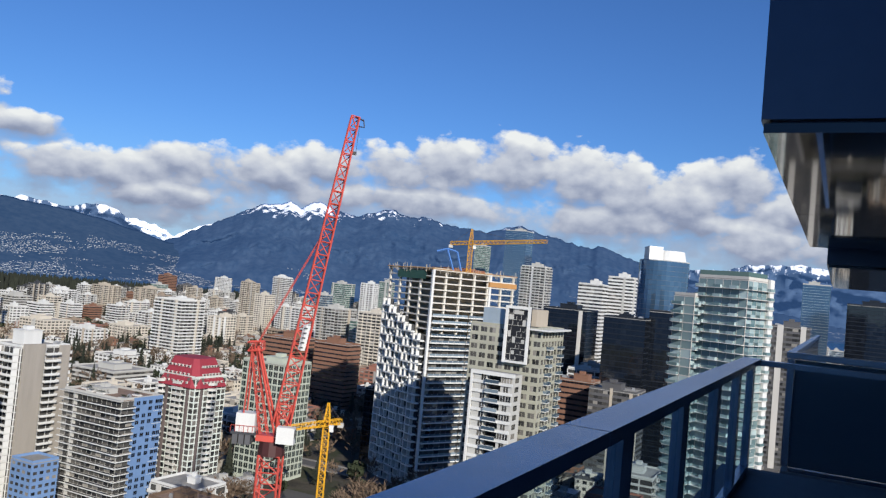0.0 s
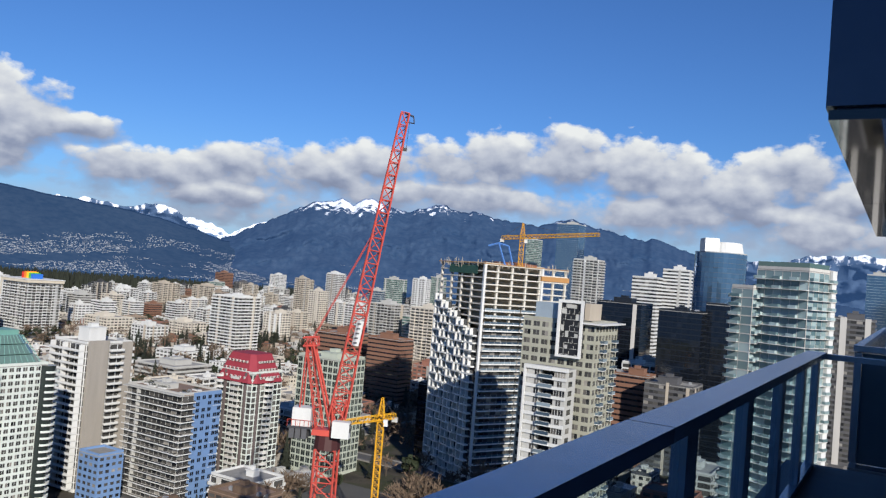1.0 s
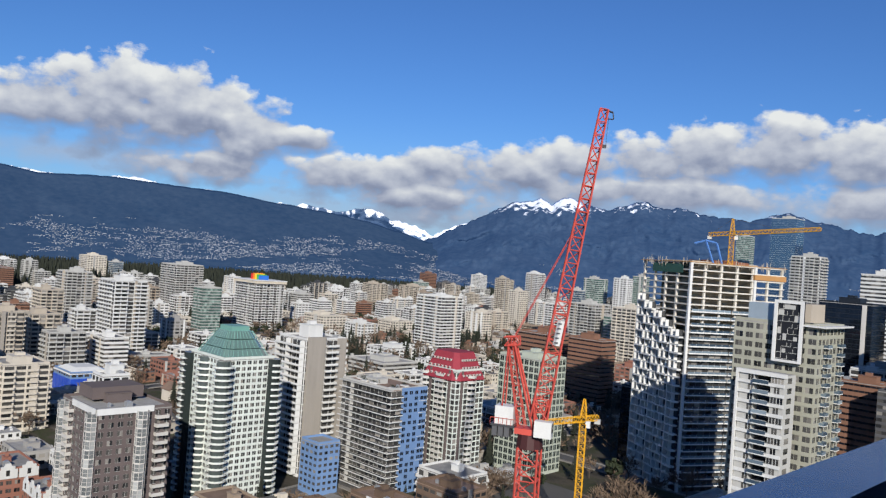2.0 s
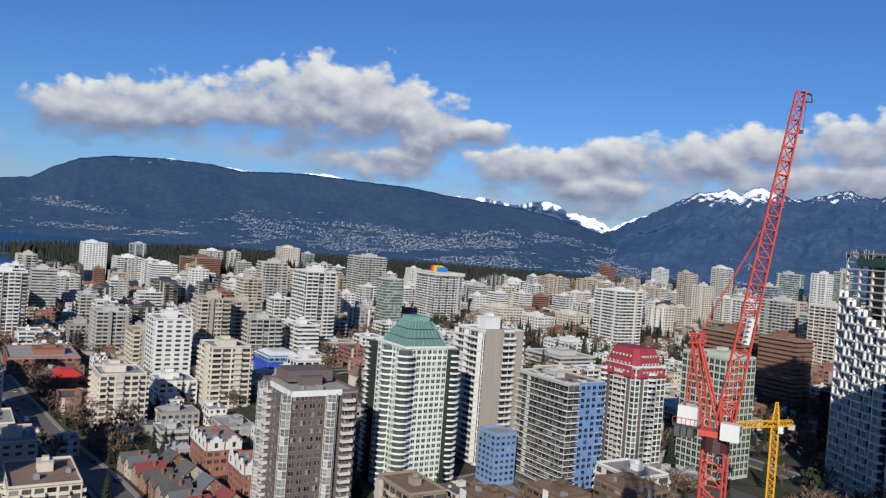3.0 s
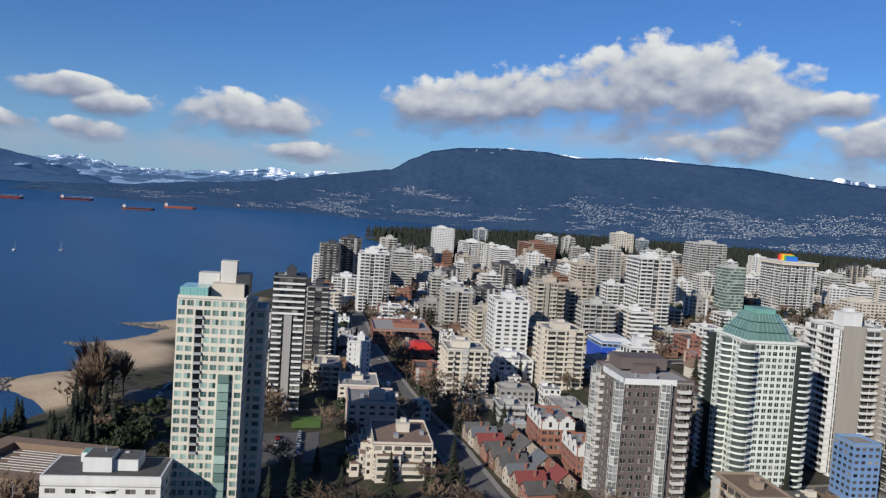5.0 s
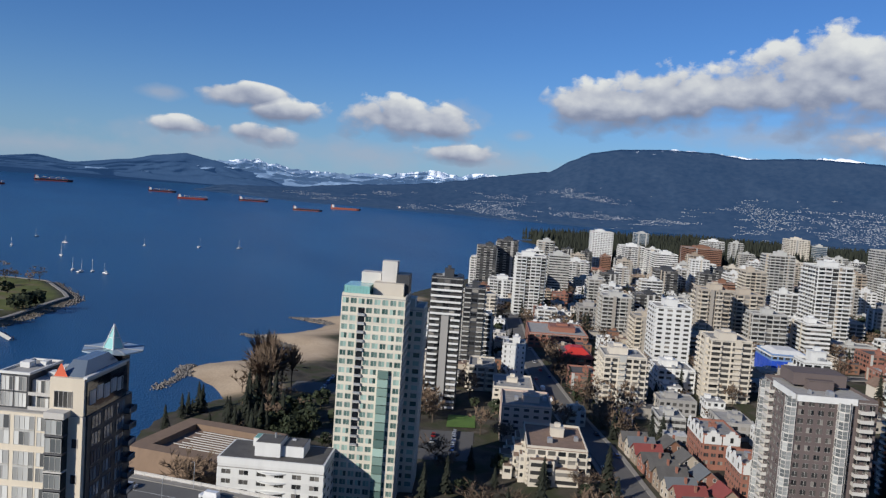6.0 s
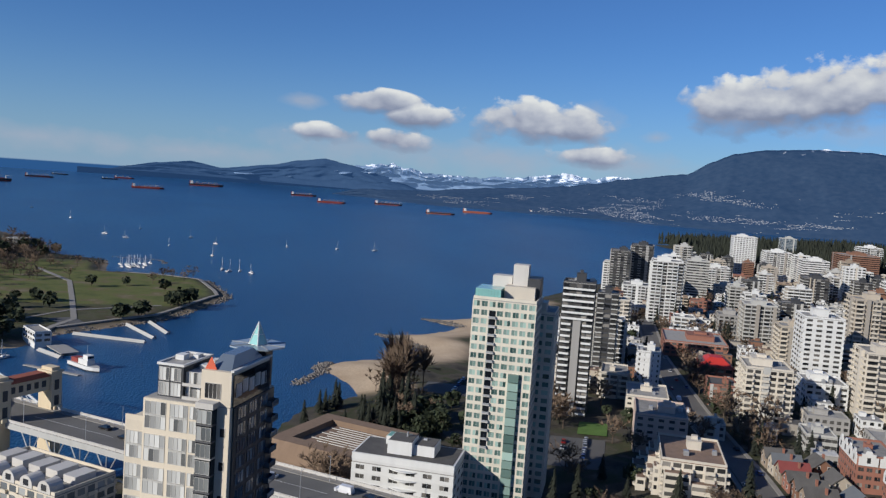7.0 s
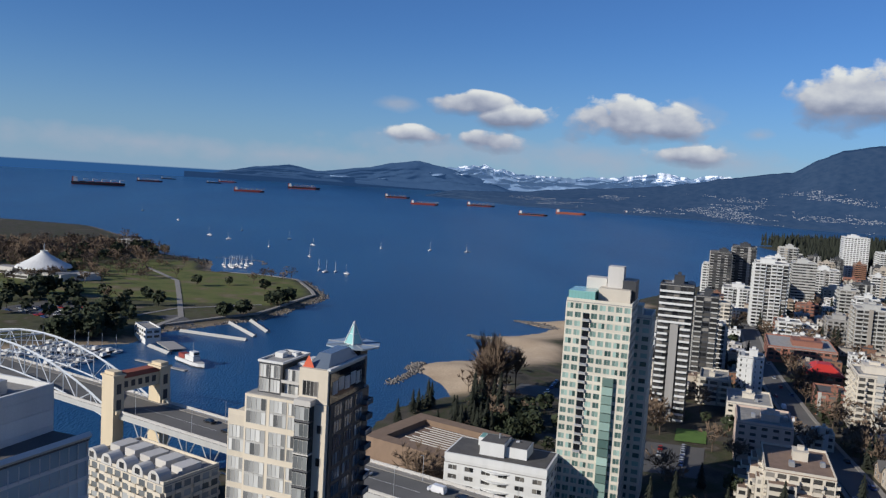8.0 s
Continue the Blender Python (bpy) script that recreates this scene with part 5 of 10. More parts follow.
def build_mauve_tower():
    n, sh, w, d = 16, 2.7, 27.5, 23.4
    b = tower(-173.9, 208.1, w, d, -27.0, n, "grid_mauve", sh=sh, z0=12.3, pieces=True, frame=LIGHT_GREY, bay=3.0, pier=1.15, sill=0.75, head=0.35, cols=2, roof=ROOF_GREY, mech=0.3, mech_h=3.2, label="mauve-brown brick tower with pale bay windows")
    z = 1.2 + n * sh
    for x, y in ((w / 2 - 1.2, -d / 2 - 0.9), (-w / 2 + 4.0, -d / 2 - 0.9), (w / 2 + 0.9, 2.0)):
        q = Build()
        ring = [(1.9 * math.cos(t), 1.9 * math.sin(t)) for t in np.linspace(0, 2 * math.pi, 9)[:8] + 0.39]
        q.prism(ring, 0, 0.4, 0)
        for (ax, ay), (bx, by) in zip(ring, ring[1:] + ring[:1]):
            q.quad([(ax * 0.95, ay * 0.95, 0.4), (bx * 0.95, by * 0.95, 0.4), (bx * 0.95, by * 0.95, sh), (ax * 0.95, ay * 0.95, sh)], 1)
            q.beam((ax, ay, 0.4), (ax, ay, sh), 0.09)
            q.beam((ax * 0.97, ay * 0.97, 1.5), (bx * 0.97, by * 0.97, 1.5), 0.06)
        me = q.mesh("bay_window", [OFFWHITE, GLASS_BLIND])
        for k in range(n):
            part("bay_window", me, b, rot_z(x, y, 1.2 + k * sh))
    skin(b, "cornice", WHITE, -w / 2 + 9, -d / 2 - 0.5, z - 0.6, w / 2 + 0.5, -d / 2 - 0.14, z + 1.3)
    skin(b, "cornice", WHITE, w / 2 + 0.14, -d / 2 - 0.5, z - 0.6, w / 2 + 0.5, d / 2 - 6, z + 1.3)
    skin(b, "upper_block", MAUVE, -w / 2 + 2, -d / 2 + 4, z + 1.2, -w / 2 + 13, d / 2 - 3, z + 5.0)
    me = straight_balcony(4.0, 1.8, OFFWHITE, OFFWHITE)
    for k in range(1, n):
        part("balcony", me, b, rot_z(-w / 2 + 8.0, -d / 2 - 0.13, 1.2 + k * sh))
        part("balcony", me, b, rot_z(w / 2 + 0.13, d / 2 - 3.5, 1.2 + k * sh, 90))
    tower(-189.0, 222.0, 9.0, 9.0, -27.0, 18, "balc_white", sh=2.7, z0=12.3, mech=0.5, label="cream glazed stair tower beside the brick block")


def build_black_white_tower():
    n, sh, w, d = 22, 2.85, 15.2, 12.9
    b = tower(-349.5, 158.1, w, d, 63.0, n, "dark", sh=sh, z0=4.8, balcony=0, mech=0.3, mech_h=4.5, label="dark tower with white balconies either side of grey core")
    z = 1.2 + n * sh
    skin(b, "core_wall", GREY, -1.7, -d / 2 - 1.0, 0, 1.9, -d / 2 - 0.13, z - 6 * sh, "grey concrete strip")
    lo, hi = straight_balcony(4.6, 1.5, WHITE, WHITE, 0.85), straight_balcony(w - 0.4, 1.6, WHITE, WHITE, 0.85)
    for k in range(n):
        if k < n - 6:
            part("balcony", lo, b, rot_z(-w / 2 + 2.6, -d / 2 - 0.13, 1.2 + k * sh))
            part("balcony", lo, b, rot_z(w / 2 - 2.6, -d / 2 - 0.13, 1.2 + k * sh))
        else:
            part("balcony", hi, b, rot_z(0, -d / 2 - 0.13, 1.2 + k * sh))
    b2 = tower(-421.0, 209.0, 12.0, 15.0, 63.0, 17, "dark", sh=2.85, z0=5.0, mech=0.3, label="dark slab tower with grey balconies")
    return b, b2


PALE_CREAM = mat("pale_cream_precast", (0.60, 0.555, 0.46), 0.8, streak=True)
STYLES["grid_palestone"] = (PALE_CREAM, GLASS_PALE, PALE_STONE, dict(bay=3.1, pier=1.1, sill=0.9, head=0.35))
WORDS["palestone"] = "pale stone"


def build_green_window_tower():
    n, sh, w, d = 24, 2.84, 20.5, 17.0
    b = tower(-245.0, 85.5, w, d, 63.0, n, "grid_palestone", sh=sh, z0=5.3, mech=0, pieces=True, frame=OFFWHITE, bay=2.7, pier=0.6, sill=0.75, head=0.3, label="pale stone tower with green windows and stepped flank")
    z = 1.2 + n * sh
    for k, (x0, y0, x1, y1, h, m) in enumerate(((-9.8, -8.0, -1.5, 4, 3.6, GLASS_TEAL), (-1.0, -4, 9.0, 8, 4.6, PALE_STONE), (1.0, 0, 6.0, 5.5, 11.5, OFFWHITE), (-6, 2, 0.5, 8, 7.2, OFFWHITE), (6.0, -1.0, 10.2, 8.4, 7.4, CHARCOAL))):
        skin(b, "penthouse" if k else "glass_crown", m, x0, y0, z + 0.31, x1, y1, z + h)
    q = Build()
    for k in range(9):
        x = -9.8 + 8.3 * k / 8
        q.beam((x, -8.05, z + 0.3), (x, -8.05, z + 3.4), 0.06)
    part("glazing_bar", q.mesh("glazing_bar", [GREEN_COPPER]), b)
    # the lower wing behind the flank
    wing = tower(-256.5, 101.0, 13.0, 16.0, 63.0, 22, "grid_palestone", sh=2.84, z0=5.3, mech=0.4, label="lower stone wing with dark north flank")
    me = straight_balcony(2.3, 0.7, OFFWHITE, METAL, 0.7)
    for k in range(7, n - 1):
        part("balcony", me, b, rot_z(-w / 2 + 6.6, -d / 2 - 0.13, 1.2 + k * sh))
        # flat black panel gives the shade of a recessed balcony by colour
        skin(b, "balcony_door", GLASS_BLACK, -w / 2 + 5.6, -d / 2 - 0.2, 1.3 + k * sh, -w / 2 + 7.6, -d / 2 - 0.14, 1.2 + k * sh + 2.4)
    for k in range(16):   # glazed corner bay low on the front
        skin(b, "glass_bay", GLASS_PALE, 3.0, -d / 2 - 1.3, 1.2 + k * sh, 6.4, -d / 2 - 0.13, 1.2 + k * sh + 2.55)


PALE_METAL = mat("pale_blue_grey_metal", (0.40, 0.47, 0.52), 0.35, 0.4)
STYLES["grid_blind"] = (CREAM_STONE, GLASS_BLIND, CREAM_STONE, dict(bay=3.2, pier=1.4, sill=1.0, head=0.45))
WORDS["blind"] = "cream rendered"


def window_mesh(w, h, panes, frame, glass, rows=1, deep=0.07):
    """A window of upright panes in a frame, its foot at the origin, facing -y."""
    q = Build()
    t = 0.06
    for a in range(panes):
        x0, x1 = -w / 2 + a * w / panes, -w / 2 + (a + 1) * w / panes
        for r in range(rows):
            z0, z1 = h * r / rows, h * (r + 1) / rows
            q.quad([(x0 + t / 2, -0.02, z0 + t / 2), (x1 - t / 2, -0.02, z0 + t / 2), (x1 - t / 2, -0.02, z1 - t / 2), (x0 + t / 2, -0.02, z1 - t / 2)], 1)
        q.box(x0 - t / 2, -deep, 0, x0 + t / 2, 0, h)
    q.box(w / 2 - t / 2, -deep, 0, w / 2 + t / 2, 0, h)
    for z in [h * r / rows for r in range(rows + 1)]:
        q.box(-w / 2, -deep, z - t / 2, w / 2, 0, z + t / 2)
    return q.mesh("window", [frame, glass])


def build_spire_tower():
    """Cream tower: paired storeys of tall windows, a dark glazed turret, a stepped glass roof with a spire."""
    n, sh, w, d = 22, 2.85, 19.6, 16.8
    b = thing("apartment_tower", rot_z(-143.2, -6.1, 7.3, 63.0), "cream tower with tall windows, dark turret and glass spire", "building")
    TAKEN.append((-143.2, -6.1, 13))
    z = 1.2 + n * sh
    blind = glass_mat("tall_window_glass_with_curtains", (0.05, 0.055, 0.06), (0.66, 0.66, 0.63), 0.8)
    skin(b, "wall", CREAM_STONE, -6.2, -d / 2, -6, w / 2, d / 2, z)
    skin(b, "wall", CREAM_STONE, -w / 2, -d / 2 + 0.4, -6, -6.21, d / 2, z - 1.5 * sh)
    skin(b, "parapet", CREAM_STONE, -w / 2, -d / 2 + 0.4, z - 1.5 * sh, -6.21, -d / 2 + 0.7, z - 1.5 * sh + 0.9)
    skin(b, "roof", ROOF_GREY, -6.0, -d / 2 + 0.2, z, w / 2 - 0.2, d / 2 - 0.2, z + 0.15)
    columns = ((-8.0, 3.1, 4, 0.4), (-3.85, 3.9, 4, 0.0), (0.5, 3.3, 4, 0.0), (3.2, 1.3, 2, 0.0))
    lower = [window_mesh(ww, 2.15, panes, OFFWHITE, blind) for _, ww, panes, _ in columns]
    for i in range(n):
        pair = 0.25 if i % 2 else 0.62
        for c, (u, ww, panes, back) in enumerate(columns):
            if c == 0 and i > n - 3:
                continue
            part("window", lower[c], b, rot_z(u, -d / 2 + back - 0.01, 1.2 + i * sh + pair))
            if i % 2 and c < 3:
                skin(b, "spandrel", LIGHT_GREY, u - ww / 2, -d / 2 + back - 0.08, 1.2 + i * sh - 0.10, u + ww / 2, -d / 2 + back - 0.005, 1.2 + i * sh + 0.18)
    # the turret: a glazed bay with dark return
    for i in range(n):
        t = skin(b, "turret_storey", GLASS_BLACK, 4.7, -d / 2 - 1.6, 1.2 + i * sh + 0.3, 7.5, -d / 2 - 0.01, 1.2 + (i + 1) * sh)
        skin(t, "floor_band", OFFWHITE if i % 4 == 3 else DARK_GREY, 4.64, -d / 2 - 1.66, 1.2 + i * sh + 0.02, 7.56, -d / 2 - 0.01, 1.2 + i * sh + 0.29)
        part("window", TURRET_PANE.setdefault("pane", window_mesh(2.6, 2.2, 3, LIGHT_GREY, GLASS_BLIND)), t, rot_z(6.1, -d / 2 - 1.61, 1.2 + i * sh + 0.42))
    skin(b, "turret_cap", OFFWHITE, 4.5, -d / 2 - 1.8, z + 0.01, 7.7, -d / 2 + 0.6, z + 1.0)
    small = window_mesh(0.9, 1.5, 1, OFFWHITE, GLASS)
    for i in range(0, n, 2):
        part("window", small, b, rot_z(8.6, -d / 2 - 0.01, 1.2 + i * sh + 0.8))
    # dark glazed north side
    skin(b, "dark_wall", CHARCOAL, w / 2 + 0.01, -d / 2 + 1.0, -4, w / 2 + 0.3, d / 2 - 0.6, z, "dark glazed north wall")
    pane = window_mesh(3.0, 2.1, 3, DARK_GREY, GLASS_BLUE)
    rail = straight_balcony(2.8, 1.1, CHARCOAL, GLASS_BLUE, 0.9)
    for i in range(n):
        for v in (-4.6, -0.6, 3.6):
            part("window", pane, b, rot_z(w / 2 + 0.31, v, 1.2 + i * sh + 0.4, 90))
        part("balcony", rail, b, rot_z(w / 2 + 0.31, 6.2, 1.2 + i * sh, 90))
    # roof storeys: dark penthouse, white-framed middle, cream head
    skin(b, "penthouse", CHARCOAL, -4.6, -d / 2 + 1.6, z + 0.15, 0.1, 2.5, z + 5.6, "dark clad penthouse with tall windows")
    big = window_mesh(1.9, 2.2, 3, OFFWHITE, blind)
    for u in (-3.45, -1.25):
        for k in range(2):
            part("window", big, b, rot_z(u, -d / 2 + 1.59, z + 0.45 + 2.55 * k))
    skin(b, "penthouse", OFFWHITE, 0.11, -d / 2 + 2.4, z + 0.15, 4.2, 3.0, z + 4.6)
    for k in range(2):
        part("window", big, b, rot_z(1.3, -d / 2 + 2.39, z + 0.3 + 2.2 * k))
        part("window", big, b, rot_z(3.2, -d / 2 + 2.39, z + 0.3 + 2.2 * k))
        skin(b, "terrace_rail", OFFWHITE, 0.12, -d / 2 + 1.3, z + 0.15 + 2.3 * k, 4.2, -d / 2 + 1.4, z + 0.7 + 2.3 * k)
    skin(b, "head_wall", CREAM_STONE, 4.21, -d / 2 + 0.3, z + 0.15, w / 2 - 0.1, d / 2 - 2.4, z + 6.0)
    part("window", window_mesh(2.9, 2.6, 4, OFFWHITE, GLASS), b, rot_z(6.4, -d / 2 + 0.29, z + 1.3))
    skin(b, "glass_wall", GLASS_BLACK, w / 2 - 0.09, -d / 2 + 0.9, z - 1.6, w / 2 + 0.12, d / 2 - 2.4, z + 5.4, "black glass wall under a white roof edge")
    skin(b, "roof_edge", WHITE, w / 2 - 0.3, -d / 2 + 0.3, z + 6.0, w / 2 + 0.3, d / 2 - 2.2, z + 6.35)
    for k in range(5):
        part("window", big, b, rot_z(w / 2 + 0.13, -d / 2 + 2.6 + 2.3 * k, z + 1.6 + 0.3 * (k % 2), 90))
    for x0, y0, x1, y1 in ((-4.8, -d / 2 + 1.4, 0.3, -d / 2 + 1.7), (-4.8, 2.4, 0.3, 2.7), (-4.8, -d / 2 + 1.72, -4.5, 2.38), (0.0, -d / 2 + 1.72, 0.3, 2.38)):
        skin(b, "roof_edge", WHITE, x0, y0, z + 5.6, x1, y1, z + 6.0)
    skin(b, "roof", ROOF_GREY, -4.4, -d / 2 + 1.8, z + 5.6, -0.1, 2.3, z + 5.72)
    for x0, y0, x1, y1, h in ((-3.8, -3.0, -2.2, -1.2, 0.9), (-1.6, -1.0, -0.6, 0.8, 0.7), (1.0, -3.2, 3.2, -1.4, 0.8), (1.4, -0.6, 2.4, 1.6, 1.1)):
        skin(b, "roof_unit", WHITE, x0, y0, z + (5.72 if x0 < 0 else 4.6), x1, y1, z + (5.72 if x0 < 0 else 4.6) + h)
    q = Build()   # barrel of sloping glass along the roof
    q.prism([(5.2, -d / 2 + 1.2), (9.2, -d / 2 + 1.2), (9.2, 4.6), (5.2, 4.6)], z + 6.0, z + 8.2, 0, 0, 0.42)
    part("glass_roof", q.mesh("glass_roof", [mat("dull_blue_grey_roof_glass", (0.16, 0.20, 0.25), 0.2, 0.3)]), b)
    q = Build()
    q.prism([(4.4, -d / 2 + 1.0), (6.6, -d / 2 + 1.0), (5.5, -d / 2 + 1.3)], z + 6.0, z + 8.0, 0, 0, 0.9)
    part("gable_tent", q.mesh("gable_tent", [mat("orange_red_canvas", (0.6, 0.12, 0.06), 0.8)]), b, label="orange-red gable end")
    ring = [(6.4 + 5.3 * math.cos(t), 7.9 + 5.3 * math.sin(t)) for t in np.linspace(0, 2 * math.pi, 9)[:8]]
    q = Build()
    q.prism(ring, z + 7.3, z + 7.55)
    canopy = part("canopy", q.mesh("canopy", [PALE_METAL]), b, label="octagonal glass canopy")
    skin(b, "spire_base", CHARCOAL, 3.6, 5.4, z, 9.2, d / 2 - 0.1, z + 7.29)
    q = Build()
    for x, y in ring:
        q.beam((6.4, 7.9, z + 7.6), (x, y, z + 7.6), 0.09)
    part("canopy_rib", q.mesh("canopy_rib", [METAL]), canopy)
    tip = Vector((6.4, 7.9, z + 11.8))
    base = [Vector((6.4 + 1.7 * math.cos(t), 7.9 + 1.7 * math.sin(t), z + 7.56)) for t in np.linspace(0, 2 * math.pi, 5)[:4] + 0.4]
    q = Build()
    for k in range(4):
        e, f = base[k], base[(k + 1) % 4]
        q.beam(e, tip, 0.13)
        q.beam(e, f, 0.1)
        q.beam(e.lerp(tip, 0.45), f.lerp(tip, 0.45), 0.08)
        q.quad([e, f, f.lerp(tip, 0.97), e.lerp(tip, 0.97)], 1)
    part("spire", q.mesh("spire", [WHITE, GLASS_TEAL]), b, label="pale metal and glass spire")


TURRET_PANE = {}


def build_rainbow_hotel():
    b = tower(-449.6, 746.5, 41.0, 34.0, -27.0, 17, "balc_white", sh=2.75, z0=21.4, mech=0, bay=3.0, pier=0.5, every=2, solid=0.8, label="cream hotel tower with rainbow panels on its roof")
    z = 1.2 + 17 * 2.75
    skin(b, "roof_storey", CREAM_STONE, -22.5, -19, z + 0.9, 22.5, 19, z + 3.6)
    skin(b, "cornice", WHITE, -23, -19.5, z + 3.62, 23, 19.5, z + 4.4)
    for k, c in enumerate(((0.62, 0.03, 0.02), (0.75, 0.20, 0.02), (0.80, 0.55, 0.03), (0.06, 0.35, 0.08), (0.03, 0.15, 0.55))):
        skin(b, "coloured_panel", mat(f"rainbow_paint_{'roygb'[k]}", c, 0.5, vary=0.05), -6 + 3.8 * k, -8, z + 4.4, -2.25 + 3.8 * k, 2, z + 11.2 - abs(k - 1.2) * 0.8)


def build_balcony_slab_tower():
    b = tower(-234.5, 715.8, 32.8, 27.9, -27.0, 18, "balc_full", sh=2.85, z0=21.4, mech=0.5, mech_h=2.2, label="bright white tower ringed with balconies on every floor")
    return b


def build_white_block():
    """White rendered block with stepped roof rooms near the bridge head."""
    n, sh, w, d = 5, 3.0, 33.0, 17.0
    b = tower(-242.0, 54.8, w, d, 63.0, n, "grid_white", sh=sh, z0=5.2, mech=0, bay=5.2, pier=2.6, sill=1.0, head=0.5, pieces=True, label="smooth white block with bowed front and stepped roof rooms")
    z = 1.2 + n * sh
    skin(b, "attic_wall", WHITE, -w / 2 - 0.12, -d / 2 - 0.12, z + 1.16, w / 2 + 0.12, d / 2 + 0.12, z + 3.2)
    skin(b, "roof", ROOF_DARK, -w / 2 + 0.5, -d / 2 + 0.5, z + 3.2, w / 2 - 0.5, d / 2 - 0.5, z + 3.3)
    z += 3.0
    for x0, y0, x1, y1, h in ((-6, -5.5, 2, 3, 4.6), (2.02, -4, 9, 5, 3.6), (-9, 3.0, -1, 8, 3.0)):
        skin(b, "roof_room", WHITE, x0, y0, z + 0.31, x1, y1, z + h)
        skin(b, "roof", GREEN_COPPER if x0 < -8 else ROOF_DARK, x0 + 0.3, y0 + 0.3, z + h, x1 - 0.3, y1 - 0.3, z + h + 0.15)
    q = Build()
    q.beam((-1, 0, z + 4.6), (-1, 0, z + 6.2), 0.35, 0, 8)
    q.beam((4, 2, z + 3.6), (5.2, 2, z + 3.8), 0.6, 0, 8)
    part("roof_vent", q.mesh("roof_vent", [METAL]), b)
    q = Build()
    for k in range(n):
        pts = [(-4 + 9 * t, -d / 2 - 0.15 - 1.5 * math.sin(math.pi * t)) for t in np.linspace(0, 1, 9)]
        q.prism(pts[::1] + [(5, -d / 2 - 0.13), (-4, -d / 2 - 0.13)], 1.2 + k * sh + 2.3, 1.2 + k * sh + 2.6)
    part("canopy", q.mesh("canopy", [WHITE]), b)


RIBBON = glass_mat("blue_ribbon_glass", (0.26, 0.36, 0.42), (0.52, 0.60, 0.63), 0.6)


def build_curved_white_tower():
    """White tower with a curved glazed wing close by."""
    b = thing("apartment_tower", rot_z(-91.1, -34.2, 26.4, 63.0) @ Matrix.Diagonal((0.8, 0.8, 0.8, 1)), "white tower with curved parapet wing and blue ribbon windows", "building")
    TAKEN.append((-91.1, -34.2, 14))
    q = Build()
    q.box(-18, -6, -36, -3.0, 8, 70.0)
    part("wall", q.mesh("wall", [WHITE]), b, label="white horizontal panels")
    for k in range(14):
        skin(b, "panel", WHITE, -18, -6.06, 36 + k * 2.4, -2.95, -6.01, 36 + k * 2.4 + 2.36)
        skin(b, "panel", WHITE, -2.99, -6.0, 36 + k * 2.4, -2.94, 8, 36 + k * 2.4 + 2.36)
    skin(b, "roof", ROOF_GREY, -17.5, -5.5, 70.0, -3.5, 7.5, 70.2)
    for x0, y0, x1, y1 in ((-18, -6, -3, -5.6), (-3.4, -5.58, -3, 8), (-18, 7.6, -3.42, 8)):
        skin(b, "parapet", WHITE, x0, y0, 70.0, x1, y1, 71.1)
    for k in range(3):
        skin(b, "roof_duct", METAL, -15 + 3.2 * k, -3, 70.2, -13 + 3.2 * k, 1 + k, 71.4 + 0.4 * k)
    arc = [(-18 + 22 * math.sin(t), -16 + 12.5 * (1 - math.cos(t))) for t in np.linspace(0, 1.25, 12)]
    outline = arc + [(4.0, 8.0), (-18, 8.0)]
    top = 63.5
    q = Build()
    q.prism(outline, -36, top - 2.9 * 14)
    part("wall", q.mesh("wall", [WHITE]), b)
    for k in range(14):
        z0 = top - 2.9 * (k + 1)
        q = Build()
        q.prism(outline, z0, z0 + 0.55, 0)
        part("spandrel", q.mesh("spandrel", [WHITE]), b)
        q = Build()
        inner = [(x * 0.985 - 0.1, y * 0.985 + 0.1) for x, y in outline]
        for (ax, ay), (bx, by) in zip(inner, inner[1:]):
            q.quad([(ax, ay, z0 + 0.55), (bx, by, z0 + 0.55), (bx, by, z0 + 2.9), (ax, ay, z0 + 2.9)])
        part("ribbon_window", q.mesh("ribbon_window", [RIBBON]), b)
        q = Build()
        for ax, ay in outline[1:12] + [(3.9, y) for y in np.arange(-6.0, 8.0, 1.7)]:
            q.beam((ax, ay, z0 + 0.55), (ax, ay, z0 + 2.9), 0.10)
        part("mullion", q.mesh("mullion", [WHITE]), b)
    q = Build()
    q.prism(outline, top, top + 0.3)
    part("terrace", q.mesh("terrace", [ROOF_DARK]), b)
    q = Build()
    for (ax, ay), (bx, by) in zip(outline[:13], outline[1:13]):
        q.beam((ax, ay, top + 0.3 + 0.55), (bx, by, top + 0.3 + 0.55), 0.55)
    part("parapet", q.mesh("parapet", [WHITE]), b, label="curved white parapet")


STYLES["balc_pale"] = (CREAM_STONE, GLASS_BLIND, CREAM_STONE, dict(bay=3.4, pier=0.9, sill=0.6, head=0.3, balcony=1.0, every=3, solid=0.85))


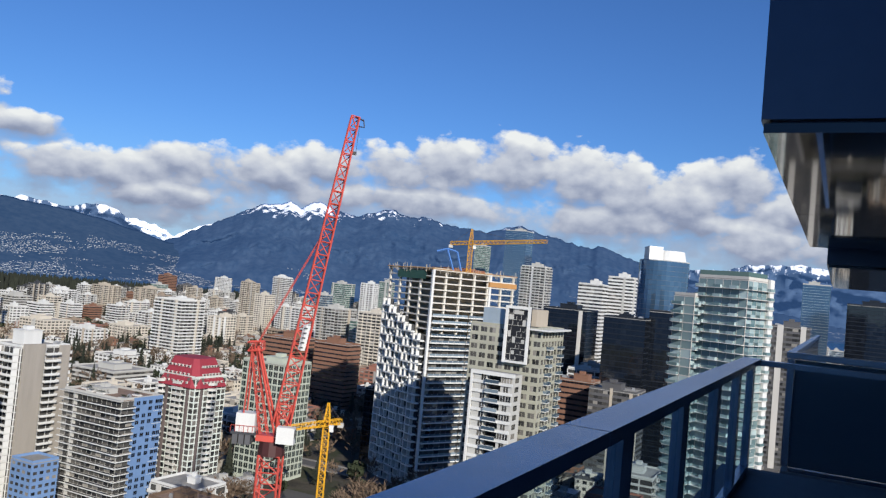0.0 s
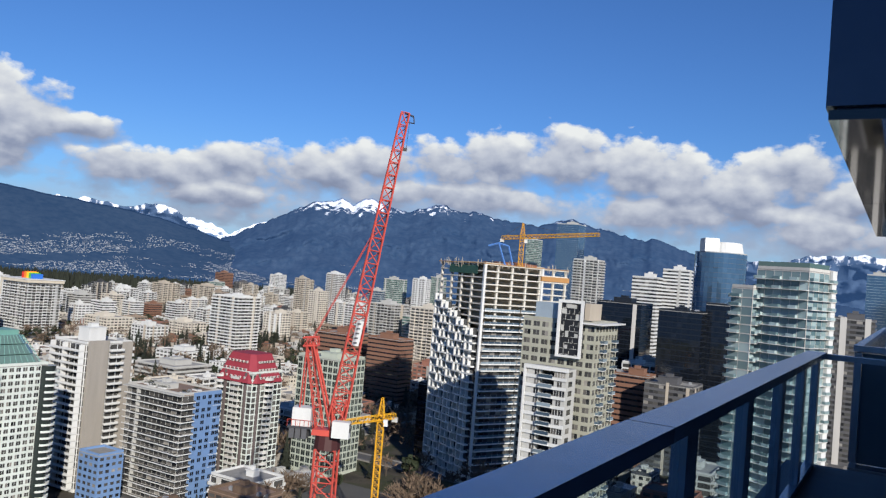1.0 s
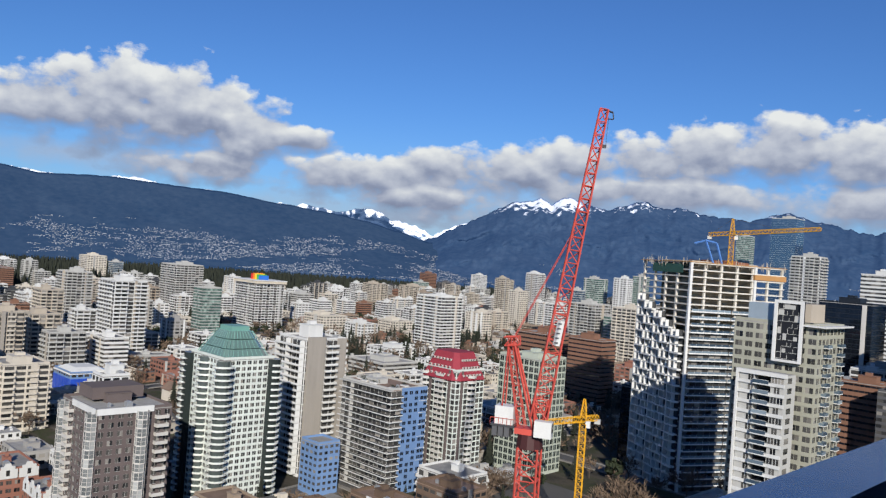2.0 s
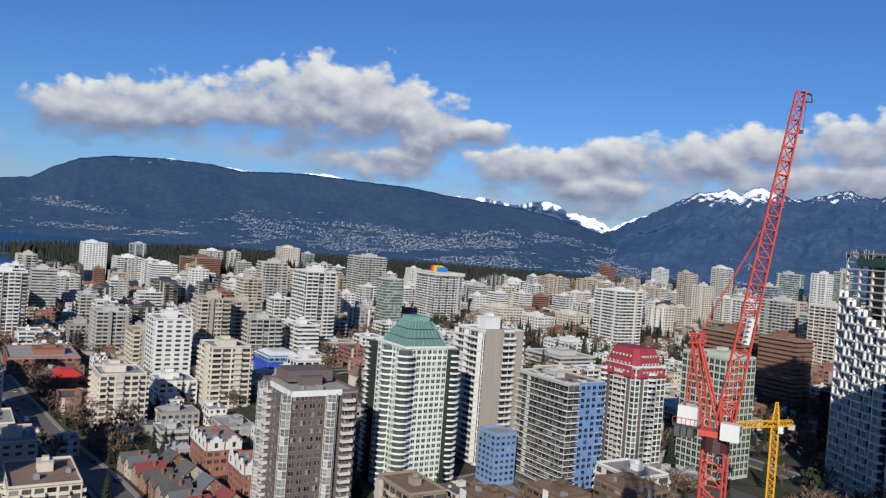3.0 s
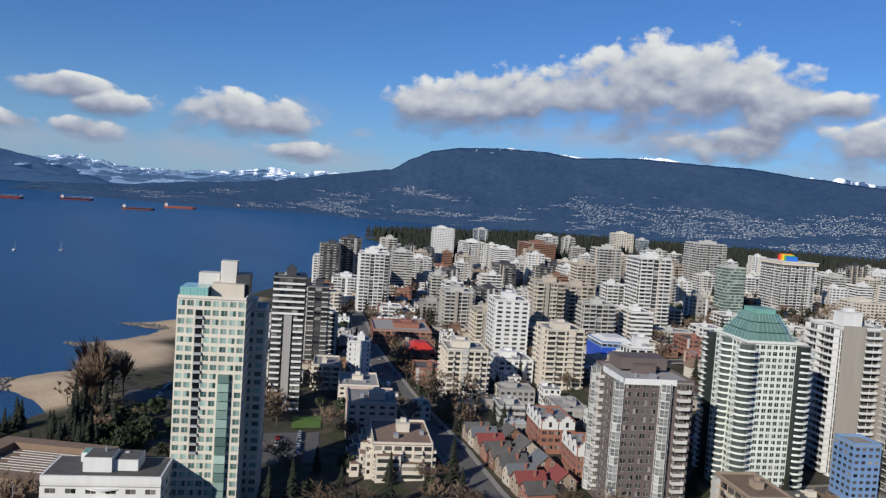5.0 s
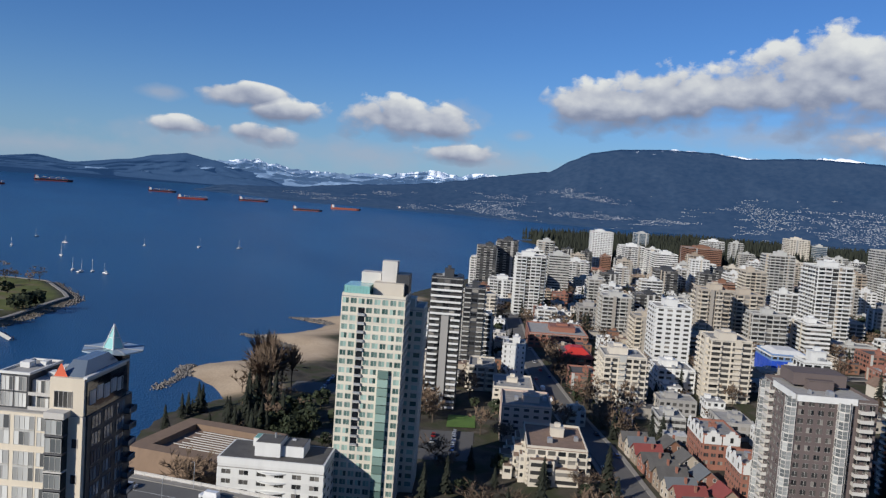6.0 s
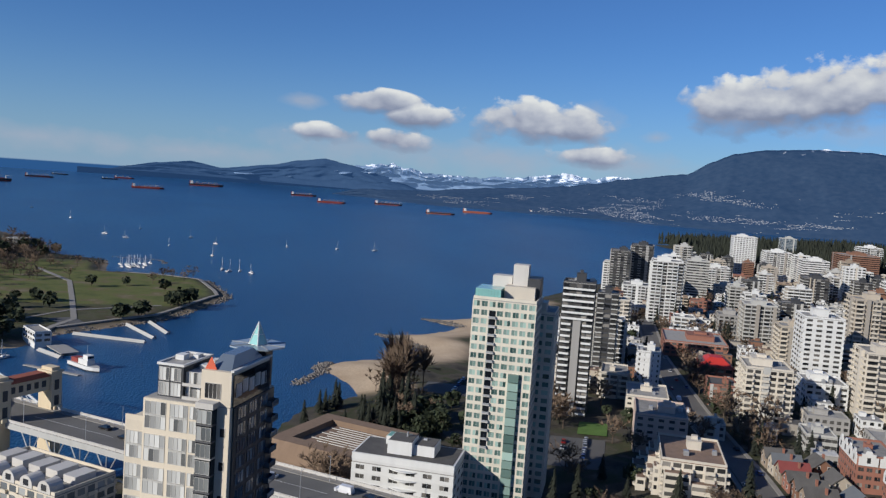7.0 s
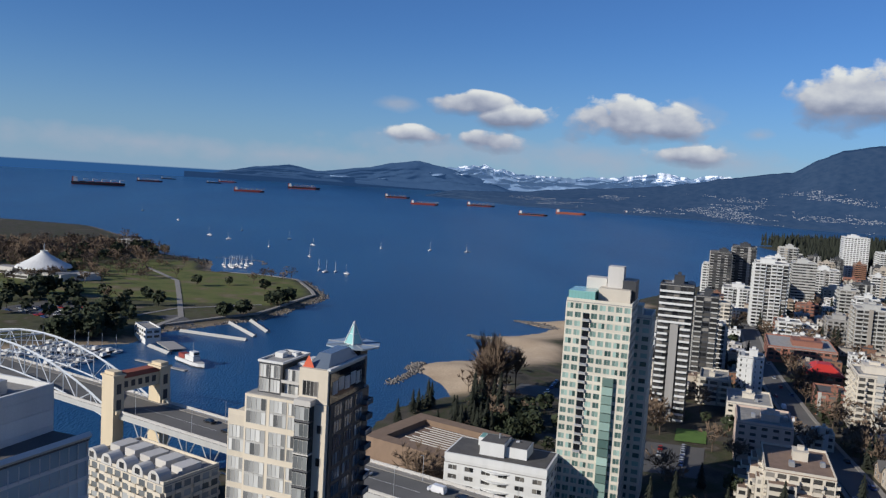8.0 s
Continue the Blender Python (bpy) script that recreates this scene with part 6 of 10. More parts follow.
def build_terrace_block():
    """Cream block with pediments beside the bridge."""
    b = tower(-238.0, -53.0, 36.0, 20.0, 51.0, 6, "balc_pale", sh=2.85, z0=3.4, mech=0, roof=ROOF_GREY, bay=3.6, every=3, balcony=0.9, label="cream rendered block with arched roof gables beside the bridge")
    z = 1.2 + 6 * 2.85
    for k in range(5):
        q = Build()
        x = -14 + 7 * k
        pts = [(x - 2.4, z + 0.3)] + [(x - 2.4 * math.cos(t), z + 1.4 + 2.2 * math.sin(t)) for t in np.linspace(0, math.pi, 9)] + [(x + 2.4, z + 0.3)]
        n = len(pts)
        q.v = [(px, -10.2, pz) for px, pz in pts] + [(px, -6.0, pz) for px, pz in pts]
        q.f = [tuple(range(n)), tuple(reversed(range(n, 2 * n)))] + [(i + 1, i, n + i, n + i + 1) for i in range(n - 1)]
        q.i = [0] * len(q.f)
        part("gable", q.mesh("gable", [OFFWHITE]), b)
        skin(b, "roof_light", GLASS, x - 1, -10.28, z + 0.9, x + 1, -10.21, z + 2.6)
        skin(b, "roof_room", OFFWHITE, x - 2.6, -2, z + 0.31, x + 2.0, 5, z + 2.4 + 0.3 * (k % 2))


def build_round_tower():
    b = thing("office_tower", rot_z(133.1, 473.8, 21.4), "round mirror-blue glass tower with white roof drum", "building")
    TAKEN.append((133.1, 473.8, 16))
    r, n, sh = 14.6, 39, 2.9
    pts = [(r * math.cos(t), r * math.sin(t)) for t in np.linspace(0, 2 * math.pi, 37)[:36]]
    for k in range(n):
        q = Build()
        for (ax, ay), (bx, by) in zip(pts, pts[1:] + pts[:1]):
            q.quad([(ax, ay, 0.18), (bx, by, 0.18), (bx, by, sh), (ax, ay, sh)], 0)
            q.quad([(ax * 1.004, ay * 1.004, 0), (bx * 1.004, by * 1.004, 0), (bx * 1.004, by * 1.004, 0.18), (ax * 1.004, ay * 1.004, 0.18)], 1)
        if not k:
            me = q.mesh("storey", [GLASS_SKY, DARK_GREY])
        part("storey", me, b, rot_z(0, 0, 1 + k * sh))
    q = Build()
    q.prism(pts, 1 + n * sh, 1.6 + n * sh)
    part("roof", q.mesh("roof", [LIGHT_GREY]), b)
    q = Build()
    drum = [(2.5 + 10.2 * math.cos(t), 10.2 * math.sin(t)) for t in np.linspace(0, 2 * math.pi, 25)[:24]]
    q.prism(drum, 1.6 + n * sh, 7.6 + n * sh, 0, 0, 0.12)
    part("roof_drum", q.mesh("roof_drum", [WHITE]), b, label="white roof drum")
    skin(b, "plant_screen", METAL, -12.0, -9.5, 1.6 + n * sh, -4, 2, 9.4 + n * sh)


def build_centre_towers():
    tower(103.7, 429.2, 22.4, 19.0, -27.0, 27, "glass_black", sh=2.89, z0=21.4, name="office_tower", label="black glass office tower with sloping roof edge", mech=0.3, mech_h=2)
    tower(125.9, 429.4, 19.0, 14.7, -27.0, 29, "glass_black", sh=2.86, z0=21.4, name="office_tower", mech=0.0, label="black glass tower below the round one")
    b = tower(94.3, 253.1, 17.0, 14.4, -50.0, 34, "glass_balc", sh=2.86, z0=21.4, mech=0.0, label="pale glazed tower with balcony slabs and white edge wall")
    z = 1.2 + 34 * 2.86
    skin(b, "edge_wall", WHITE, 8.65, 4.6, 0, 9.5, 7.2, z + 1.0, "white concrete edge wall")
    skin(b, "glass_crown", GLASS_GREEN, -8.4, -7.1, z + 1.15, 8.4, -6.9, z + 2.6)
    skin(b, "glass_crown", GLASS_GREEN, 8.2, -6.88, z + 1.15, 8.4, 4.4, z + 2.6)
    for k in range(34):
        skin(b, "floor_edge", WHITE, -8.6, -8.8, 1.2 + k * 2.86 - 0.08, 8.6, -7.35, 1.2 + k * 2.86 + 0.08)
        skin(b, "floor_edge", WHITE, 8.65, -7.2, 1.2 + k * 2.86 - 0.08, 9.8, 4.5, 1.2 + k * 2.86 + 0.08)
    tower(82.6, 258.3, 7.5, 9.0, -50.0, 32, "glass_balc", sh=2.84, z0=21.4, mech=0, label="narrow glazed wing of the pale tower")


BLACK_FIELD = mat("black_screen_panel", (0.012, 0.013, 0.016), 0.55)


def build_banded_wing():
    """Flat white wing: floor bands, grey wall panels, deep balconies in the middle, a frame up one edge."""
    b = thing("apartment_tower", rot_z(20.3, 244.7, 20.8, -27.0), "white banded balcony wing in front of the grey-green tower", "building")
    n, sh, hw, hd = 22, 2.83, 6.4, 4.0
    top = 1.2 + n * sh
    q = Build()
    q.box(-hw, -hd + 1.6, -5, hw, hd, top)
    q.box(-hw, -hd, -5, -2.2, -hd + 1.59, top)
    q.box(2.6, -hd, -5, hw, -hd + 1.59, top)
    part("wall", q.mesh("wall", [LIGHT_GREY]), b)
    skin(b, "roof", ROOF_GREY, -hw + 0.3, -hd + 1.7, top, hw - 0.3, hd - 0.3, top + 0.15)
    q = Build()
    q.box(-hw - 0.2, -hd - 0.45, -0.42, hw + 0.2, -hd - 0.01, 0.5)
    band = q.mesh("floor_band", [WHITE])
    q = Build()
    q.box(-2.1, -hd - 1.3, -0.2, 2.5, -hd - 0.46, 0.1)
    q.box(-2.05, -hd - 1.28, 0.1, 2.45, -hd - 1.23, 1.1, 1)
    q.box(-2.1, -hd - 1.3, 1.1, 2.5, -hd - 1.2, 1.18)
    balc = q.mesh("balcony", [WHITE, GLASS_BLUE])
    # black panel at the back of the recess deepens its shade by colour
    q = Build()
    q.box(-1.9, -hd + 1.5, 0.5, 2.3, -hd + 1.59, 2.3)
    deep = q.mesh("balcony_door", [GLASS_BLACK])
    q = Build()
    q.box(-0.75, -hd - 0.05, 0.55, 0.75, -hd - 0.01, 2.25)
    q.box(-0.05, -hd - 0.09, 0.55, 0.05, -hd - 0.055, 2.25, 1)
    win = q.mesh("window", [GLASS, WHITE])
    q = Build()
    q.box(hw + 0.01, -1.8, 0.6, hw + 0.05, 1.2, 2.2)
    side = q.mesh("window", [GLASS])
    for k in range(n):
        z = 1.2 + k * sh
        part("floor_band", band, b, rot_z(0, 0, z))
        part("balcony_door", deep, b, rot_z(0, 0, z))
        part("window", side, b, rot_z(0, 0, z))
        for x in (-3.1, 3.6, 5.4) if k % 2 else (-3.1, 4.4):
            part("window", win, b, rot_z(x, 0, z))
        part("balcony", balc, b, rot_z(0, 0, z))
    skin(b, "frame_post", WHITE, -hw - 0.9, -hd - 0.7, 18.0, -hw - 0.21, -hd + 0.9, top + 0.6)
    skin(b, "frame_beam", WHITE, -hw - 0.2, -hd - 0.7, top - 0.5, hw + 0.4, -hd + 0.9, top + 0.6)
    # lower dark glazed bay with its own white frame
    skin(b, "side_bay", GLASS_BLACK, -hw - 3.6, -hd + 0.6, -5, -hw - 0.91, hd - 1, 17.4, "dark glazed side bay")
    skin(b, "frame_beam", WHITE, -hw - 4.2, -hd - 0.5, 17.41, -hw - 0.21, hd - 1, 17.99)
    skin(b, "frame_post", WHITE, -hw - 4.2, -hd - 0.5, -5, -hw - 3.61, -hd + 0.9, 17.4)
    for k in range(1, 6):
        skin(b, "bay_band", LIGHT_GREY, -hw - 3.55, -hd + 0.35, 1.2 + k * sh - 0.12, -hw - 0.95, -hd + 0.59, 1.2 + k * sh + 0.12)


def build_framed_tower():
    """Grey-green tower with white balcony front and a black framed panel."""
    GG = "grid_greygreen"
    STYLES[GG] = (GREEN_WALL, GLASS, LIGHT_GREY, dict(bay=3.0, pier=0.8, sill=0.8, head=0.3))
    WORDS["greygreen"] = "grey-green clad"
    b = tower(26.9, 262.1, 24.6, 20.9, -27.0, 27, GG, sh=2.8, z0=21.1, mech=0.0, pieces=True, label="grey-green tower with thin overhanging roof and framed black panel")
    z = 1.2 + 27 * 2.8
    skin(b, "roof_slab", WHITE, 7.7, -12.5, z + 0.31, 15.0, 10.6, z + 0.8)
    skin(b, "penthouse", BEIGE, 1.0, -5, z + 1.2, 8, 6, z + 6.6)
    skin(b, "penthouse", WHITE, -6, -3.9, z + 0.81, 0.9, 4, z + 4.6)
    skin(b, "penthouse", PALE_METAL, -8.5, -10.2, z + 0.31, -0.1, -4, z + 6.0)
    p0, p1, pb, pt = 0.2, 8.6, z - 10.6, z + 7.4
    q = Build()
    q.box(p0, -12.0, pb, p1, -11.3, pt)
    p = part("framed_panel", q.mesh("framed_panel", [BLACK_FIELD]), b, label="white framed black panel with pale squares")
    for x0, z0, x1, z1 in ((p0, pb, p0 + 0.9, pt), (p1 - 0.9, pb, p1, pt), (p0 + 0.9, pb, p1 - 0.9, pb + 0.7), (p0 + 0.9, pt - 0.9, p1 - 0.9, pt)):
        q = Build()
        q.box(x0, -12.7, z0, x1, -12.01, z1)
        part("panel_frame", q.mesh("panel_frame", [WHITE]), p, label="white frame edge")
    rnd = random.Random(9)
    q = Build()
    for r in range(9):
        for c in range(4):
            x, zz = p0 + 1.1 + c * 1.6, pb + 0.9 + r * 1.82
            w, h = rnd.choice((1.0, 1.4, 1.6)), rnd.choice((1.2, 1.6, 1.8))
            if rnd.random() < 0.14:
                q.box(x, -12.12, zz, x + w, -12.01, zz + h)
            elif rnd.random() < 0.85:
                for x0, z0, x1, z1 in ((x, zz, x + w, zz + 0.11), (x + w - 0.11, zz + 0.11, x + w, zz + h)):
                    q.box(x0, -12.12, z0, x1, -12.01, z1)
    part("panel_tracery", q.mesh("panel_tracery", [LIGHT_GREY]), p)
    build_banded_wing()
    me = straight_balcony(3.0, 1.5, WHITE, GLASS_BLUE, 0.9)
    for k in range(1, 26):
        part("balcony", me, b, rot_z(12.43, -4.5, 1.2 + k * 2.8, 90))
        part("balcony", me, b, rot_z(12.43, 6.5, 1.2 + k * 2.8, 90))


PALE_RAW = mat("fresh_pale_concrete", (0.56, 0.53, 0.47), 0.9, streak=True)
RAW = mat("raw_concrete", (0.40, 0.35, 0.285), 0.95, streak=True)
FORM = mat("formwork_timber", (0.42, 0.22, 0.08), 0.9)
NET = mat("green_safety_net", (0.03, 0.09, 0.07), 0.9)


def build_construction_tower():
    """Tower in construction: honeycomb cladding on one face, open slabs above."""
    b = thing("unfinished_tower", rot_z(-4.0, 339.0, 21.4, -53.0) @ Matrix.Translation((-17.0, 24.0, 0)), "unfinished concrete tower with white honeycomb cladding and open floors", "building")
    TAKEN.append((2, 366, 31))
    n, sh, w, d = 33, 2.87, 34.0, 48.0
    open_from = 23
    q = Build()
    q.box(-w / 2 + 0.6, -d / 2 + 0.6, -5, w / 2 - 0.6, d / 2 - 0.6, open_from * sh)
    part("wall", q.mesh("wall", [DARK_GREY]), b)
    q = Build()
    q.box(-11, -18, open_from * sh, 10, 16, n * sh + 1.0)
    part("core", q.mesh("core", [RAW]), b, label="raw concrete lift core")
    q = Build()
    q.box(-w / 2, -d / 2, -0.14, w / 2, d / 2, 0.14)
    low = q.mesh("slab", [LIGHT_GREY])
    q = Build()
    q.box(-w / 2, -d / 2, -0.36, w / 2 + 0.5, d / 2, 0.14)
    raw = q.mesh("slab", [PALE_RAW])
    for k in range(n + 1):
        part("slab", low if k < open_from else raw, b, rot_z(0, 0, k * sh))
    q = Build()
    q.box(-0.45, -0.45, 0, 0.45, 0.45, sh - 0.28)
    col = q.mesh("column", [PALE_RAW])
    for k in range(open_from, n):
        for x, y in [(-w / 2 + 0.6, -d / 2 + 0.6)] + [(w / 2 - 0.6, y) for y in (-d / 2 + 0.6, -16, -8, 0, 8, 16, d / 2 - 0.6)] + [(x, -d / 2 + 0.6) for x in (-8, 0, 8)]:
            part("column", col, b, rot_z(x, y, k * sh + 0.14))
    for y in (-d / 2 + 0.4, 8.7):
        skin(b, "fin_column", WHITE, w / 2 - 0.3, y - 0.5, 0, w / 2 + 0.7, y + 0.6, n * sh)
    # honeycomb boxes: each a deep white frame a little over a storey high, every second row shifted
    bw, bh, t = 6.3, 1.16 * sh, 0.62
    q = Build()
    for x0, z0, x1, z1 in ((-bw / 2, 0, bw / 2, t), (-bw / 2, t, -bw / 2 + t, bh)):
        q.box(x0, -2.1, z0, x1, 0, z1)
    q.box(-0.2, -1.7, t, 0.3, 0, bh)
    q.quad([(-bw / 2 + t, -0.1, t), (bw / 2, -0.1, t), (bw / 2, -0.1, bh), (-bw / 2 + t, -0.1, bh)], 1)
    me = q.mesh("cladding_box", [WHITE, GLASS_BLACK])
    for k in range(24):
        for j in range(5):
            if k < 19 or j < 24 - k:
                part("cladding_box", me, b, rot_z(-w / 2 + 3.6 + j * 6.5 + (0.8 if k % 2 else -0.3), -d / 2 - 0.05 - 0.7 * ((j + k) % 2), k * bh))
    # glazed floors on the other face, with white upstands along the slab edges
    for k in range(1, open_from + 4):
        for y0, y1, o in ((-d / 2 + 1.1, -3.6, 1.1), (-3.2, 8.0, 1.3), (9.4, d / 2, 1.1)):
            q = Build()
            q.box(w / 2 + 0.51, y0, k * sh - 0.3, w / 2 + o + 0.5, y1, k * sh + 0.24)
            q.box(w / 2 + o + 0.43, y0, k * sh + 0.24, w / 2 + o + 0.48, y1, k * sh + 1.1, 1)
            for j in range(int((y1 - y0) / 3.2)):
                q.box(w / 2 + o + 0.48, y0 + 3.2 * j, k * sh + 0.24, w / 2 + o + 0.53, y0 + 3.2 * j + 0.1, k * sh + 1.15, 0)
            part("balcony", q.mesh("balcony", [WHITE, GLASS_BLUE]), b)
    for k in range(open_from):
        q = Build()
        for j in range(16):
            y0 = -d / 2 + 1.0 + j * 2.9
            q.quad([(w / 2 - 0.5, y0 + 0.1, k * sh + 0.2), (w / 2 - 0.5, y0 + 2.7, k * sh + 0.2), (w / 2 - 0.5, y0 + 2.7, (k + 1) * sh - 0.2), (w / 2 - 0.5, y0 + 0.1, (k + 1) * sh - 0.2)], 0)
            q.box(w / 2 - 0.55, y0 - 0.08, k * sh + 0.14, w / 2 - 0.42, y0 + 0.08, (k + 1) * sh - 0.14, 1)
        part("glazing", q.mesh("glazing", [GLASS, DARK_GREY]), b)
    # formwork, props and netting on top
    z = n * sh
    rnd = random.Random(2)
    skin(b, "formwork", FORM, -w / 2 - 0.8, -d / 2 - 0.8, z + 0.14, w / 2 + 0.8, d / 2 + 0.8, z + 0.4)
    skin(b, "formwork", FORM, w / 2 - 0.2, 8, z - 5.4, w / 2 + 1.0, d / 2 + 0.5, z - 3.2, "orange edge protection")
    skin(b, "safety_net", NET, -w / 2 + 8, -d / 2 - 0.5, z - 4.5, w / 2 - 4, -d / 2 - 0.42, z - 0.8, "dark green safety net")
    for k in range(46):
        q = Build()
        a = rnd.random()
        x, y = (rnd.uniform(-w / 2, w / 2), -d / 2 - 0.7) if a < 0.5 else (w / 2 + 0.7, rnd.uniform(-d / 2, d / 2))
        q.beam((x, y, z - rnd.uniform(0.5, 2)), (x, y, z + rnd.uniform(0.8, 2.4)), 0.12)
        part("prop", q.mesh("prop", [RAW]), b)
    # plain brown boxes stand for stacks of rebar on the top floor
    for k in range(5):
        skin(b, "site_container", mat("rusty_rebar", (0.22, 0.09, 0.05), 0.8), rnd.uniform(-9, 6), rnd.uniform(-9, 5), z + 0.41, rnd.uniform(7, 12), rnd.uniform(6, 11), z + rnd.uniform(0.9, 2.4))


for make in (build_green_roof_tower, build_core_tower, build_blue_tower, build_red_roof_tower, build_mauve_tower, build_black_white_tower, build_green_window_tower, build_spire_tower, build_rainbow_hotel,
             build_balcony_slab_tower, build_white_block, build_curved_white_tower, build_terrace_block, build_round_tower, build_centre_towers, build_framed_tower, build_construction_tower):
    make()


# ---- low blocks and houses of the near slope ----
SALMON = mat("salmon_render", (0.52, 0.40, 0.33), 0.85, streak=True)
STYLES["grid_salmon"] = (SALMON, GLASS, SALMON, dict(bay=4.2, pier=2.0, sill=1.0, head=0.5))
WORDS["salmon"] = "salmon rendered"


def build_terraced_flats():
    b = tower(-250.3, 162.1, 30.0, 22.0, -27.0, 4, "balc_cream", sh=2.8, z0=7.4, mech=0.2, mech_h=3.4, roof=ROOF_BROWN, label="cream terraced flats with brown gravel roofs")
    for x0, y0, x1, y1, h in ((-18.5, -14, -10, -2, 8.5), (-15, -17.5, -8.2, -14.1, 5.6), (-9.9, -14, -3, -11.2, 7.2), (-8.1, -20, -1, -14.1, 4.2), (-2.9, -15, 3.9, -11.2, 9.6), (4, -15.5, 9.5, -11.2, 7.0), (9.6, -13.5, 15, -11.2, 9.8), (15.2, -10, 19, -1, 9.5), (15.2, -0.9, 18.4, 8, 6.5), (-20, -1.9, -15.2, 9, 5.5), (4.4, -19, 12, -15.6, 4.0)):
        q = Build()
        q.box(x0, y0, -4, x1, y1, h)
        w = part("terrace_wing", q.mesh("terrace_wing", [CREAM]), b)
        q = Build()
        q.box(x0 + 0.3, y0 + 0.3, h, x1 - 0.3, y1 - 0.3, h + 0.12)
        part("roof", q.mesh("roof", [ROOF_BROWN]), w)
        for z in np.arange(h - 2.2, 0.5, -2.9):
            q = Build()
            q.box(x0 + 0.7, y0 - 0.06, z - 0.2, x1 - 0.7, y0 - 0.01, z + 1.3)
            part("window_band", q.mesh("window_band", [GLASS]), w)
            q = Build()
            q.box(x0 + 0.3, y0 - 0.9, z - 1.1, x1 - 0.3, y0 - 0.07, z - 0.25)
            part("balcony", q.mesh("balcony", [CREAM]), w)
            if x1 > 8 or x0 < -9:
                q = Build()
                q.box(x1 + 0.01, y0 + 0.6, z - 0.2, x1 + 0.05, y1 - 0.6, z + 1.2)
                part("window_band", q.mesh("window_band", [GLASS]), w)


def build_gabled_row(x, y, w, d, rot, n, sh, z0, count):
    """Brick terrace with stepped white gables."""
    b = tower(x, y, w, d, rot, n, "grid_brick", sh=sh, z0=z0, mech=0.15, mech_h=2.0, pieces=True, bay=2.6, pier=0.9, label="red brick terrace with stepped white gables")
    z = 1.2 + n * sh
    for face, L, off in (("f", w, -d / 2), ("s", d, w / 2)):
        m = max(2, round(L / 6))
        for k in range(m):
            u, g = -L / 2 + (k + 0.5) * L / m, L / m * 0.46
            q = Build()
            prof = [(-g, -2.6), (g, -2.6), (g, 0.6), (g * 0.72, 0.6), (g * 0.72, 1.7), (g * 0.4, 1.7), (g * 0.25, 2.8), (-g * 0.25, 2.8), (-g * 0.4, 1.7), (-g * 0.72, 1.7), (-g * 0.72, 0.6), (-g, 0.6)]
            c = len(prof)
            q.v = [(a, -0.55, z0_) for a, z0_ in prof] + [(a, -0.14, z0_) for a, z0_ in prof]
            q.f = [tuple(range(c)), tuple(reversed(range(c, 2 * c)))] + [((i + 1) % c, i, c + i, c + (i + 1) % c) for i in range(c)]
            q.i = [0] * len(q.f)
            q.box(-0.6, -0.6, -1.6, 0.6, -0.56, 0.4, 1)
            part("gable", q.mesh("gable", [WHITE, GLASS]), b, rot_z(u, off, z) if face == "f" else rot_z(off, u, z, 90), "white stepped gable")


def build_tarp_building():
    b = tower(-348.0, 383.4, 27.0, 22.0, -27.0, 4, "grid_blue", sh=2.85, z0=15.3, mech=0, label="low block wrapped in blue sheeting under white roof cover")
    TARP = mat("blue_tarpaulin", (0.02, 0.07, 0.42), 0.45, vary=0.2, grain=0.8)
    for k in range(10):
        for x0, y0, x1, y1 in ((-13.8 + 2.75 * k, -11.35 - 0.12 * (k % 2), -11.1 + 2.75 * k, -11.15), (13.65, -11.0 + 2.2 * k, 13.85 + 0.12 * (k % 2), -8.85 + 2.2 * k)):
            skin(b, "sheeting", TARP, x0, y0, 0.5, x1, y1, 9.6, "bright blue sheeting")
    q = Build()
    q.prism([(-14.2, -11.8), (14.2, -11.8), (14.2, 11.8), (-14.2, 11.8)], 12.2, 15.4, 0, 0, 0.45)
    part("roof_cover", q.mesh("roof_cover", [WHITE]), b, label="white roof cover")


def build_hall():
    b = tower(-409.3, 276.1, 24.2, 18.0, -27.0, 2, "grid_brick", sh=3.2, z0=7.9, mech=0, label="brick hall with bright red hipped roof and orange doors")
    z = 1.2 + 2 * 3.2
    q = Build()
    q.prism([(-12.8, -9.8), (12.8, -9.8), (12.8, 9.8), (-12.8, 9.8)], z + 0.3, z + 5.0, 0, 0, 0.62)
    part("hipped_roof", q.mesh("hipped_roof", [mat("bright_red_metal_roof", (0.50, 0.04, 0.03), 0.5)]), b, label="bright red hipped roof")
    for k in range(3):
        skin(b, "roof_dormer", DARK_GREY, -8 + 6 * k, -9.0, z + 0.6, -5.6 + 6 * k, -5.5, z + 3.0)
    skin(b, "door", mat("orange_paint", (0.75, 0.25, 0.03), 0.6), -11, -9.25, 0.6, -7, -9.14, 4.2, "orange painted door")


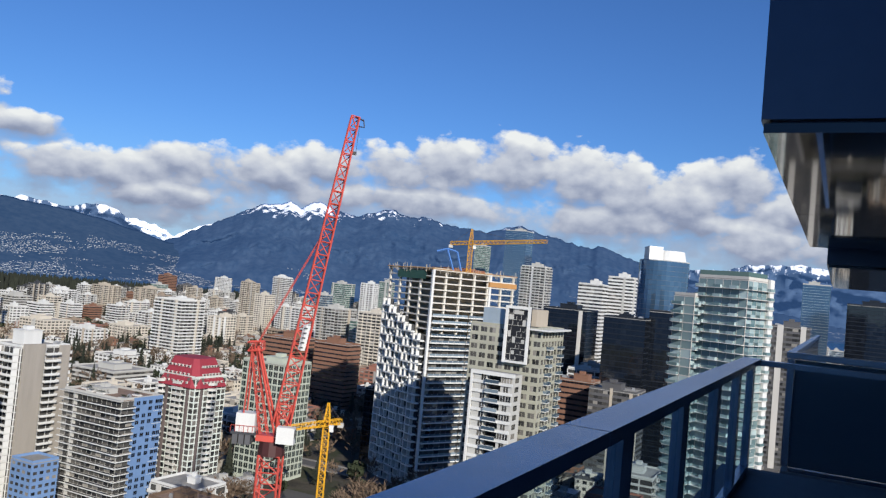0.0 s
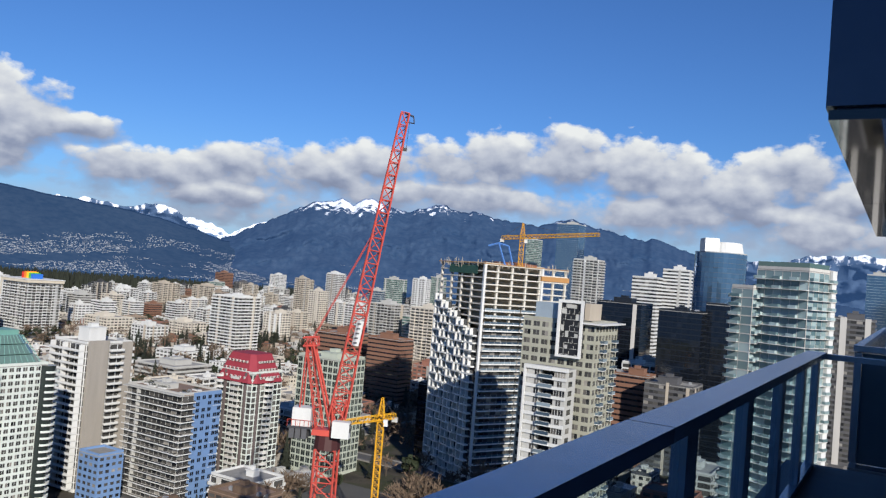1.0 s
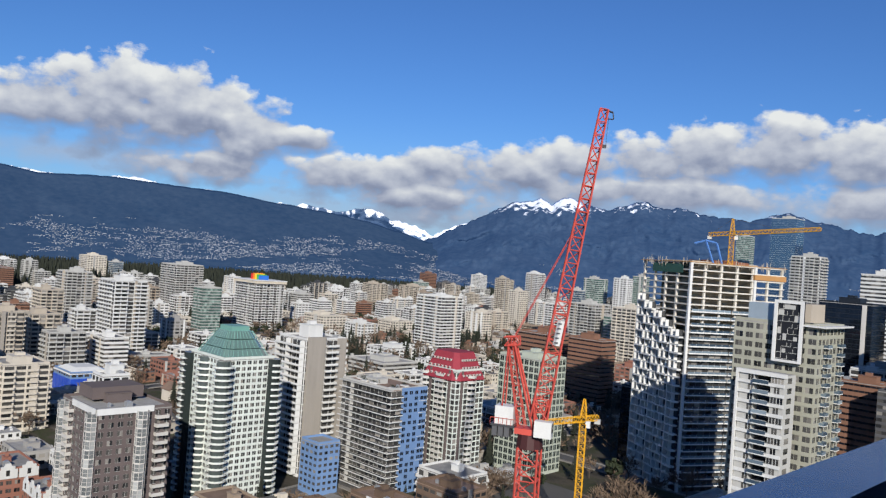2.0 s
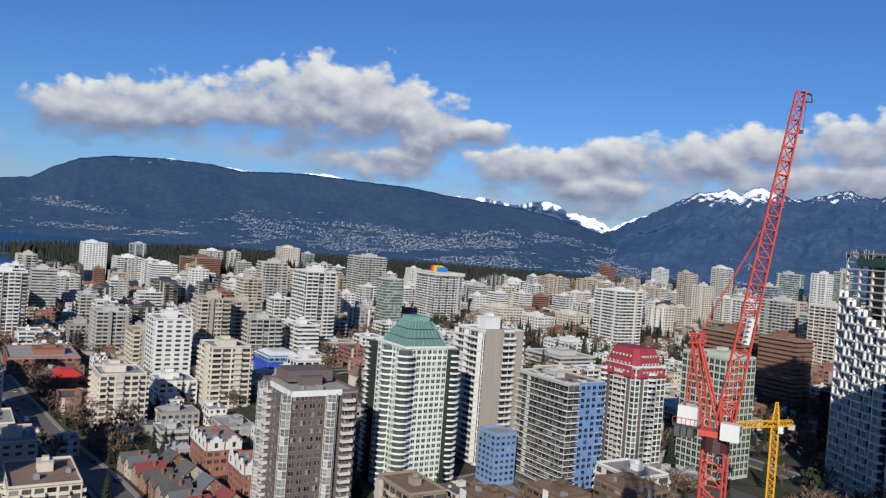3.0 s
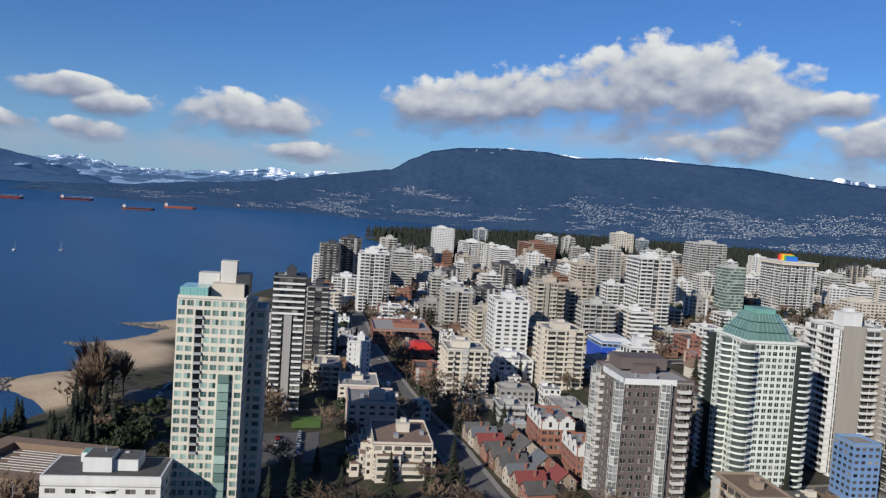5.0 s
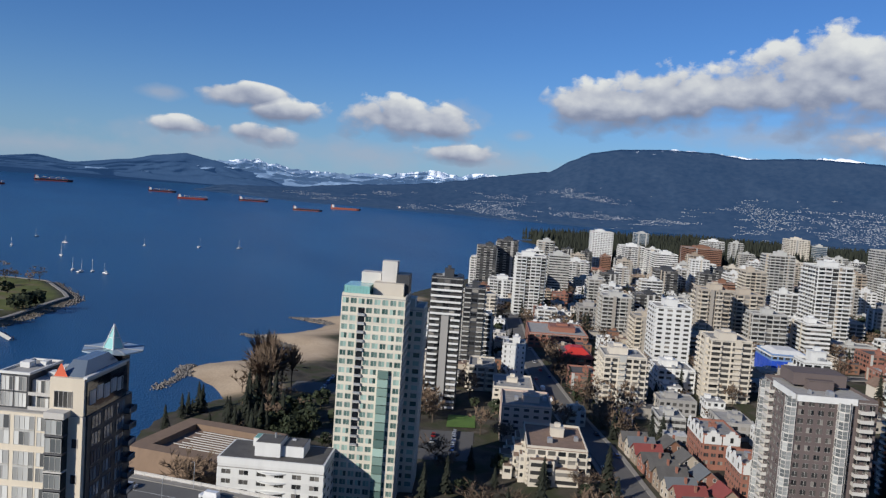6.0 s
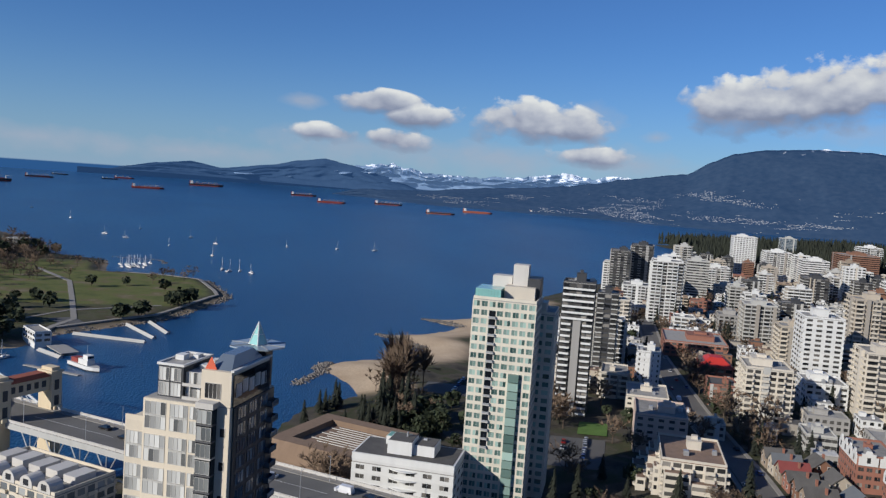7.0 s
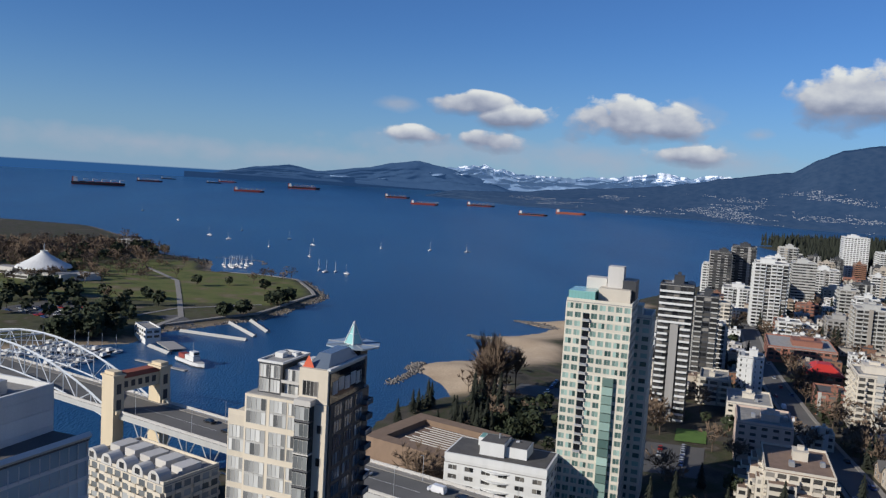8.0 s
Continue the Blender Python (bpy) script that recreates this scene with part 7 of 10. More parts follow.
def build_houses_row():
    """Old timber houses along the main street."""
    rnd = random.Random(21)
    walls, roofs = (RED_BRICK, TAN, BEIGE, TAN, BROWN), (ROOF_DARK, ROOF_DARK, mat('dull_red_shingle', (0.20, 0.05, 0.045), 0.9), ROOF_DARK, mat("slate_grey_roof", (0.13, 0.14, 0.15), 0.8))
    for k in range(9):
        x, y = -192 - 8.6 * k, 181.5 + 3.3 * k
        kit = pitched_house(7.0, 10.5, 4.2 + rnd.random(), walls[k % 5], roofs[(k * 2) % 5])
        kit.matrix_basis = rot_z(x, y, ground(x, y), -19 + rnd.uniform(-2, 2))
        TAKEN.append((x, y, 5.5))
        if k % 2:
            x2, y2 = x + 4.0, y + 12
            kit = pitched_house(7.4, 9.0, 4.4, walls[(k + 2) % 5], roofs[(k + 1) % 5])
            kit.matrix_basis = rot_z(x2, y2, ground(x2, y2), 71)
            TAKEN.append((x2, y2, 5.5))


STYLES["grid_greenblock"] = (mat("pale_sage_precast", (0.40, 0.43, 0.36), 0.8, streak=True), GLASS_DEEP_GREEN, WHITE, dict(bay=2.6, pier=0.55, sill=0.45, head=0.15))
WORDS["greenblock"] = "pale sage precast"
UMBER = mat("umber_brown_concrete", (0.135, 0.090, 0.062), 0.9, vary=0.2, streak=True)
STYLES["band_umber"] = (UMBER, GLASS, BEIGE, dict(bay=3.0, pier=0.6, sill=1.2, head=0.5))
WORDS["umber"] = "umber brown concrete"


def build_near_low():
    tower(-295.5, 175.1, 26.0, 21.0, -27.0, 5, "grid_salmon", sh=2.69, z0=7.0, mech=0.3, mech_h=3.0, label="salmon rendered block with deep window slots")
    tower(-349.2, 198.6, 28.0, 20.0, -27.0, 3, "grid_cream", sh=2.5, z0=6.3, mech=0.25, mech_h=2.4, label="peach low-rise with roof terrace")
    tower(-331.0, 189.0, 10.0, 12.0, -27.0, 2, "grid_cream", sh=2.7, z0=6.6, mech=0, roof=mat("blue_roof_membrane", (0.10, 0.14, 0.28), 0.7), label="small house with blue-grey roof")
    tower(-390.6, 221.2, 15.0, 12.5, -27.0, 7, "grid_white", sh=2.81, z0=6.2, mech=0.3, pieces=True, bay=2.6, pier=1.5, label="bright white seven-storey block with small windows")
    tower(-389.2, 329.5, 25.3, 21.5, -27.0, 13, "grid_white", sh=2.84, z0=11.2, mech=0.35, mech_h=4.5, bay=4.2, pier=2.2, label="bright white tower with tall bare wall and balconies")
    tower(-67.2, 342.1, 22.0, 18.7, -27.0, 17, "grid_greenblock", sh=2.82, z0=20.8, mech=0.4, mech_h=2.5, pieces=True, bay=2.6, pier=0.55, sill=0.45, head=0.15, label="green glass block with pale window grid behind the crane")
    for x, y, w, d, n, s in ((-262, 262, 22, 14, 2, "grid_grey"), (-236, 262, 18, 16, 2, "grid_white"), (-278, 240, 16, 12, 2, "band_grey"), (-226, 290, 20, 15, 2, "grid_grey"), (-255, 300, 22, 14, 3, "grid_cream"), (-206, 262, 16, 14, 3, "grid_brick"),
                             (-300, 262, 14, 18, 2, "grid_grey"), (-285, 345, 20, 16, 3, "grid_white"), (-215, 330, 20, 16, 3, "grid_cream"), (-92, 236, 16, 13, 5, "band_umber"), (-72, 246, 18, 14, 6, "band_umber"), (-110, 226, 18, 14, 4, "band_umber"), (-48, 232, 16, 14, 5, "band_umber"),
                             (-26, 238, 14, 12, 4, "band_umber"), (-70, 215, 18, 12, 3, "grid_brick"), (-300, 205, 10, 8, 2, "grid_cream")):
        tower(x, y, w, d, -27.0, n, s, z0=None, mech=0.3, mech_h=2.6, name="low_rise_block", roof=ROOF_BROWN if "umber" in s else None)
    tower(-252.0, 243.0, 12.0, 15.0, -27.0, 2, "grid_white", mech=0.0, roof=mat("blue_roof_membrane", (0.10, 0.14, 0.28), 0.7), name="low_rise_block", label="low shop with pale blue roof")




build_near_low()
build_terraced_flats()
build_gabled_row(-236.1, 227.3, 22.8, 14.0, -27.0, 4, 2.9, 11.1, 4)
build_gabled_row(-203.9, 215.2, 17.6, 12.0, -27.0, 4, 2.7, 11.5, 3)
build_tarp_building()
build_hall()


# ---- streets ----
ASPHALT = mat("worn_asphalt", (0.095, 0.092, 0.088), 0.9, vary=0.25, stain=0.08)
CONCRETE_WALK = mat("concrete_sidewalk", (0.25, 0.235, 0.21), 0.9, vary=0.25)
GU, GV = bearing(63.0, 1.0), bearing(-27.0, 1.0)   # the two street directions
ROADS = []


def strip(name, line, width, lift, material, label, step=8.0, kerb=0.0):
    """A paved strip that follows the ground along a line of plan points."""
    pts = []
    for (ax, ay), (bx, by) in zip(line, line[1:]):
        n = max(1, int(math.hypot(bx - ax, by - ay) / step))
        pts += [(ax + (bx - ax) * k / n, ay + (by - ay) * k / n) for k in range(n)]
    pts.append(line[-1])
    verts, faces = [], []
    for k, (x, y) in enumerate(pts):
        a, b = pts[max(k - 1, 0)], pts[min(k + 1, len(pts) - 1)]
        dx, dy = b[0] - a[0], b[1] - a[1]
        q = math.hypot(dx, dy)
        nx, ny = -dy / q, dx / q
        h = max(ground(x + nx * s * width / 2, y + ny * s * width / 2) for s in (-1, 0, 1)) + lift
        for s, z in ((-0.5, h - kerb), (-0.5, h), (0.5, h), (0.5, h - kerb)):
            verts.append((x + nx * width * s, y + ny * width * s, z))
    for k in range(len(pts) - 1):
        for j in range(3):
            faces.append((4 * k + j, 4 * k + j + 1, 4 * k + j + 5, 4 * k + j + 4))
    me = mesh_of(name, verts, [f[::-1] for f in faces], [material])
    return single(name, me, Matrix(), label, name, kind="structure")


def street(line, width, label="grey asphalt street between the blocks", walk_w=1.9, material=ASPHALT):
    strip("road", line, width, 0.25, material, label, kerb=1.2)
    for (a, b) in zip(line, line[1:]):
        ROADS.append((a, b, width / 2 + walk_w))
    for s in (-1, 1):
        off = []
        for k, (x, y) in enumerate(line):
            a, b = line[max(k - 1, 0)], line[min(k + 1, len(line) - 1)]
            dx, dy = b[0] - a[0], b[1] - a[1]
            q = math.hypot(dx, dy)
            off.append((x - dy / q * s * (width + walk_w) / 2, y + dx / q * s * (width + walk_w) / 2))
        strip("pavement", off, walk_w, 0.40, CONCRETE_WALK, "pale concrete pavement with a kerb", kerb=1.2)


def near_road(x, y, margin):
    for (a, b, hw) in ROADS:
        dx, dy = b[0] - a[0], b[1] - a[1]
        t = min(1, max(0, ((x - a[0]) * dx + (y - a[1]) * dy) / (dx * dx + dy * dy)))
        if math.hypot(x - a[0] - t * dx, y - a[1] - t * dy) < hw + margin:
            return True
    return False


TAKEN += [(-294, 131, 22), (-300, 112, 14), (-392, 116, 20), (-321, 157, 11), (-372, 262, 9), (-45, 300, 20)]
MAIN_STREET = [(-95, 128), (-210, 172), (-254, 190), (-317, 212), (-352, 225), (-470, 272), (-620, 345)]
# the main street gets a paler asphalt than the other streets
street(MAIN_STREET, 11, "long asphalt street running down to the bay", material=mat("pale_asphalt", (0.155, 0.148, 0.138), 0.9, vary=0.25, stain=0.08))
for k in range(1, 9):   # streets across the slope
    o = GV * (95 + 105 * k)
    ends = [o + GU * (-330 + 25 * k), o + GU * (560 + 75 * k)]
    street([tuple(e.xy) for e in ends], 8.5)
for k in range(-2, 8):  # and down it
    o = GU * (110 * k + 30)
    ends = [o + GV * (210 if k > 2 else 150), o + GV * 1050]
    street([tuple(e.xy) for e in ends], 8.0)


# ---- lawns and yards ----

def patch(name, material, x, y, w, d, rot, lift, label):
    """A flat patch of lawn or paving laid on the ground, with a raised edge."""
    q = Build()
    n = 6
    for i in range(n):
        for j in range(n):
            c = []
            for a, e in ((i, j), (i + 1, j), (i + 1, j + 1), (i, j + 1)):
                p = rot_z(x, y, 0, rot) @ Vector((w * (a / n - 0.5), d * (e / n - 0.5), 0))
                c.append((p.x, p.y, ground(p.x, p.y) + lift))
            q.quad(c)
    single(name, q.mesh(name, [material]), Matrix(), label, name, kind="structure")


LAWN = mat("green_lawn", (0.085, 0.16, 0.03), 0.95, vary=0.25, grain=3.0, stain=0.2)
patch("lawn", LAWN, -321, 157, 20, 13, -27, 0.35, "small bright green lawn by the dark tower")
patch("lawn", LAWN, -372, 262, 16, 10, -27, 0.35, "green lawn strip beside the street")
patch("parking_lot", ASPHALT, -294, 131, 40, 34, -27, 0.12, "asphalt parking lot between the towers")
patch("parking_lot", ASPHALT, -392, 116, 44, 22, 63, 0.12, "asphalt parking lot behind the beach")
patch("parking_lot", ASPHALT, -585, -200, 60, 46, 63, 0.12, "asphalt parking lot beside the marina")
patch("forecourt", CONCRETE_WALK, -118, 262, 40, 16, -27, 0.15, "pale paved forecourt in front of the glazed tower")
TAKEN.append((-118, 262, 16))
patch("parking_lot", ASPHALT, -45, 300, 46, 36, -27, 0.12, "asphalt yard behind the crane")
centre = Vector((-760, -170, 0))
PATH = []
for px, py in PARK[1:11]:
    v = (centre - Vector((px, py, 0))).normalized() * 11
    PATH.append((px + v.x, py + v.y))
strip("footpath", PATH, 3.2, 0.3, CONCRETE_WALK, "pale footpath along the park shore", kerb=1.0)


strip("footpath", [(-526, -124), (-575, -110), (-660, -128), (-760, -150), (-851, -198)], 4.0, 0.3, CONCRETE_WALK, "pale footpath across the park lawn", kerb=1.0)
strip("footpath", [(-560, -150), (-610, -120), (-640, -60)], 3.0, 0.3, CONCRETE_WALK, "pale footpath across the park lawn", kerb=1.0)
patch("parking_lot", ASPHALT, -560, -108, 46, 16, 30, 0.12, "asphalt parking lot by the launching ramps")


# ---- tower cranes ----
CRANE_RED = mat("red_crane_paint", (0.50, 0.075, 0.055), 0.5, vary=0.12)
CRANE_YELLOW = mat("yellow_crane_paint", (0.70, 0.36, 0.02), 0.5, vary=0.12)
CRANE_BLUE = mat("blue_crane_paint", (0.08, 0.20, 0.50), 0.5)
STEEL_ROPE = mat("steel_rope", (0.10, 0.10, 0.11), 0.5, 0.5)


def lattice(b, name, p, q, w0, w1, r, material, bays, label=""):
    """A lattice boom of four chords with zigzag lacing from p to q."""
    p, q = Vector(p), Vector(q)
    d = (q - p).normalized()
    side = d.cross(Vector((0, 0, 1)))
    side = (side if side.length > 0.1 else Vector((1, 0, 0))).normalized()
    up = side.cross(d).normalized()
    m = Build()
    rings = []
    for k in range(bays + 1):
        t = k / bays
        w = (w0 + (w1 - w0) * t) / 2
        c = p.lerp(q, t)
        rings.append([c + side * a * w + up * e * w for a, e in ((-1, -1), (1, -1), (1, 1), (-1, 1))])
    for a, c in zip(rings, rings[1:]):
        for j in range(4):
            m.beam(a[j], c[j], r)
            m.beam(a[j], c[(j + 1) % 4], r * 0.6)
            m.beam(c[j], c[(j + 1) % 4], r * 0.6)
    return part(name, m.mesh(name, [material]), b, label=label)


def rope(b, p, q, r=0.04, name="rope", material=STEEL_ROPE):
    m = Build()
    m.beam(p, q, r, 0, 4)
    part(name, m.mesh(name, [material]), b)


def solid(b, name, material, x0, y0, z0, x1, y1, z1, label=""):
    return skin(b, name, material, x0, y0, z0, x1, y1, z1, label)


def build_luffing_crane():
    x, y = bearing(10.95, 140).xy
    b = thing("tower_crane", rot_z(x, y, 0, 0), "red luffing tower crane with white counterweights", "crane")
    g = ground(x, y)
    foot, tip = Vector((1.3, 0, 83.6)), bearing(7.35, 140, 138.2) - Vector((x, y, 0))
    lattice(b, "mast", (0, 0, g), (0, 0, 78.0), 3.6, 3.6, 0.20, CRANE_RED, 22)
    q = Build()
    q.prism([(2.4 * math.cos(t), 2.4 * math.sin(t)) for t in np.linspace(0, 2 * math.pi, 13)[:12]], 78.0, 80.4, 0, 0, 0.1)
    part("slew_ring", q.mesh("slew_ring", [mat("dark_oxide_red_paint", (0.05, 0.014, 0.014), 0.6)]), b)
    solid(b, "turntable", CRANE_RED, -2.6, -1.6, 80.4, 2.8, 1.6, 81.4)
    solid(b, "operator_cab", WHITE, 1.2, -3.4, 80.6, 4.2, -1.7, 83.4, "white operator cab with red trim")
    solid(b, "cab_window", GLASS, 4.21, -3.3, 81.6, 4.28, -1.8, 83.1)
    solid(b, "machinery_deck", CHARCOAL, -7.0, -1.6, 81.3, -2.62, 1.6, 81.7)
    solid(b, "machinery_house", WHITE, -6.3, -1.5, 81.72, -3.0, 1.5, 84.9, "white machinery house")
    for k in range(3):
        solid(b, "counterweight", DARK_GREY, -6.6 + 1.1 * k, -1.7, 79.6, -5.7 + 1.1 * k, 1.7, 81.28)
    q = Build()
    for k in range(7):
        q.beam((-7.0 + 0.75 * k, -1.7, 81.7), (-7.0 + 0.75 * k, -1.7, 82.8), 0.05)
    q.beam((-7.0, -1.7, 82.8), (-2.5, -1.7, 82.8), 0.05)
    part("handrail", q.mesh("handrail", [CRANE_RED]), b)
    top = Vector((-4.3, 0, 96.2))
    for s in (-1, 1):
        q = Build()
        q.beam((0.6, s * 1.3, 81.4), top + Vector((0.4, s * 0.7, 0)), 0.22)
        part("a_frame", q.mesh("a_frame", [CRANE_RED]), b)
        q = Build()
        q.beam((-5.2, s * 1.4, 81.7), top + Vector((-0.6, s * 0.7, 0)), 0.14)
        part("back_stay", q.mesh("back_stay", [CRANE_RED]), b)
    lattice(b, "a_frame_head", top + Vector((-1.4, 0, 0)), top + Vector((1.2, 0, 0.3)), 1.5, 1.5, 0.16, CRANE_RED, 2)
    lattice(b, "a_frame_leg", (-1.6, 0, 81.4), top + Vector((-0.4, 0, -0.5)), 1.3, 0.9, 0.10, CRANE_RED, 8)
    jib = lattice(b, "jib", foot, tip, 2.9, 1.4, 0.17, CRANE_RED, 24)
    lattice(b, "jib_root", foot + Vector((0, 0, -1.6)), foot + (tip - foot) * 0.06, 1.2, 2.6, 0.16, CRANE_RED, 2)
    for s in (-0.6, 0.6):
        rope(b, top + Vector((0, s, 0.4)), foot.lerp(tip, 0.60) + Vector((-0.6, s, 0.5)), 0.07, "luffing_rope", CRANE_RED)
    head = tip + Vector((1.6, -0.4, -0.6))
    q = Build()
    q.beam(tip, head, 0.16)
    q.beam(tip + Vector((0, 0, -1.6)), head + Vector((0.2, 0, -1.2)), 0.1)
    q.beam(head, head + Vector((0.2, 0, -1.2)), 0.1)
    part("jib_head", q.mesh("jib_head", [STEEL_ROPE]), b)
    for s in (0, 0.5):
        rope(b, tip + Vector((0.4 + s, 0, -1.2)), Vector((tip.x + 0.2 + s, tip.y, 132.0)), 0.035, "hoist_rope")
    solid(b, "hook_block", CHARCOAL, tip.x + 0.1, tip.y - 0.2, 131.4, tip.x + 0.8, tip.y + 0.2, 132.0)
    # plain bars stand for the maker's sign on the jib
    q = Build()
    a, c = foot.lerp(tip, 0.235), foot.lerp(tip, 0.315)
    q.beam(a + Vector((0.6, -1.5, 0)), c + Vector((0.6, -1.5, 0)), 0.62)
    part("sign_board", q.mesh("sign_board", [WHITE]), b, label="white sign board with dark bars")
    q = Build()
    for k in range(5):
        e = a.lerp(c, 0.12 + 0.19 * k) + Vector((0.6, -2.15, 0))
        q.box(e.x - 0.3, e.y - 0.04, e.z - 0.12, e.x + 0.3, e.y, e.z + 0.12)
    part("sign_bars", q.mesh("sign_bars", [CHARCOAL]), b)


def build_hammerhead(az, D, z0, z1, tip_az, tip_D, jib_z, material, label, w=1.6, back=None):
    x, y = bearing(az, D).xy
    b = thing("tower_crane", rot_z(x, y, 0, 0), label, "crane")
    lattice(b, "mast", (0, 0, z0), (0, 0, z1), w, w, w * 0.07, material, max(4, int((z1 - z0) / w)))
    tip = bearing(tip_az, tip_D, jib_z[1]) - Vector((x, y, 0))
    root = Vector((0, 0, jib_z[0]))
    lattice(b, "jib", root, tip, w * 0.85, w * 0.7, w * 0.065, material, max(6, int((tip - root).length / 1.8)))
    d = (root - tip).normalized()
    lattice(b, "counter_jib", root, root + d * (back or 9), w * 0.8, w * 0.8, w * 0.06, material, 5)
    e = root + d * (back or 9)
    q = Build()
    q.box(e.x - 0.9, e.y - 0.9, e.z - 2.0, e.x + 0.9, e.y + 0.9, e.z - 0.6)
    part("counterweight", q.mesh("counterweight", [LIGHT_GREY]), b)
    apex = root + Vector((0, 0, w * 3.2))
    lattice(b, "tower_head", root, apex, w, w * 0.3, w * 0.07, material, 4)
    rope(b, apex, root.lerp(tip, 0.66), 0.06, "pendant")
    rope(b, apex, e, 0.06, "pendant")
    q = Build()
    q.box(0.9, -1.0, jib_z[0] - 2.6, 2.4, 0.6, jib_z[0] - 0.5, 0)
    q.box(2.4, -0.9, jib_z[0] - 2.0, 2.46, 0.5, jib_z[0] - 0.8, 1)
    part("operator_cab", q.mesh("operator_cab", [WHITE, GLASS]), b)
    return b


build_luffing_crane()
build_hammerhead(-1.9, 352, 116.0, 129.5, -7.35, 338, (129.6, 132.2), CRANE_YELLOW, "yellow hammerhead crane on the unfinished tower", 1.9, 10)
build_hammerhead(7.25, 258, ground(-32, 256), 60.5, 10.6, 252, (62.0, 60.2), CRANE_YELLOW, "small yellow crane over a building pit", 2.0, 5)


def build_blue_mast():
    """Blue placing boom beside the crane on the unfinished tower."""
    x, y = bearing(-0.8, 352).xy
    b = thing("concrete_boom", rot_z(x, y, 116.5), "blue concrete placing boom on the unfinished tower", "boom")
    for p, q, n in (((0, 0, 0), (-3.5, 0, 9.5), "boom_arm"), ((-3.5, 0, 9.5), (-8.0, 0, 8.0), "boom_arm"), ((3.5, 0, 0), (1.0, 0, 8.5), "boom_arm"), ((1.0, 0, 8.5), (-3.5, 0, 9.5), "boom_arm")):
        m = Build()
        m.beam(p, q, 0.45)
        part(n, m.mesh(n, [CRANE_BLUE]), b)


build_blue_mast()


# ---- the waterfront: pool hall, bridge, park, boats ----
POOL_BROWN = mat("brown_exposed_concrete", (0.21, 0.145, 0.10), 0.95, streak=True, vary=0.2)
ROCK = mat("grey_rock", (0.17, 0.155, 0.14), 0.95, vary=0.4, per="island")
BRIDGE_CREAM = mat("cream_bridge_concrete", (0.58, 0.48, 0.33), 0.85, streak=True)
BRIDGE_STEEL = mat("grey_white_bridge_steel", (0.50, 0.53, 0.55), 0.5)


def build_pool_hall():
    b = thing("pool_hall", rot_z(-293.0, 41.0, 3.0, 50.0), "brown concrete hall with sloping walls and sunken roof", "building")
    TAKEN.append((-293, 41, 30))
    hw, hd, h = 25.0, 22.5, 10.0
    q = Build()
    q.prism([(-hw, -hd), (hw, -hd), (hw, hd), (-hw, hd)], -4, 4.0, 0)
    part("wall", q.mesh("wall", [POOL_BROWN]), b)
    q = Build()   # battered upper walls and the roof ring round a sunken court
    o0, o1, i1 = 1.0, 0.86, 0.60
    ring = lambda s, z: [(-hw * s, -hd * s, z), (hw * s, -hd * s, z), (hw * s, hd * s, z), (-hw * s, hd * s, z)]
    levels = [ring(o0, 4.0), ring(o1, h), ring(i1, h), ring(i1, h - 2.2)]
    for a, c in zip(levels, levels[1:]):
        for k in range(4):
            q.quad([a[k], a[(k + 1) % 4], c[(k + 1) % 4], c[k]])
    q.quad(levels[-1], 1)
    part("roof", q.mesh("roof", [POOL_BROWN, ROOF_BROWN]), b, label="brown roof ring round a sunken court")
    for k in range(11):
        q = Build()
        y = -11.5 + 2.3 * k
        q.box(-12.5 + 2 * (k % 3), y, h - 2.15, 12.5 - 3 * (k % 2), y + 0.22, h - 1.85)
        part("roof_rib", q.mesh("roof_rib", [LIGHT_GREY]), b)


BX, BY, BD = -217.5, 30.9, (-0.625, -0.78)


BRIDGE = Matrix(((BD[0], 0.78, 0, BX), (BD[1], -0.625, 0, BY), (0, 0, 1, 0), (0, 0, 0, 1)))


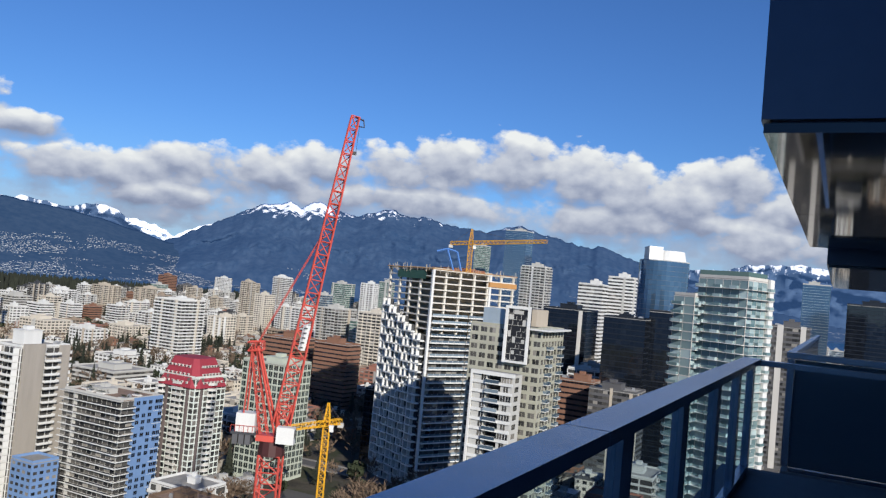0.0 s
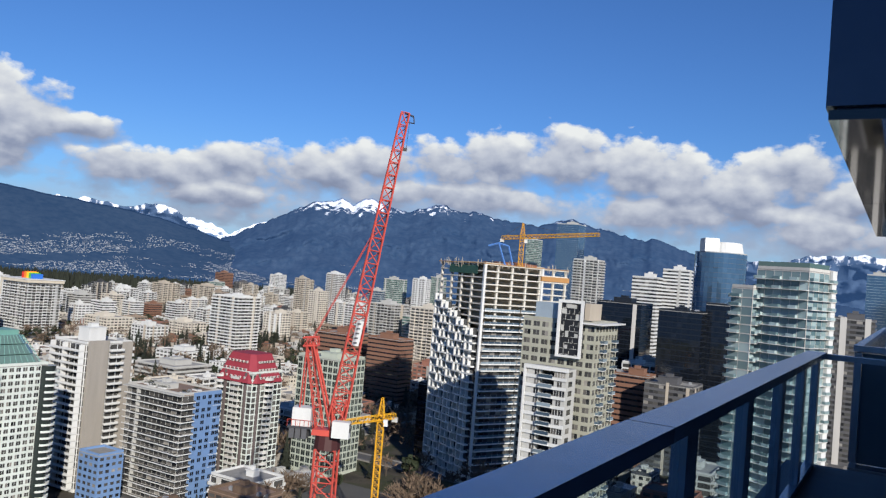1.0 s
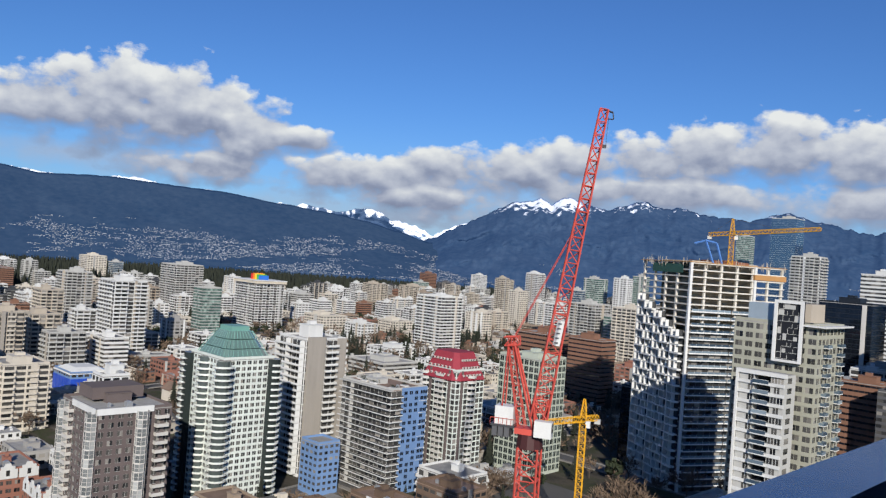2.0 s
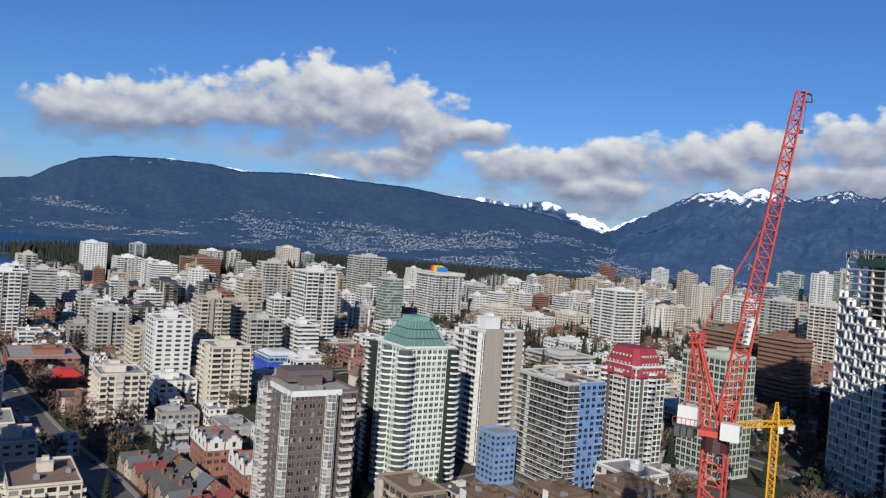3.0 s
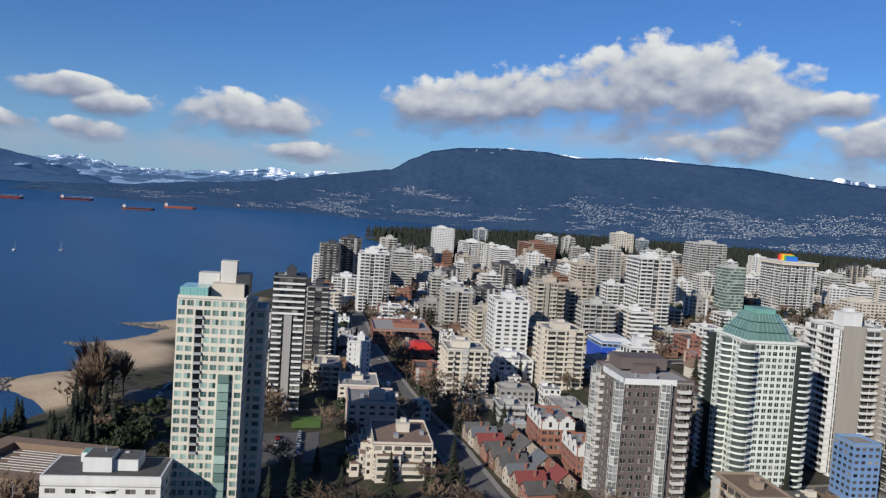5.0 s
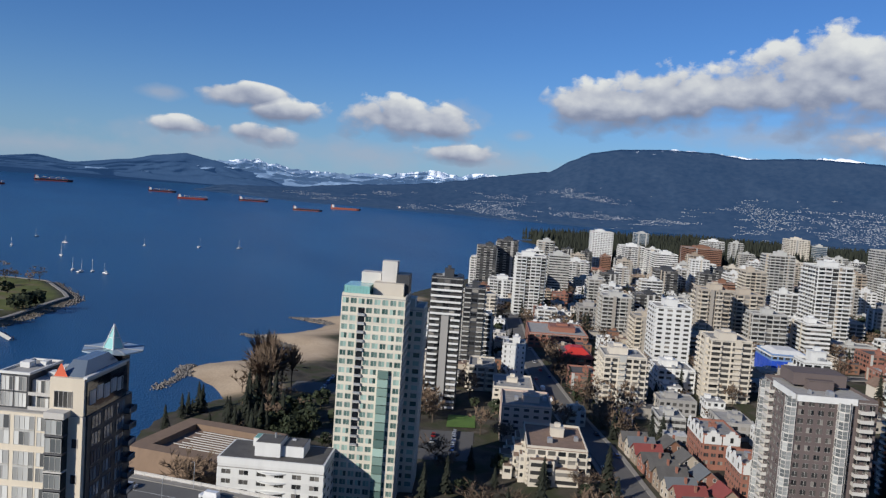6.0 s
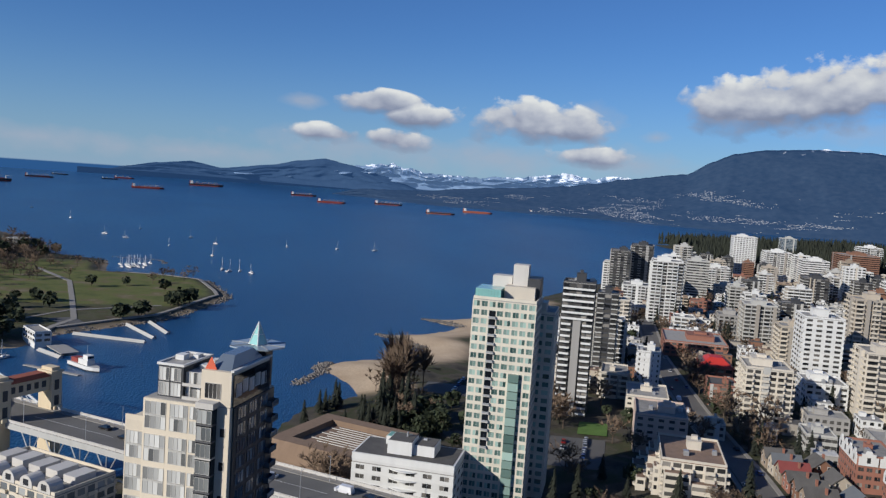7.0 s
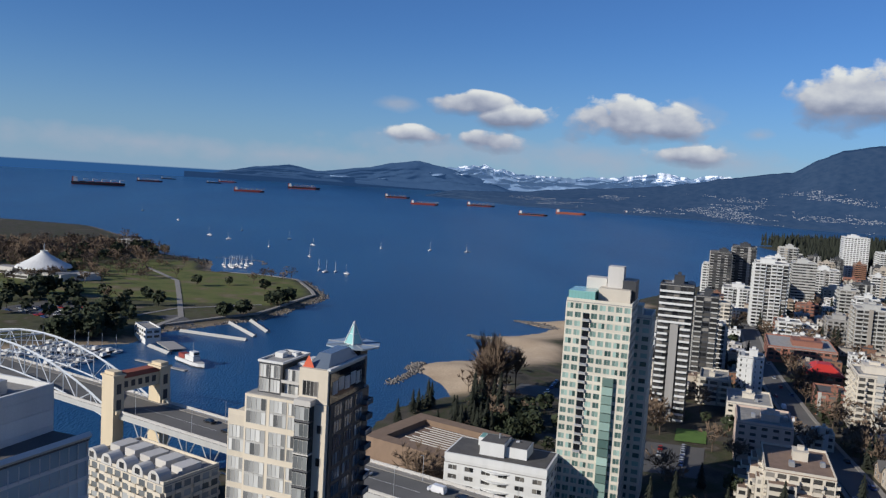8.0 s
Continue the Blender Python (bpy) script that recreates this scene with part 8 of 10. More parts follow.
def build_bridge():
    b = thing("road_bridge", BRIDGE, "long road bridge with steel arches and cream portal towers", "bridge")
    W, Z, W0, W1 = 18.4, 24.0, -60.0, 420.0

    def bar(name, m, p, q, r, label=""):
        k = Build()
        k.beam(p, q, r)
        return part(name, k.mesh(name, [m]), b, label=label)

    skin(b, "deck", mat("worn_grey_bridge_deck", (0.15, 0.145, 0.135), 0.9, vary=0.25, stain=0.1), W0, 2.2, Z - 0.9, W1, W - 2.2, Z, "asphalt carriageway")
    for o in (0.0, W - 2.2):
        skin(b, "footway", CONCRETE_WALK, W0, o, Z - 0.8, W1, o + 2.19, Z + 0.2)
    skin(b, "deck_edge", LIGHT_GREY, W0, -0.3, Z - 1.8, W1, -0.02, Z + 0.15)
    skin(b, "deck_edge", LIGHT_GREY, W0, W + 0.02, Z - 1.8, W1, W + 0.3, Z + 0.15)
    for o in (-0.15, W + 0.15):
        k = Build()
        s = W0
        while s < W1:
            k.box(s, o - 0.12, Z + 0.15, s + 0.35, o + 0.12, Z + 1.35)
            s += 3.0
        k.box(W0, o - 0.1, Z + 1.1, W1, o + 0.1, Z + 1.3)
        k.box(W0, o - 0.05, Z + 0.35, W1, o + 0.05, Z + 1.0)
        part("parapet", k.mesh("parapet", [OFFWHITE]), b)
    for s in (-0.0, 40.0, 80.0):   # lane lines
        skin(b, "lane_line", WHITE, s, 9.1, Z + 0.004, s + 36, 9.25, Z + 0.012)
    # deck truss of the approach: verticals and diagonals under each side
    for o in (1.0, W - 1.0):
        bar("bottom_chord", BRIDGE_STEEL, (-40, o, Z - 9), (118, o, Z - 9), 0.35)
        for k in range(14):
            s = -38 + 11.2 * k
            bar("diagonal", BRIDGE_STEEL, (s, o, Z - 9), (s - 4.6, o, Z - 1.2), 0.24)
            bar("diagonal", BRIDGE_STEEL, (s, o, Z - 9), (s + 4.6, o, Z - 1.2), 0.24)
            bar("vertical", BRIDGE_STEEL, (s, o, Z - 9), (s, o, Z - 1.2), 0.2)
    for s in (-42, 8, 60):
        skin(b, "pier", LIGHT_GREY, s - 1.5, 1.5, -8, s + 1.5, W - 1.5, Z - 9.4)
    # portal: two towers joined by a tiled gallery
    for s in (121.0, 262.0):
        for o in (-2.6, W - 1.6):
            tw = skin(b, "portal_tower", BRIDGE_CREAM, s - 3.2, o, -8, s + 3.2, o + 4.2, Z + 13.0, "cream concrete tower with arched niche")
            skin(tw, "cornice", BRIDGE_CREAM, s - 3.6, o - 0.4, Z + 13.0, s + 3.6, o + 4.6, Z + 13.7)
            skin(tw, "cap", BRIDGE_CREAM, s - 2.6, o + 0.5, Z + 13.7, s + 2.6, o + 3.7, Z + 14.8)
            # no recess is cut: thin dark plates give the niches' shade by colour
            for k in range(2):
                skin(tw, "niche", CHARCOAL, s - 3.28, o + 1.2, Z + 1.5 + 5.5 * k, s - 3.21, o + 3.0, Z + 5.0 + 5.5 * k)
            skin(tw, "balcony", BRIDGE_CREAM, s - 4.2, o + 0.6, Z + 0.2, s - 3.29, o + 3.6, Z + 1.4)
        skin(b, "gallery", BRIDGE_CREAM, s - 2.2, 1.62, Z + 7.2, s + 2.2, W - 1.62, Z + 12.0, "cream gallery across the road")
        k = Build()
        k.prism([(s - 2.8, 1.4), (s + 2.8, 1.4), (s + 2.8, W - 1.4), (s - 2.8, W - 1.4)], Z + 12.0, Z + 13.6, 0, 0, 0.25)
        part("tiled_roof", k.mesh("tiled_roof", [mat("rust_red_roof_tile", (0.30, 0.09, 0.055), 0.85)]), b, label="rust-red tiled roof")
        for k in range(5):
            skin(b, "gallery_window", CHARCOAL, s - 2.28, 3.0 + 2.9 * k, Z + 8.6, s - 2.21, 4.6 + 2.9 * k, Z + 10.8)
    # steel through-arches between the portals
    n = 16
    for o in (0.2, W - 0.2):
        tops, lows = [], []
        for k in range(n + 1):
            s = 126 + 131 * k / n
            u = 2 * k / n - 1
            tops.append(Vector((s, o, Z + 1.0 + 13.5 * (1 - u * u))))
            lows.append(Vector((s, o, Z - 3.0 + 7.0 * (1 - u * u))))
        for k in range(n):
            bar("top_chord", BRIDGE_STEEL, tops[k], tops[k + 1], 0.48)
            bar("lower_chord", BRIDGE_STEEL, lows[k], lows[k + 1], 0.36)
            bar("lacing", BRIDGE_STEEL, tops[k + 1], lows[k + 1], 0.22)
            bar("lacing", BRIDGE_STEEL, tops[k] if k % 2 else lows[k], lows[k + 1] if k % 2 else tops[k + 1], 0.2)
            if k % 2 == 0 and o < 1 and 2 < k < n - 2:
                bar("cross_brace", BRIDGE_STEEL, tops[k], tops[k] + Vector((0, W - 0.4, 0)), 0.2)
                bar("cross_brace", BRIDGE_STEEL, tops[k], tops[min(k + 2, n)] + Vector((0, W - 0.4, 0)), 0.14)
    for s in (4, 44, 84, 112):
        for o in (1.9, W - 1.9):
            l = thing("street_lamp", BRIDGE @ rot_z(s, o, Z + 0.2), "grey lamp post on the bridge footway", "lamp", "bridge lamps")
            k = Build()
            k.beam((0, 0, 0), (0, 0, 7.5), 0.09, 0, 6)
            part("pole", k.mesh("pole", [METAL]), l)
            k = Build()
            k.beam((0, 0, 7.5), (0, 1.4 if o < 9 else -1.4, 7.8), 0.07)
            part("arm", k.mesh("arm", [METAL]), l)


def car_kit(paint, van=False):
    b = thing("van" if van else "car", rot_z(0, 0, -500), "parked van seen from above" if van else "parked car seen from above", "van" if van else "car", "cars")
    L, W, H = (5.4, 2.0, 1.2) if van else (4.4, 1.8, 0.85)
    q = Build()
    q.box(-L / 2, -W / 2, 0.3, L / 2, W / 2, H)
    part("body", q.mesh("body", [paint]), b)
    q = Build()
    k0, k1 = (-L / 2 + 0.1, L / 2 - 1.3) if van else (-L / 2 + 0.7, L / 2 - 1.2)
    q.prism([(k0, -W / 2 + 0.05), (k1, -W / 2 + 0.05), (k1, W / 2 - 0.05), (k0, W / 2 - 0.05)], H, H + (1.0 if van else 0.6), 0, 1, 0.1 if van else 0.22)
    part("cabin", q.mesh("cabin", [paint if van else GLASS_BLACK, paint]), b)
    q = Build()
    q.beam((0, -0.1, 0), (0, 0.1, 0), 0.32, 0, 10)
    wheel = q.mesh("wheel", [CHARCOAL])
    for sx in (-L * 0.31, L * 0.31):
        for sy in (-W / 2 + 0.05, W / 2 - 0.05):
            part("wheel", wheel, b, rot_z(sx, sy, 0.32))
    return b


PAINTS = [mat(n, c, 0.3, 0.2, vary=0.05, spec=0.6) for n, c in (("white_car_paint", (0.75, 0.75, 0.75)), ("black_car_paint", (0.015, 0.015, 0.018)), ("silver_car_paint", (0.40, 0.41, 0.42)), ("red_car_paint", (0.35, 0.02, 0.02)), ("blue_car_paint", (0.04, 0.08, 0.22)))]
CARS = [car_kit(p) for p in PAINTS]
VAN = car_kit(PAINTS[0], True)


def park_cars():
    rnd = random.Random(17)
    for s, o, k in ((88, 5.2, 1), (76, 8.5, 1), (58, 10.5, 0), (66, 6.5, 1), (20, 8.0, 2), (34, 13.0, 4), (-12, 6.0, 1)):
        copy_thing(CARS[k], BRIDGE @ rot_z(s, o, 24.02, 0 if o < 9 else 180))
    copy_thing(VAN, BRIDGE @ rot_z(-3.5, 6.0, 24.02))
    # the shaded lot behind the stone tower, the lot by the beach, the street
    for r in range(4):
        for c in range(9):
            if rnd.random() < 0.62:
                p = Vector((-300, 118, 0)) + GU * (c * 3.0 - 6) + GV * (r * 9 - 4)
                copy_thing(rnd.choice(CARS), rot_z(p.x, p.y, ground(p.x, p.y) + 0.1, 63 + 90 + rnd.uniform(-4, 4)))
    for c in range(22):
        p = Vector((-395, 112, 0)) + GU * (c % 11 * 3.2 - 10) + GV * (c // 11 * 12)
        if rnd.random() < 0.7:
            copy_thing(rnd.choice(CARS), rot_z(p.x, p.y, ground(p.x, p.y) + 0.1, -27))
    for (a, b) in zip(MAIN_STREET[:-2], MAIN_STREET[1:-1]):
        L = math.hypot(b[0] - a[0], b[1] - a[1])
        for k in range(int(L / 11)):
            t = (k + rnd.random()) * 11 / L
            dx, dy = (b[0] - a[0]) / L, (b[1] - a[1]) / L
            s = rnd.choice((-4.3, 4.3, -1.8))
            x, y = a[0] + dx * t * L - dy * s, a[1] + dy * t * L + dx * s
            if rnd.random() < 0.55:
                copy_thing(VAN if rnd.random() < 0.12 else rnd.choice(CARS), rot_z(x, y, ground(x, y) + 0.28, math.degrees(math.atan2(dy, dx))))
    for c in range(30):   # the marina's lot in the park
        p = Vector((-585, -200, 0)) + GU * rnd.uniform(-26, 26) + GV * (rnd.randrange(5) * 9 - 18)
        copy_thing(rnd.choice(CARS), rot_z(p.x, p.y, ground(p.x, p.y) + 0.05, 63))


def build_museum():
    x, y = -744.0, -263.0
    b = thing("round_hall", rot_z(x, y, ground(x, y), 63.0), "white conical roof over low pale museum wings", "building")
    q = Build()
    q.prism([(19 * math.cos(t), 19 * math.sin(t)) for t in np.linspace(0, 2 * math.pi, 33)[:32]], -2, 8)
    part("wall", q.mesh("wall", [OFFWHITE]), b)
    q = Build()
    prof = ((23.5, 8.0), (22.5, 9.6), (13.0, 14.5), (6.0, 19.0), (3.2, 21.2), (3.2, 23.0))
    for (r0, z0), (r1, z1) in zip(prof, prof[1:]):
        for k in range(32):
            t0, t1 = 2 * math.pi * k / 32, 2 * math.pi * (k + 1) / 32
            q.quad([(r0 * math.cos(t0), r0 * math.sin(t0), z0), (r0 * math.cos(t1), r0 * math.sin(t1), z0), (r1 * math.cos(t1), r1 * math.sin(t1), z1), (r1 * math.cos(t0), r1 * math.sin(t0), z1)])
    part("conical_roof", q.mesh("conical_roof", [WHITE]), b, label="white conical roof")
    q = Build()
    q.beam((0, 0, 22.8), (0, 0, 29), 0.5, 0, 6)
    part("finial", q.mesh("finial", [METAL]), b)
    for x0, y0, x1, y1, h in ((-40, -16, -19, -4, 7), (-36, -4, -20, 14, 5.5), (18, -20, 40, -2, 6.0), (20, 0, 48, 18, 5.0), (-12, -30, 14, -20, 5.0)):
        w = skin(b, "wing", OFFWHITE, x0, y0, -2, x1, y1, h)
        skin(w, "roof", ROOF_GREY, x0 + 0.4, y0 + 0.4, h, x1 - 0.4, y1 - 0.4, h + 0.2)
        skin(w, "window_band", GLASS, x0 + 1, y0 - 0.06, 1.5, x1 - 1, y0 - 0.01, 3.6)


def build_park_buildings():
    tower(-1012.0, -256.0, 30.0, 16.0, 63.0, 3, "band_dark", mech=0, sh=4.0, label="dark wedge-roofed museum building by the shore", name="museum_building")
    tower(-507.0, -117.0, 22.0, 9.0, 30.0, 2, "grid_white", mech=0, sh=3.0, z0=1.6, label="white harbour station on piles", name="harbour_station")
    skin(thing("jetty", rot_z(-500, -104, 0.0, 30.0), "timber jetty on piles beside the station", "jetty"), "deck", GREY, -12, -6, 0.9, 24, 4, 1.5)


def build_docks():
    """Launching ramps and floats by the park."""
    for x0, y0, x1, y1 in ((-538, -103, -515, -57), (-573, -76, -527, -53), (-584, -62, -543, -46), (-490, -112, -470, -96)):
        d = thing("dock", rot_z(0, 0, 0.25), "pale timber floating dock", "dock", "docks")
        q = Build()
        a, c = Vector((x0, y0, 0)), Vector((x1, y1, 0))
        q.beam(a, c, 1.6)
        part("deck", q.mesh("deck", [LIGHT_GREY]), d, pose(0, 0, 0))
        q = Build()
        for t in (0.2, 0.6, 0.95):
            p = a.lerp(c, t)
            q.beam(p + Vector((0, 1.7, -3)), p + Vector((0, 1.7, 2.2)), 0.2, 0, 6)
        part("pile", q.mesh("pile", [BARK]), d)


def rocks(name, line, width, n, seed, label):
    rnd = random.Random(seed)
    q = Build()
    for _ in range(n):
        k = rnd.randrange(len(line) - 1)
        t = rnd.random()
        x = line[k][0] + (line[k + 1][0] - line[k][0]) * t + rnd.gauss(0, 0.4) * width
        y = line[k][1] + (line[k + 1][1] - line[k][1]) * t + rnd.gauss(0, 0.4) * width
        s = rnd.uniform(0.4, 1.05)
        z = max(ground(x, y), -0.4) + rnd.uniform(-0.3, 0.7)
        m = len(q.v)
        for dx, dy, dz in ((1, 0, 0), (0, 1, 0), (-1, 0, 0), (0, -1, 0), (0, 0, 0.8), (0, 0, -0.8)):
            q.v.append((x + (dx + rnd.uniform(-.3, .3)) * s, y + (dy + rnd.uniform(-.3, .3)) * s, z + (dz + rnd.uniform(-.2, .2)) * s))
        for a, c, e in ((0, 1, 4), (1, 2, 4), (2, 3, 4), (3, 0, 4), (1, 0, 5), (2, 1, 5), (3, 2, 5), (0, 3, 5)):
            q.f.append((m + a, m + c, m + e))
            q.i.append(0)
    single(name, q.mesh(name, [ROCK]), Matrix(), label, "rocks", kind="stuff")


def groyne(tip, root, width, seed):
    q = Build()
    a, c = Vector((*tip, 0)), Vector((*root, 0))
    q.beam(a + Vector((0, 0, -2.0)), c + Vector((0, 0, -1.6)), width * 0.45, 0, 6)
    single("breakwater", q.mesh("breakwater", [ROCK]), Matrix(), "rough stone breakwater beside the beach", "breakwater", "breakwaters")
    rocks("breakwater_rocks", [tip, root], width, 700, seed, "tumbled grey rocks along the breakwater")


HULL_RED, HULL_BLACK, HULL_ORANGE = mat("red_ship_hull", (0.24, 0.045, 0.035), 0.6), mat("black_ship_hull", (0.02, 0.022, 0.03), 0.5), mat("orange_ship_hull", (0.30, 0.085, 0.05), 0.6)


def hull_mesh(L, W, H, name, mats, bow=0.14, boot=0.45):
    """A ship's hull: pointed bow, square stern, two bands of paint."""
    q = Build()
    plan = lambda s: [(-L / 2, -W / 2 * s), (L / 2 - L * bow, -W / 2 * s), (L / 2 - L * bow * 0.4, -W * 0.3 * s), (L / 2, 0), (L / 2 - L * bow * 0.4, W * 0.3 * s), (L / 2 - L * bow, W / 2 * s), (-L / 2, W / 2 * s)]
    q.prism([(x * 0.97, y) for x, y in plan(0.9)], -1, H * boot, 1)
    q.prism(plan(1.0), H * boot, H, 0, 2)
    return q.mesh(name, mats)


def build_ship(az, real, length, turn, hull, boot, deck, cranes=4):
    r, z = far_range(real)
    k = r / real
    p = bearing(az, r, z)
    b = thing("cargo_ship", rot_z(p.x, p.y, z, turn), f"long {'red' if boot is HULL_RED else 'orange' if boot is HULL_ORANGE else 'dark'} bulk carrier at anchor in the bay", "ship", "anchored ships")
    L, W, H = length * k, length * 0.15 * k, length * 0.062 * k
    part("hull", hull_mesh(L, W, H, "hull", [hull, boot, deck]), b)
    s = L / 180
    q = Build()
    q.box(-L / 2 + 8 * s, -W * 0.42, H, -L / 2 + 22 * s, W * 0.42, H + 13 * s)
    q.box(-L / 2 + 10 * s, -W * 0.48, H + 13 * s, -L / 2 + 20 * s, W * 0.48, H + 16 * s)
    part("superstructure", q.mesh("superstructure", [WHITE]), b)
    q = Build()
    q.box(-L / 2 + 4 * s, -2 * s, H, -L / 2 + 8 * s, 2 * s, H + 17 * s)
    part("funnel", q.mesh("funnel", [boot]), b)
    for j in range(cranes):
        q = Build()
        x = -L / 2 + (42 + 30 * j) * s
        q.beam((x, 0, H), (x, 0, H + 10 * s), 1.4 * s)
        q.beam((x, 0, H + 10 * s), (x + 18 * s, 0, H + 8 * s), 0.9 * s)
        part("deck_crane", q.mesh("deck_crane", [OFFWHITE]), b)
    for j in range(5):
        q = Build()
        x = -L / 2 + (30 + 27 * j) * s
        q.box(x, -W * 0.33, H, x + 20 * s, W * 0.33, H + 1.6 * s)
        part("hatch", q.mesh("hatch", [boot]), b)


def sailboat_kit(L, mast):
    b = thing("sailboat", rot_z(0, 0, -500), "white sailing boat with bare mast at its mooring", "boat", "sailing boats")
    part("hull", hull_mesh(L, L * 0.3, L * 0.14, "hull", [WHITE, HULL_BLACK, OFFWHITE], 0.45, 0.2), b)
    q = Build()
    q.box(-L * 0.15, -L * 0.09, L * 0.14, L * 0.15, L * 0.09, L * 0.2)
    part("cabin", q.mesh("cabin", [WHITE]), b)
    q = Build()
    q.beam((L * 0.1, 0, L * 0.14), (L * 0.1, 0, mast), 0.16, 0, 4)
    q.beam((L * 0.1, 0, L * 0.3), (-L * 0.35, 0, L * 0.3), 0.22, 0, 4)
    part("mast", q.mesh("mast", [WHITE]), b)
    return b


def motorboat_kit(L, material):
    b = thing("motorboat", rot_z(0, 0, -500), "small motor boat in the harbour", "boat", "motor boats")
    part("hull", hull_mesh(L, L * 0.34, L * 0.13, "hull", [material, HULL_BLACK, OFFWHITE], 0.4, 0.25), b)
    q = Build()
    q.prism([(-L * 0.25, -L * 0.12), (L * 0.12, -L * 0.12), (L * 0.12, L * 0.12), (-L * 0.25, L * 0.12)], L * 0.13, L * 0.3, 0, 0, 0.2)
    part("cabin", q.mesh("cabin", [WHITE]), b)
    return b


def build_boats():
    rnd = random.Random(30)
    sail, motor = [sailboat_kit(10, 14), sailboat_kit(8.5, 11)], [motorboat_kit(8, OFFWHITE), motorboat_kit(10, HULL_BLACK)]
    for az, D in ((89.4, 890), (90.2, 905), (90.9, 900), (91.4, 915), (95.0, 1180), (92.1, 1060), (93.6, 1330), (96.9, 1480), (87.0, 1240), (83.4, 1250), (80.7, 1260), (97.8, 1290), (99.1, 1350), (101.2, 1700), (91.9, 1240), (103.5, 2000)):
        p = bearing(az, D)
        copy_thing(rnd.choice(sail), rot_z(p.x, p.y, 0, rnd.uniform(0, 360)))
    for k in range(16):   # behind the small breakwater
        copy_thing(rnd.choice(sail), rot_z(-925 + rnd.uniform(-26, 26), -118 + rnd.uniform(-18, 18), 0, 20 + rnd.uniform(-10, 10)))
    for k in range(40):   # the marina beside the bridge
        c, r = k % 12, k // 12
        p = Vector((-462, -128, 0)) + Vector((-0.35, -0.94, 0)) * (c * 4.6) + Vector((0.94, -0.35, 0)) * (r * 13 - 8)
        copy_thing(rnd.choice(motor + sail[1:]), rot_z(p.x, p.y, 0, -20 + rnd.uniform(-5, 5) + 180 * (k % 2)))
    for kit in sail + motor:
        for o in (*kit.children_recursive, kit):
            bpy.data.objects.remove(o)
    b = thing("fire_boat", rot_z(-448, -79, 0, 40), "red and white harbour patrol ship moored at a jetty", "boat")
    part("hull", hull_mesh(26, 6.5, 2.6, "hull", [WHITE, HULL_BLACK, LIGHT_GREY], 0.3, 0.3), b)
    for n, m, x0, y0, x1, y1, z0, z1 in (("deckhouse", WHITE, -4, -2.2, 5, 2.2, 2.6, 5.4), ("bridge_house", WHITE, 0, -1.8, 4.5, 1.8, 5.42, 7.8), ("deck_load", HULL_RED, -11, -2.2, -4.6, 2.2, 2.6, 5.0), ("window_band", GLASS, 4.52, -1.6, 4.6, 1.6, 6.2, 7.2)):
        skin(b, n, m, x0, y0, z0, x1, y1, z1)
    q = Build()
    q.beam((1, 0, 7.8), (1, 0, 13), 0.15)
    part("mast", q.mesh("mast", [METAL]), b)
    j = thing("jetty", rot_z(-440, -92, 0.4, 55), "narrow red-railed floating jetty", "jetty")
    skin(j, "deck", GREY, -22, -1.2, 0, 16, 1.2, 0.5)


for make in (build_pool_hall, build_bridge, park_cars, build_museum, build_park_buildings, build_docks):
    make()
groyne((-627, 147), (-594, 171), 4, 1)
groyne((-559, 98), (-511, 121), 4.5, 2)
groyne((-417, 30), (-450, 49), 4, 3)
groyne((-452, 44), (-466, 52), 4, 4)
rocks("shore_rocks", PARK[1:11], 6, 700, 5, "grey rocks along the park shore")
rocks("shore_rocks", [(-1000, -150), (-985, -95), (-950, -86)], 5, 200, 6, "low rock breakwater round the boats")
for az, real, L, turn, hull, boot, cranes in ((106.3, 4056, 235, 16, HULL_BLACK, HULL_RED, 5), (103.1, 5466, 160, 10, HULL_BLACK, HULL_RED, 4), (101.9, 6900, 120, 10, HULL_BLACK, HULL_BLACK, 3), (98.9, 6200, 110, 8, HULL_BLACK, HULL_BLACK, 3), (98.0, 6900, 150, 8, HULL_RED, HULL_RED, 4), (96.5, 4213, 155, 6, HULL_RED, HULL_RED, 5),
                                             (92.7, 5822, 235, 2, HULL_BLACK, HULL_RED, 4), (86.0, 4700, 150, -4, HULL_BLACK, HULL_RED, 4), (84.0, 3650, 130, -8, HULL_RED, HULL_RED, 5), (79.9, 3929, 140, -12, HULL_BLACK, HULL_RED, 5), (76.1, 3113, 115, -14, HULL_BLACK, HULL_ORANGE, 0), (73.4, 3568, 135, -16, HULL_ORANGE, HULL_ORANGE, 0), (68.9, 4300, 110, -20, HULL_RED, HULL_RED, 2)):
    build_ship(az, real, L, turn + 90, hull, boot, mat("brown_ship_deck", (0.30, 0.13, 0.09), 0.8), cranes)
build_boats()


# ---- the many other blocks ----
def block_kit(style, w, d, storeys, seed, roof):
    """A block at the origin, to be copied: wall, roof and parapet, penthouse, vents."""
    me, wall = stacked(style, w, d, storeys)
    b = thing("low_rise_block" if storeys < 6 else "apartment_tower", rot_z(0, 0, -500), f"{WORDS[style.split('_')[-1]]} {'low-rise block with a flat roof' if storeys < 6 else 'apartment tower among the blocks'}", "building", "city blocks")
    part("wall", me, b)
    roof_set(b, w, d, 1.2 + storeys * 2.85, wall, roof, 0.32 if storeys > 4 else 0.18, 3.4 if storeys > 4 else 2.4, seed, 0)
    return b


